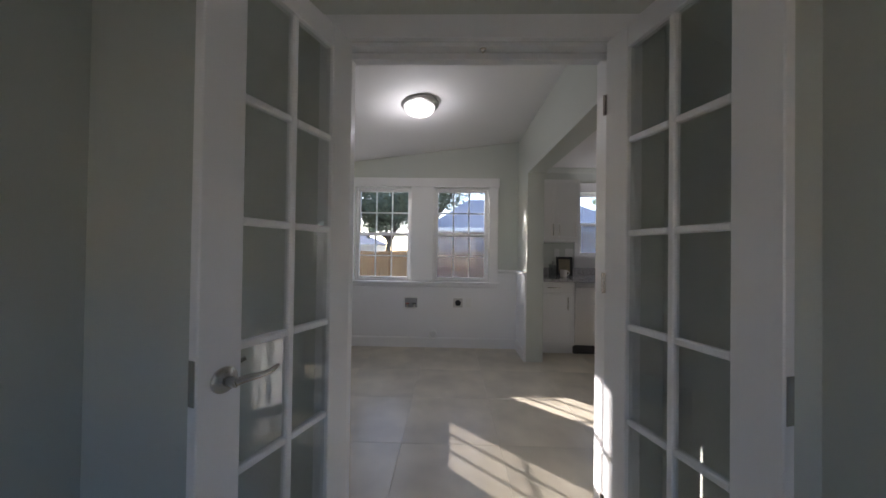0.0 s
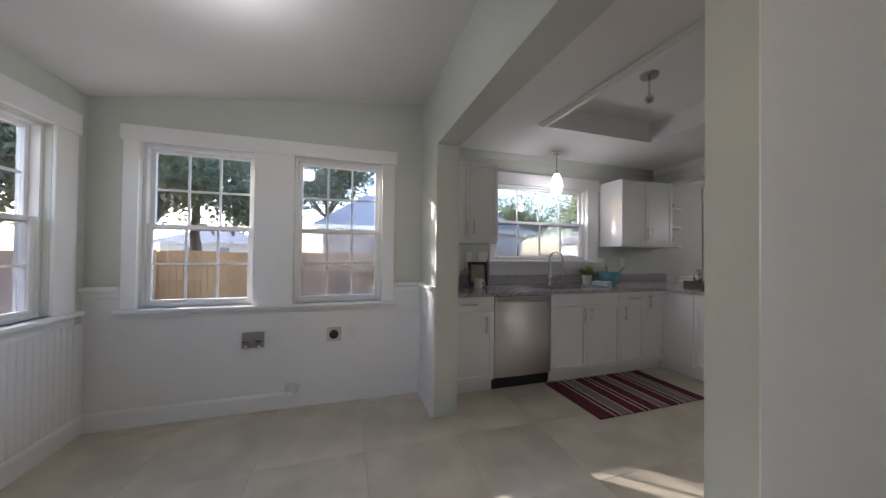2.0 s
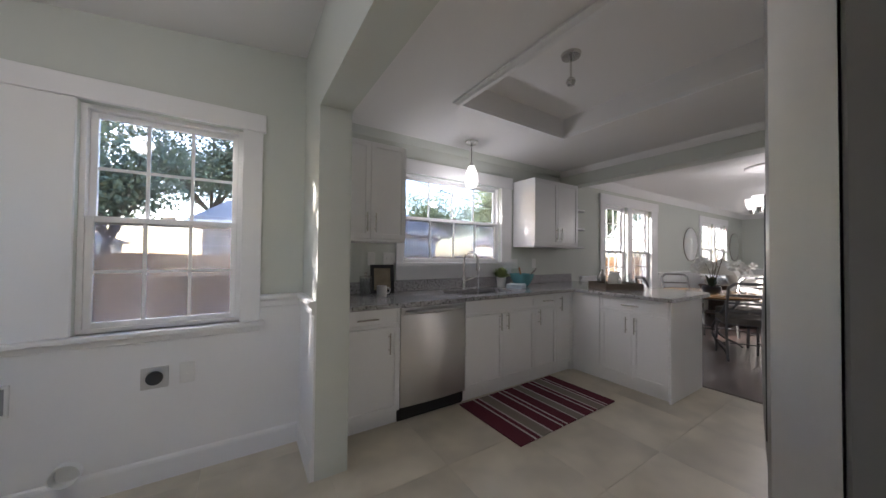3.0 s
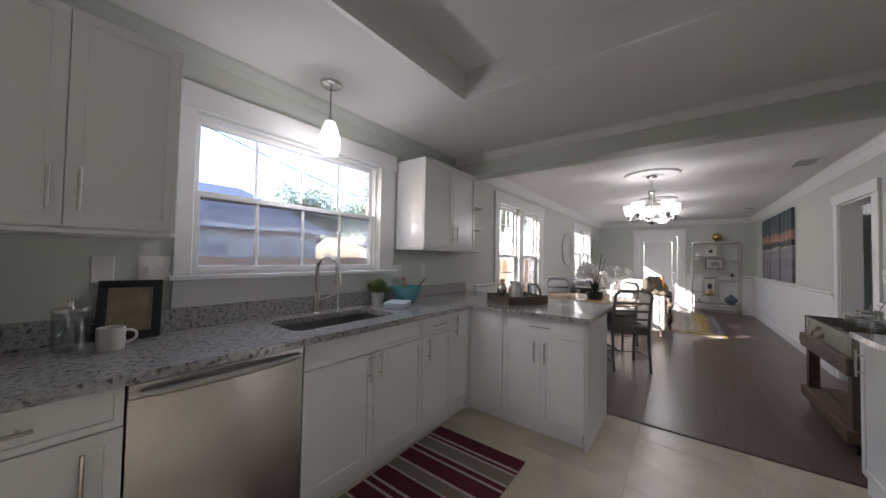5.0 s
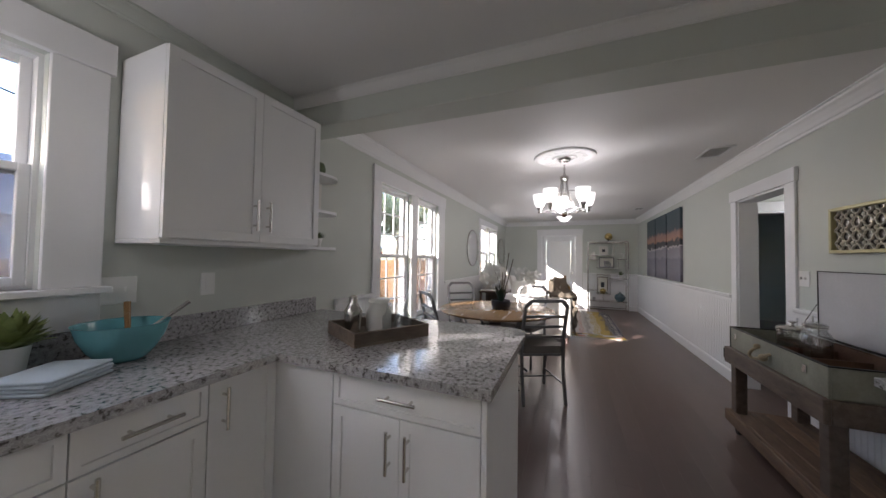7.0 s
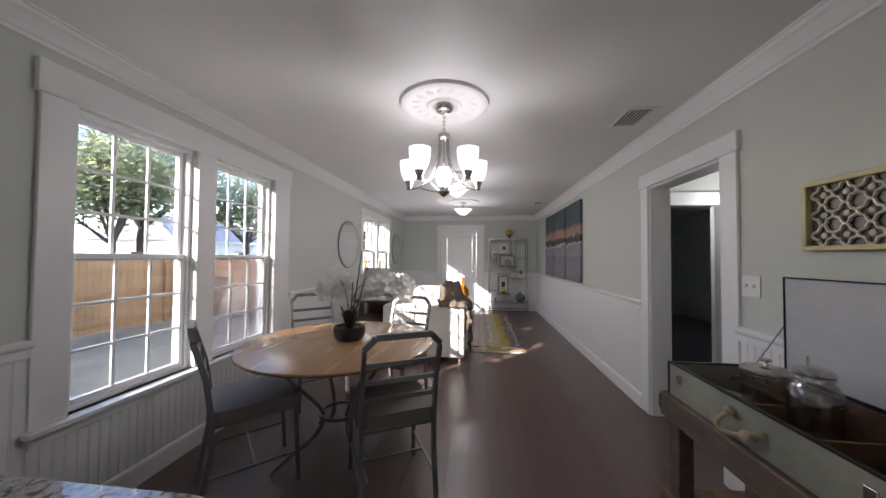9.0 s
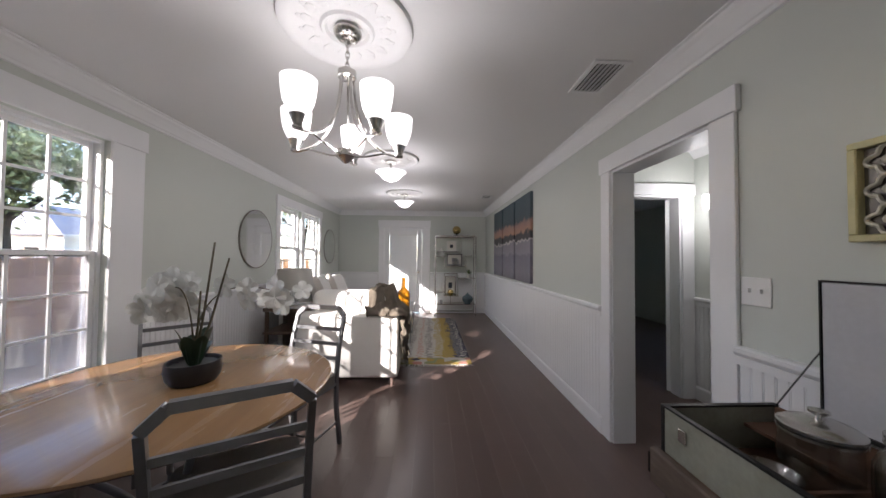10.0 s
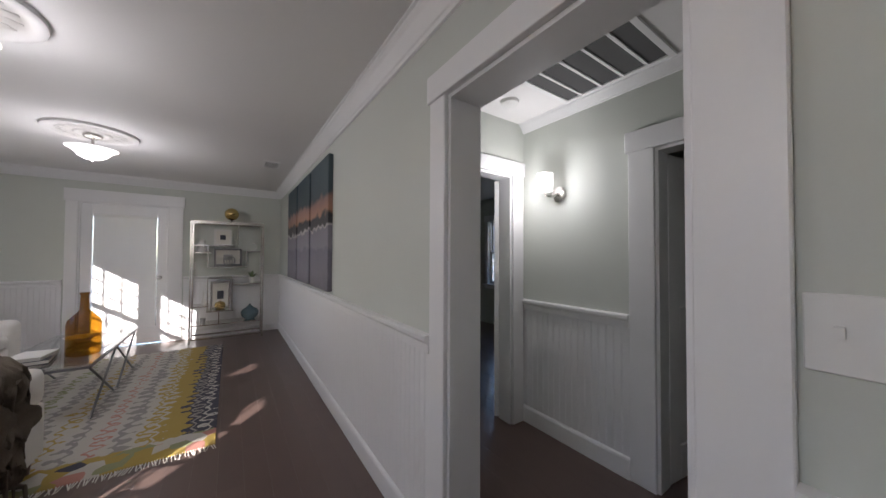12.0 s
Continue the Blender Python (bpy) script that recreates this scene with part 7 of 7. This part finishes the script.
_nt.links.new(_nt.nodes["Color Ramp"].outputs[0], _hs.inputs["Color"])
_nt.links.new(_hs.outputs[0], _nt.nodes["Principled BSDF"].inputs["Base Color"])
_n1 = [n for n in _nt.nodes if n.type == "TEX_NOISE"][0]
_n1.inputs["Detail"].default_value = 2.5
_r.elements[0].position, _r.elements[1].position = 0.25, 0.75
_nt.links.new(_n1.outputs["Fac"], _nt.nodes["Color Ramp"].inputs[0])
_bs = _nt.nodes["Principled BSDF"]
_bs.inputs["Roughness"].default_value = 0.3
for _l in list(_bs.inputs["Roughness"].links) + list(_bs.inputs["Normal"].links):
    _nt.links.remove(_l)
L = 0.61
tile_me = mesh_of("tile", B(0, L - 0.0012, 0, L - 0.0012, -0.012, 0.0, bevel=0.001), TILE)
cut = {}
fx, fy0_ = -1.19, -1.6
for i in range(10):
    for j in range(10):
        x, y = fx + i * L, fy0_ + j * L
        w_, d_ = min(L, 4.555 - x), min(L, NY - y)
        if w_ <= 0.02 or d_ <= 0.02:
            continue
        key = (round(w_, 3), round(d_, 3))
        if key == (L, L):
            me = tile_me
        else:
            if key not in cut:
                cut[key] = mesh_of("tile", B(0, w_ - 0.0012, 0, d_ - 0.0012, -0.012, 0.0, bevel=0.001), TILE)
            me = cut[key]
        o_ = new("tile", me)
        o_.location = (x, y, 0)
        o_.parent = floor_tile_base
solid("floor_threshold", B(4.548, 4.575, SY, 2.904, 0.0005, 0.006, bevel=0.002), OLDWOOD, "thin dark wooden threshold strip", "trim", "structure")
pr = random.Random(12)
WID = 0.128
planks = {}
row = 0
y = SY
rest = bmesh.new()
while y < NY - 0.01:
    d_ = min(WID, NY - y)
    x = 4.578
    first = pr.choice((0.4, 0.8, 1.2, 1.6))
    while x < EX - 0.01:
        ln = min(first or pr.choice((1.2, 1.6, 2.0)), EX - x)
        first = None
        key = (round(ln, 2), round(d_, 3))
        if key not in planks:
            planks[key] = mesh_of("plank", B(0, ln - 0.0003, 0, d_ - 0.0003, -0.014, 0.0, bevel=0.0003), DARKWOOD)
        o_ = new("plank", planks[key])
        o_.location = (x, y, 0)
        o_.parent = floor_wood_base
        x += ln
    y += WID
y = -2.4
while y < SY - 0.17:
    box(rest, 5.62, 12.22, y, min(y + WID, SY) - 0.0015, -0.013, -0.0002)
    y += WID
box(rest, 6.29, 7.10, y, SY, -0.013, -0.0002)
part("plank_field", rest, DARKWOOD, floor_wood_base, "dark hardwood planks of the side rooms")["kind"] = "stuff"


# ---------------- outdoors ----------------
LAWN = mat("worn_lawn", (0.23, 0.19, 0.125), 0.95, var=0.45, scale=0.8, fine=14, bump=0.6, dist=0.02)
solid("ground", B(-150, 150, -150, 150, -0.75, -0.62), LAWN, "worn lawn with bare sandy patches", "ground", "structure")
CEDAR = wood("cedar_boards", (0.32, 0.165, 0.065), (0.53, 0.30, 0.13), 0.75, (10, 10, 1.2), 0.14, 0.2)


def fence(name, p, q, label):
    """Board fence with posts and rails from p to q."""
    p, q = Vector((*p, 0)), Vector((*q, 0))
    d = (q - p).normalized()
    n, L_ = Vector((-d.y, d.x, 0)), (q - p).length
    root = thing(name, label, "fence")
    bm = B(0, 0.138, -0.01, 0.01, -0.58, 1.2, bevel=0.003)
    me = mesh_of("board", bm, CEDAR)
    ang = math.atan2(d.y, d.x)
    k = 0
    while k * 0.142 < L_:
        o_ = new("board", me)
        o_.matrix_world = Matrix.Translation(p + d * (k * 0.142) + Z * (0.02 * math.sin(k * 0.37))) @ Matrix.Rotation(ang, 4, "Z")
        o_.parent = root
        k += 1
    pm = mesh_of("post", B(-0.045, 0.045, -0.11, -0.02, -0.62, 1.25, bevel=0.004), CEDAR)
    rm = mesh_of("rail", B(0, 2.4, -0.05, -0.012, -0.045, 0.045, bevel=0.003), CEDAR)
    k = 0
    while k * 2.4 < L_:
        o_ = new("post", pm)
        o_.matrix_world = Matrix.Translation(p + d * (k * 2.4)) @ Matrix.Rotation(ang, 4, "Z")
        o_.parent = root
        for z in (-0.35, 0.35, 0.95):
            if (k + 1) * 2.4 <= L_ + 0.1:
                o_ = new("rail", rm)
                o_.matrix_world = Matrix.Translation(p + d * (k * 2.4) + Z * z) @ Matrix.Rotation(ang, 4, "Z")
                o_.parent = root
        k += 1
    return root


fence("fence", (-14.0, 11.6), (13.2, 11.6), "orange cedar board fence behind the back yard")
fence("fence", (13.2, 11.6), (15.6, 4.8), "sunlit orange cedar board fence beside the yard")
fence("fence", (-9.0, 2.0), (-9.0, 11.6), "orange cedar board fence beside the laundry")
gt = thing("garden_gate", "cedar garden gate with diagonal brace", "gate", m=pose(-3.3, 11.45, 0))
for i in range(9):
    part("board", B(i * 0.14, i * 0.14 + 0.137, 0.04, 0.06, -0.56, 1.16, bevel=0.003), CEDAR, gt)
for z in (-0.35, 0.85):
    part("rail", B(0, 1.26, 0.0, 0.038, z, z + 0.09), CEDAR, gt)
bm = bmesh.new()
prism(bm, [(0.02, -0.26), (0.12, -0.26), (1.24, 0.85), (1.14, 0.85)], "y", 0.0, 0.037)
part("brace", bm, CEDAR, gt)

SIDING = mat("pale_lilac_siding", (0.60, 0.585, 0.61), 0.8, var=0.06)
SHING = mat("grey_shingles", (0.30, 0.29, 0.31), 0.9, var=0.2, scale=6)
DGLASS = mat("dark_window_glass", (0.30, 0.31, 0.36), 0.1, var=0.1)


def house(x0, x1, y0, y1, eave, ridge, wallm, label, wins):
    root = thing("house", label, "house")
    part("wall", B(x0, x1, y0, y1, -0.62, eave), wallm, root)
    bm = bmesh.new()
    o = 0.5
    A = [bm.verts.new(v) for v in ((x0 - o, y0 - o, eave - 0.1), (x1 + o, y0 - o, eave - 0.1), (x1 + o, y1 + o, eave - 0.1), (x0 - o, y1 + o, eave - 0.1))]
    m_ = (y0 + y1) / 2
    R = [bm.verts.new((x0 + 2, m_, ridge)), bm.verts.new((x1 - 2, m_, ridge))]
    for f_ in ((A[0], A[1], R[1], R[0]), (A[2], A[3], R[0], R[1]), (A[1], A[2], R[1]), (A[3], A[0], R[0]), (A[3], A[2], A[1], A[0])):
        bm.faces.new(f_)
    part("roof", bm, SHING, root)
    part("fascia", B(x0 - o, x1 + o, y0 - o - 0.03, y0 - o, eave - 0.24, eave - 0.06), WHITE, root)
    for k in range(int((eave + 0.6) / 0.2)):
        part("siding_course", B(x0, x1, y0 - 0.012, y0 - 0.001, -0.6 + k * 0.2, -0.6 + k * 0.2 + 0.19), wallm, root)
    for wx, wz, ww, wh in wins:
        w_ = part("window", B(wx, wx + ww, y0 - 0.05, y0 - 0.013, wz, wz + wh), WHITE, root, "white window frame")
        part("pane", B(wx + 0.07, wx + ww - 0.07, y0 - 0.056, y0 - 0.051, wz + 0.07, wz + wh / 2 - 0.03), DGLASS, w_)
        part("pane", B(wx + 0.07, wx + ww - 0.07, y0 - 0.056, y0 - 0.051, wz + wh / 2 + 0.03, wz + wh - 0.07), DGLASS, w_)


house(-0.5, 9.8, 16.5, 24, 2.5, 4.6, SIDING, "pale lilac single-storey neighbour house", [(1.5, 0.5, 1.0, 1.3), (5.2, 0.5, 1.0, 1.3), (8.0, 0.5, 1.0, 1.3)])
house(-12, -6.5, 28, 33, 1.9, 3.0, WHITE, "small white shed beyond the fence", [(-10.5, 0.6, 0.8, 0.9), (-8.5, 0.6, 0.8, 0.9)])
house(26, 38, 26, 34, 2.6, 4.8, WHITE, "white house across the street", [(28, 0.4, 1.2, 1.4), (32, 0.4, 1.2, 1.4), (35, 0.4, 1.2, 1.4)])
# added reflector: cream walls bounce sun and screen blue sky from the south windows
house(-9, 20, -18, -10, 3.4, 5.4, mat("cream_bounce_siding", (0.74, 0.66, 0.52), 0.8, var=0.05), "unseen cream house added to bounce warm light into the south windows", [])
ASPH = mat("asphalt", (0.06, 0.06, 0.062), 0.9, var=0.2, scale=5)
solid("road", B(19.5, 25.5, -60, 60, -0.618, -0.605), ASPH, "grey asphalt street past the fence", "road", "structure")

BARK = mat("tree_bark", (0.09, 0.075, 0.06), 0.95, var=0.4, scale=9, fine=40, bump=0.9, dist=0.02)
# yellow-green is brightened to hold sunlit haze in the leaf colour
CROWNM = [mat("oak_leaves", (0.17, 0.19, 0.10), 0.6, var=0.45, scale=3), mat("yellow_green_leaves", (0.32, 0.34, 0.15), 0.6, var=0.4, scale=3), mat("dark_leaves", (0.10, 0.12, 0.065), 0.6, var=0.45, scale=3)]


def tree(x, y, h, r, seed, leaf, count, bare=False, label="broad oak tree with open leafy crown"):
    root = thing("tree", label, "tree")
    rr = random.Random(seed)
    bm = bmesh.new()
    base = Vector((x, y, -0.65))
    th = h * 0.42
    tube(bm, [base + Vector((0.05 * math.sin(2.2 * k + seed), 0.05 * math.cos(1.7 * k), th * k / 6)) for k in range(7)], 0.028 * h, 10, 0.017 * h)
    part("trunk", bm, BARK, root, "", True)
    tips = []
    top = base + Z * th
    for k in range(9):
        a, e = k * 2.39 + rr.uniform(-0.3, 0.3), rr.uniform(0.35, 1.25)
        ln = r * rr.uniform(0.75, 1.15)
        d = Vector((math.cos(a) * math.cos(e), math.sin(a) * math.cos(e), math.sin(e)))
        end = top + d * ln + Z * 0.15 * h
        bm = bmesh.new()
        pts = curve(top - Z * rr.uniform(0, 0.3), top + d * ln * 0.3 + Z * 0.1, top + d * ln * 0.7 + Z * 0.05 * h, end, 8)
        tube(bm, pts, 0.011 * h, 7, 0.003 * h)
        for s in range(4):
            b0 = pts[3 + s]
            b1 = b0 + Vector((rr.uniform(-1, 1), rr.uniform(-1, 1), rr.uniform(-0.1, 0.8))) * r * 0.42
            tube(bm, [b0, (b0 + b1) / 2 + Vector((rr.uniform(-0.1, 0.1), rr.uniform(-0.1, 0.1), 0.08)), b1], 0.0045 * h, 5, 0.001 * h)
            tips.append(b1)
        part("limb", bm, BARK, root, "", True)
        tips += [end, pts[6], pts[5]]
    verts, faces = [], []
    for k in range(count):
        c = rr.choice(tips) + Vector((rr.gauss(0, 1), rr.gauss(0, 1), rr.gauss(0, 0.7))) * r * 0.16
        s = rr.uniform(0.05, 0.12) * (0.5 + r / 4)
        u = Vector((rr.uniform(-1, 1), rr.uniform(-1, 1), rr.uniform(-1, 1))).normalized()
        v = u.orthogonal().normalized()
        i = len(verts)
        verts += [c + u * s, c + v * s * 0.45 + u * 0.1 * s, c - u * s, c - v * s * 0.45]
        faces.append((i, i + 1, i + 2, i + 3))
    me = bpy.data.meshes.new("crown")
    me.from_pydata(verts, [], faces)
    me.materials.append(leaf)
    o_ = new("crown", me)
    o_.parent = root
    o_["kind"] = "stuff"
    return root


# first oak is set and sized so its crown shades the kitchen window
tree(-4.4, 10.6, 8.8, 1.9, 1, CROWNM[0], 9000)
tree(-6.5, 15.5, 6.5, 3.4, 11, CROWNM[0], 12000)
tree(-10.5, 14.5, 6.5, 3.2, 12, CROWNM[2], 10000)
tree(-2.6, 15.0, 5.6, 2.2, 13, CROWNM[2], 7000)
tree(-6.2, 18.5, 9.5, 4.0, 2, CROWNM[0], 12000)
tree(-1.0, 27.0, 11.0, 4.5, 3, CROWNM[2], 11000)
tree(5.5, 30.0, 7.2, 3.0, 4, CROWNM[1], 9000)
tree(14.8, 16.6, 6.2, 3.0, 5, CROWNM[1], 9000, label="yellow-green tree with low leafy crown")
tree(11.8, 20.5, 6.0, 2.8, 15, CROWNM[1], 9000, label="yellow-green tree with low leafy crown")
tree(20.5, 15.5, 6.5, 3.0, 16, CROWNM[1], 9000, label="yellow-green tree beyond the fence")
tree(17.0, 18.0, 8.0, 3.6, 6, CROWNM[1], 11000, label="yellow-green tree beyond the fence")
tree(24.0, 10.0, 8.0, 3.6, 7, CROWNM[1], 10000, label="yellow-green tree across the street")
tree(-12.0, 5.0, 8.0, 2.8, 8, CROWNM[0], 8000)
tree(29.0, 18.0, 9.0, 4.2, 9, CROWNM[0], 9000)
tree(-14.5, 19.0, 9.0, 3.2, 10, CROWNM[2], 8000)

for k, (p0, p1) in enumerate((((-4.0, 9.0, 5.9), (14.0, 9.0, 0.2 + 1.9)), ((-4.0, 9.6, 6.9), (14.0, 9.6, 3.4)))):
    bm = bmesh.new()
    a, b = Vector(p0), Vector(p1)
    tube(bm, [a.lerp(b, t / 20) - Z * 0.9 * math.sin(math.pi * t / 20) for t in range(21)], 0.012 if k == 0 else 0.006, 6)
    solid("overhead_cable", bm, BLACKP, "sagging black overhead service cable", "cable", smooth=True)

stp = thing("stop_sign", "red octagonal street sign on a steel post", "traffic sign", m=pose(24.8, 17.4, 0, 0, 0, -38))
part("post", B(-0.03, 0.03, 0.01, 0.05, -0.62, 2.2), STEEL, stp)
bm = bmesh.new()
prism(bm, [(0.42 * math.cos(radians(22.5 + 45 * k)), 1.75 + 0.42 * math.sin(radians(22.5 + 45 * k))) for k in range(8)], "y", -0.005, 0.005)
part("face", bm, mat("sign_red", (0.42, 0.03, 0.04), 0.4), stp)
tcu = bpy.data.curves.new("lettering", "FONT")
tcu.body, tcu.size, tcu.align_x, tcu.align_y, tcu.extrude = "STOP", 0.30, "CENTER", "CENTER", 0.002
tcu.materials.append(WHITE)
txo = new("lettering", tcu)
txo.parent = stp
txo.matrix_local = pose(0, -0.009, 1.75, 90, 0, 0)
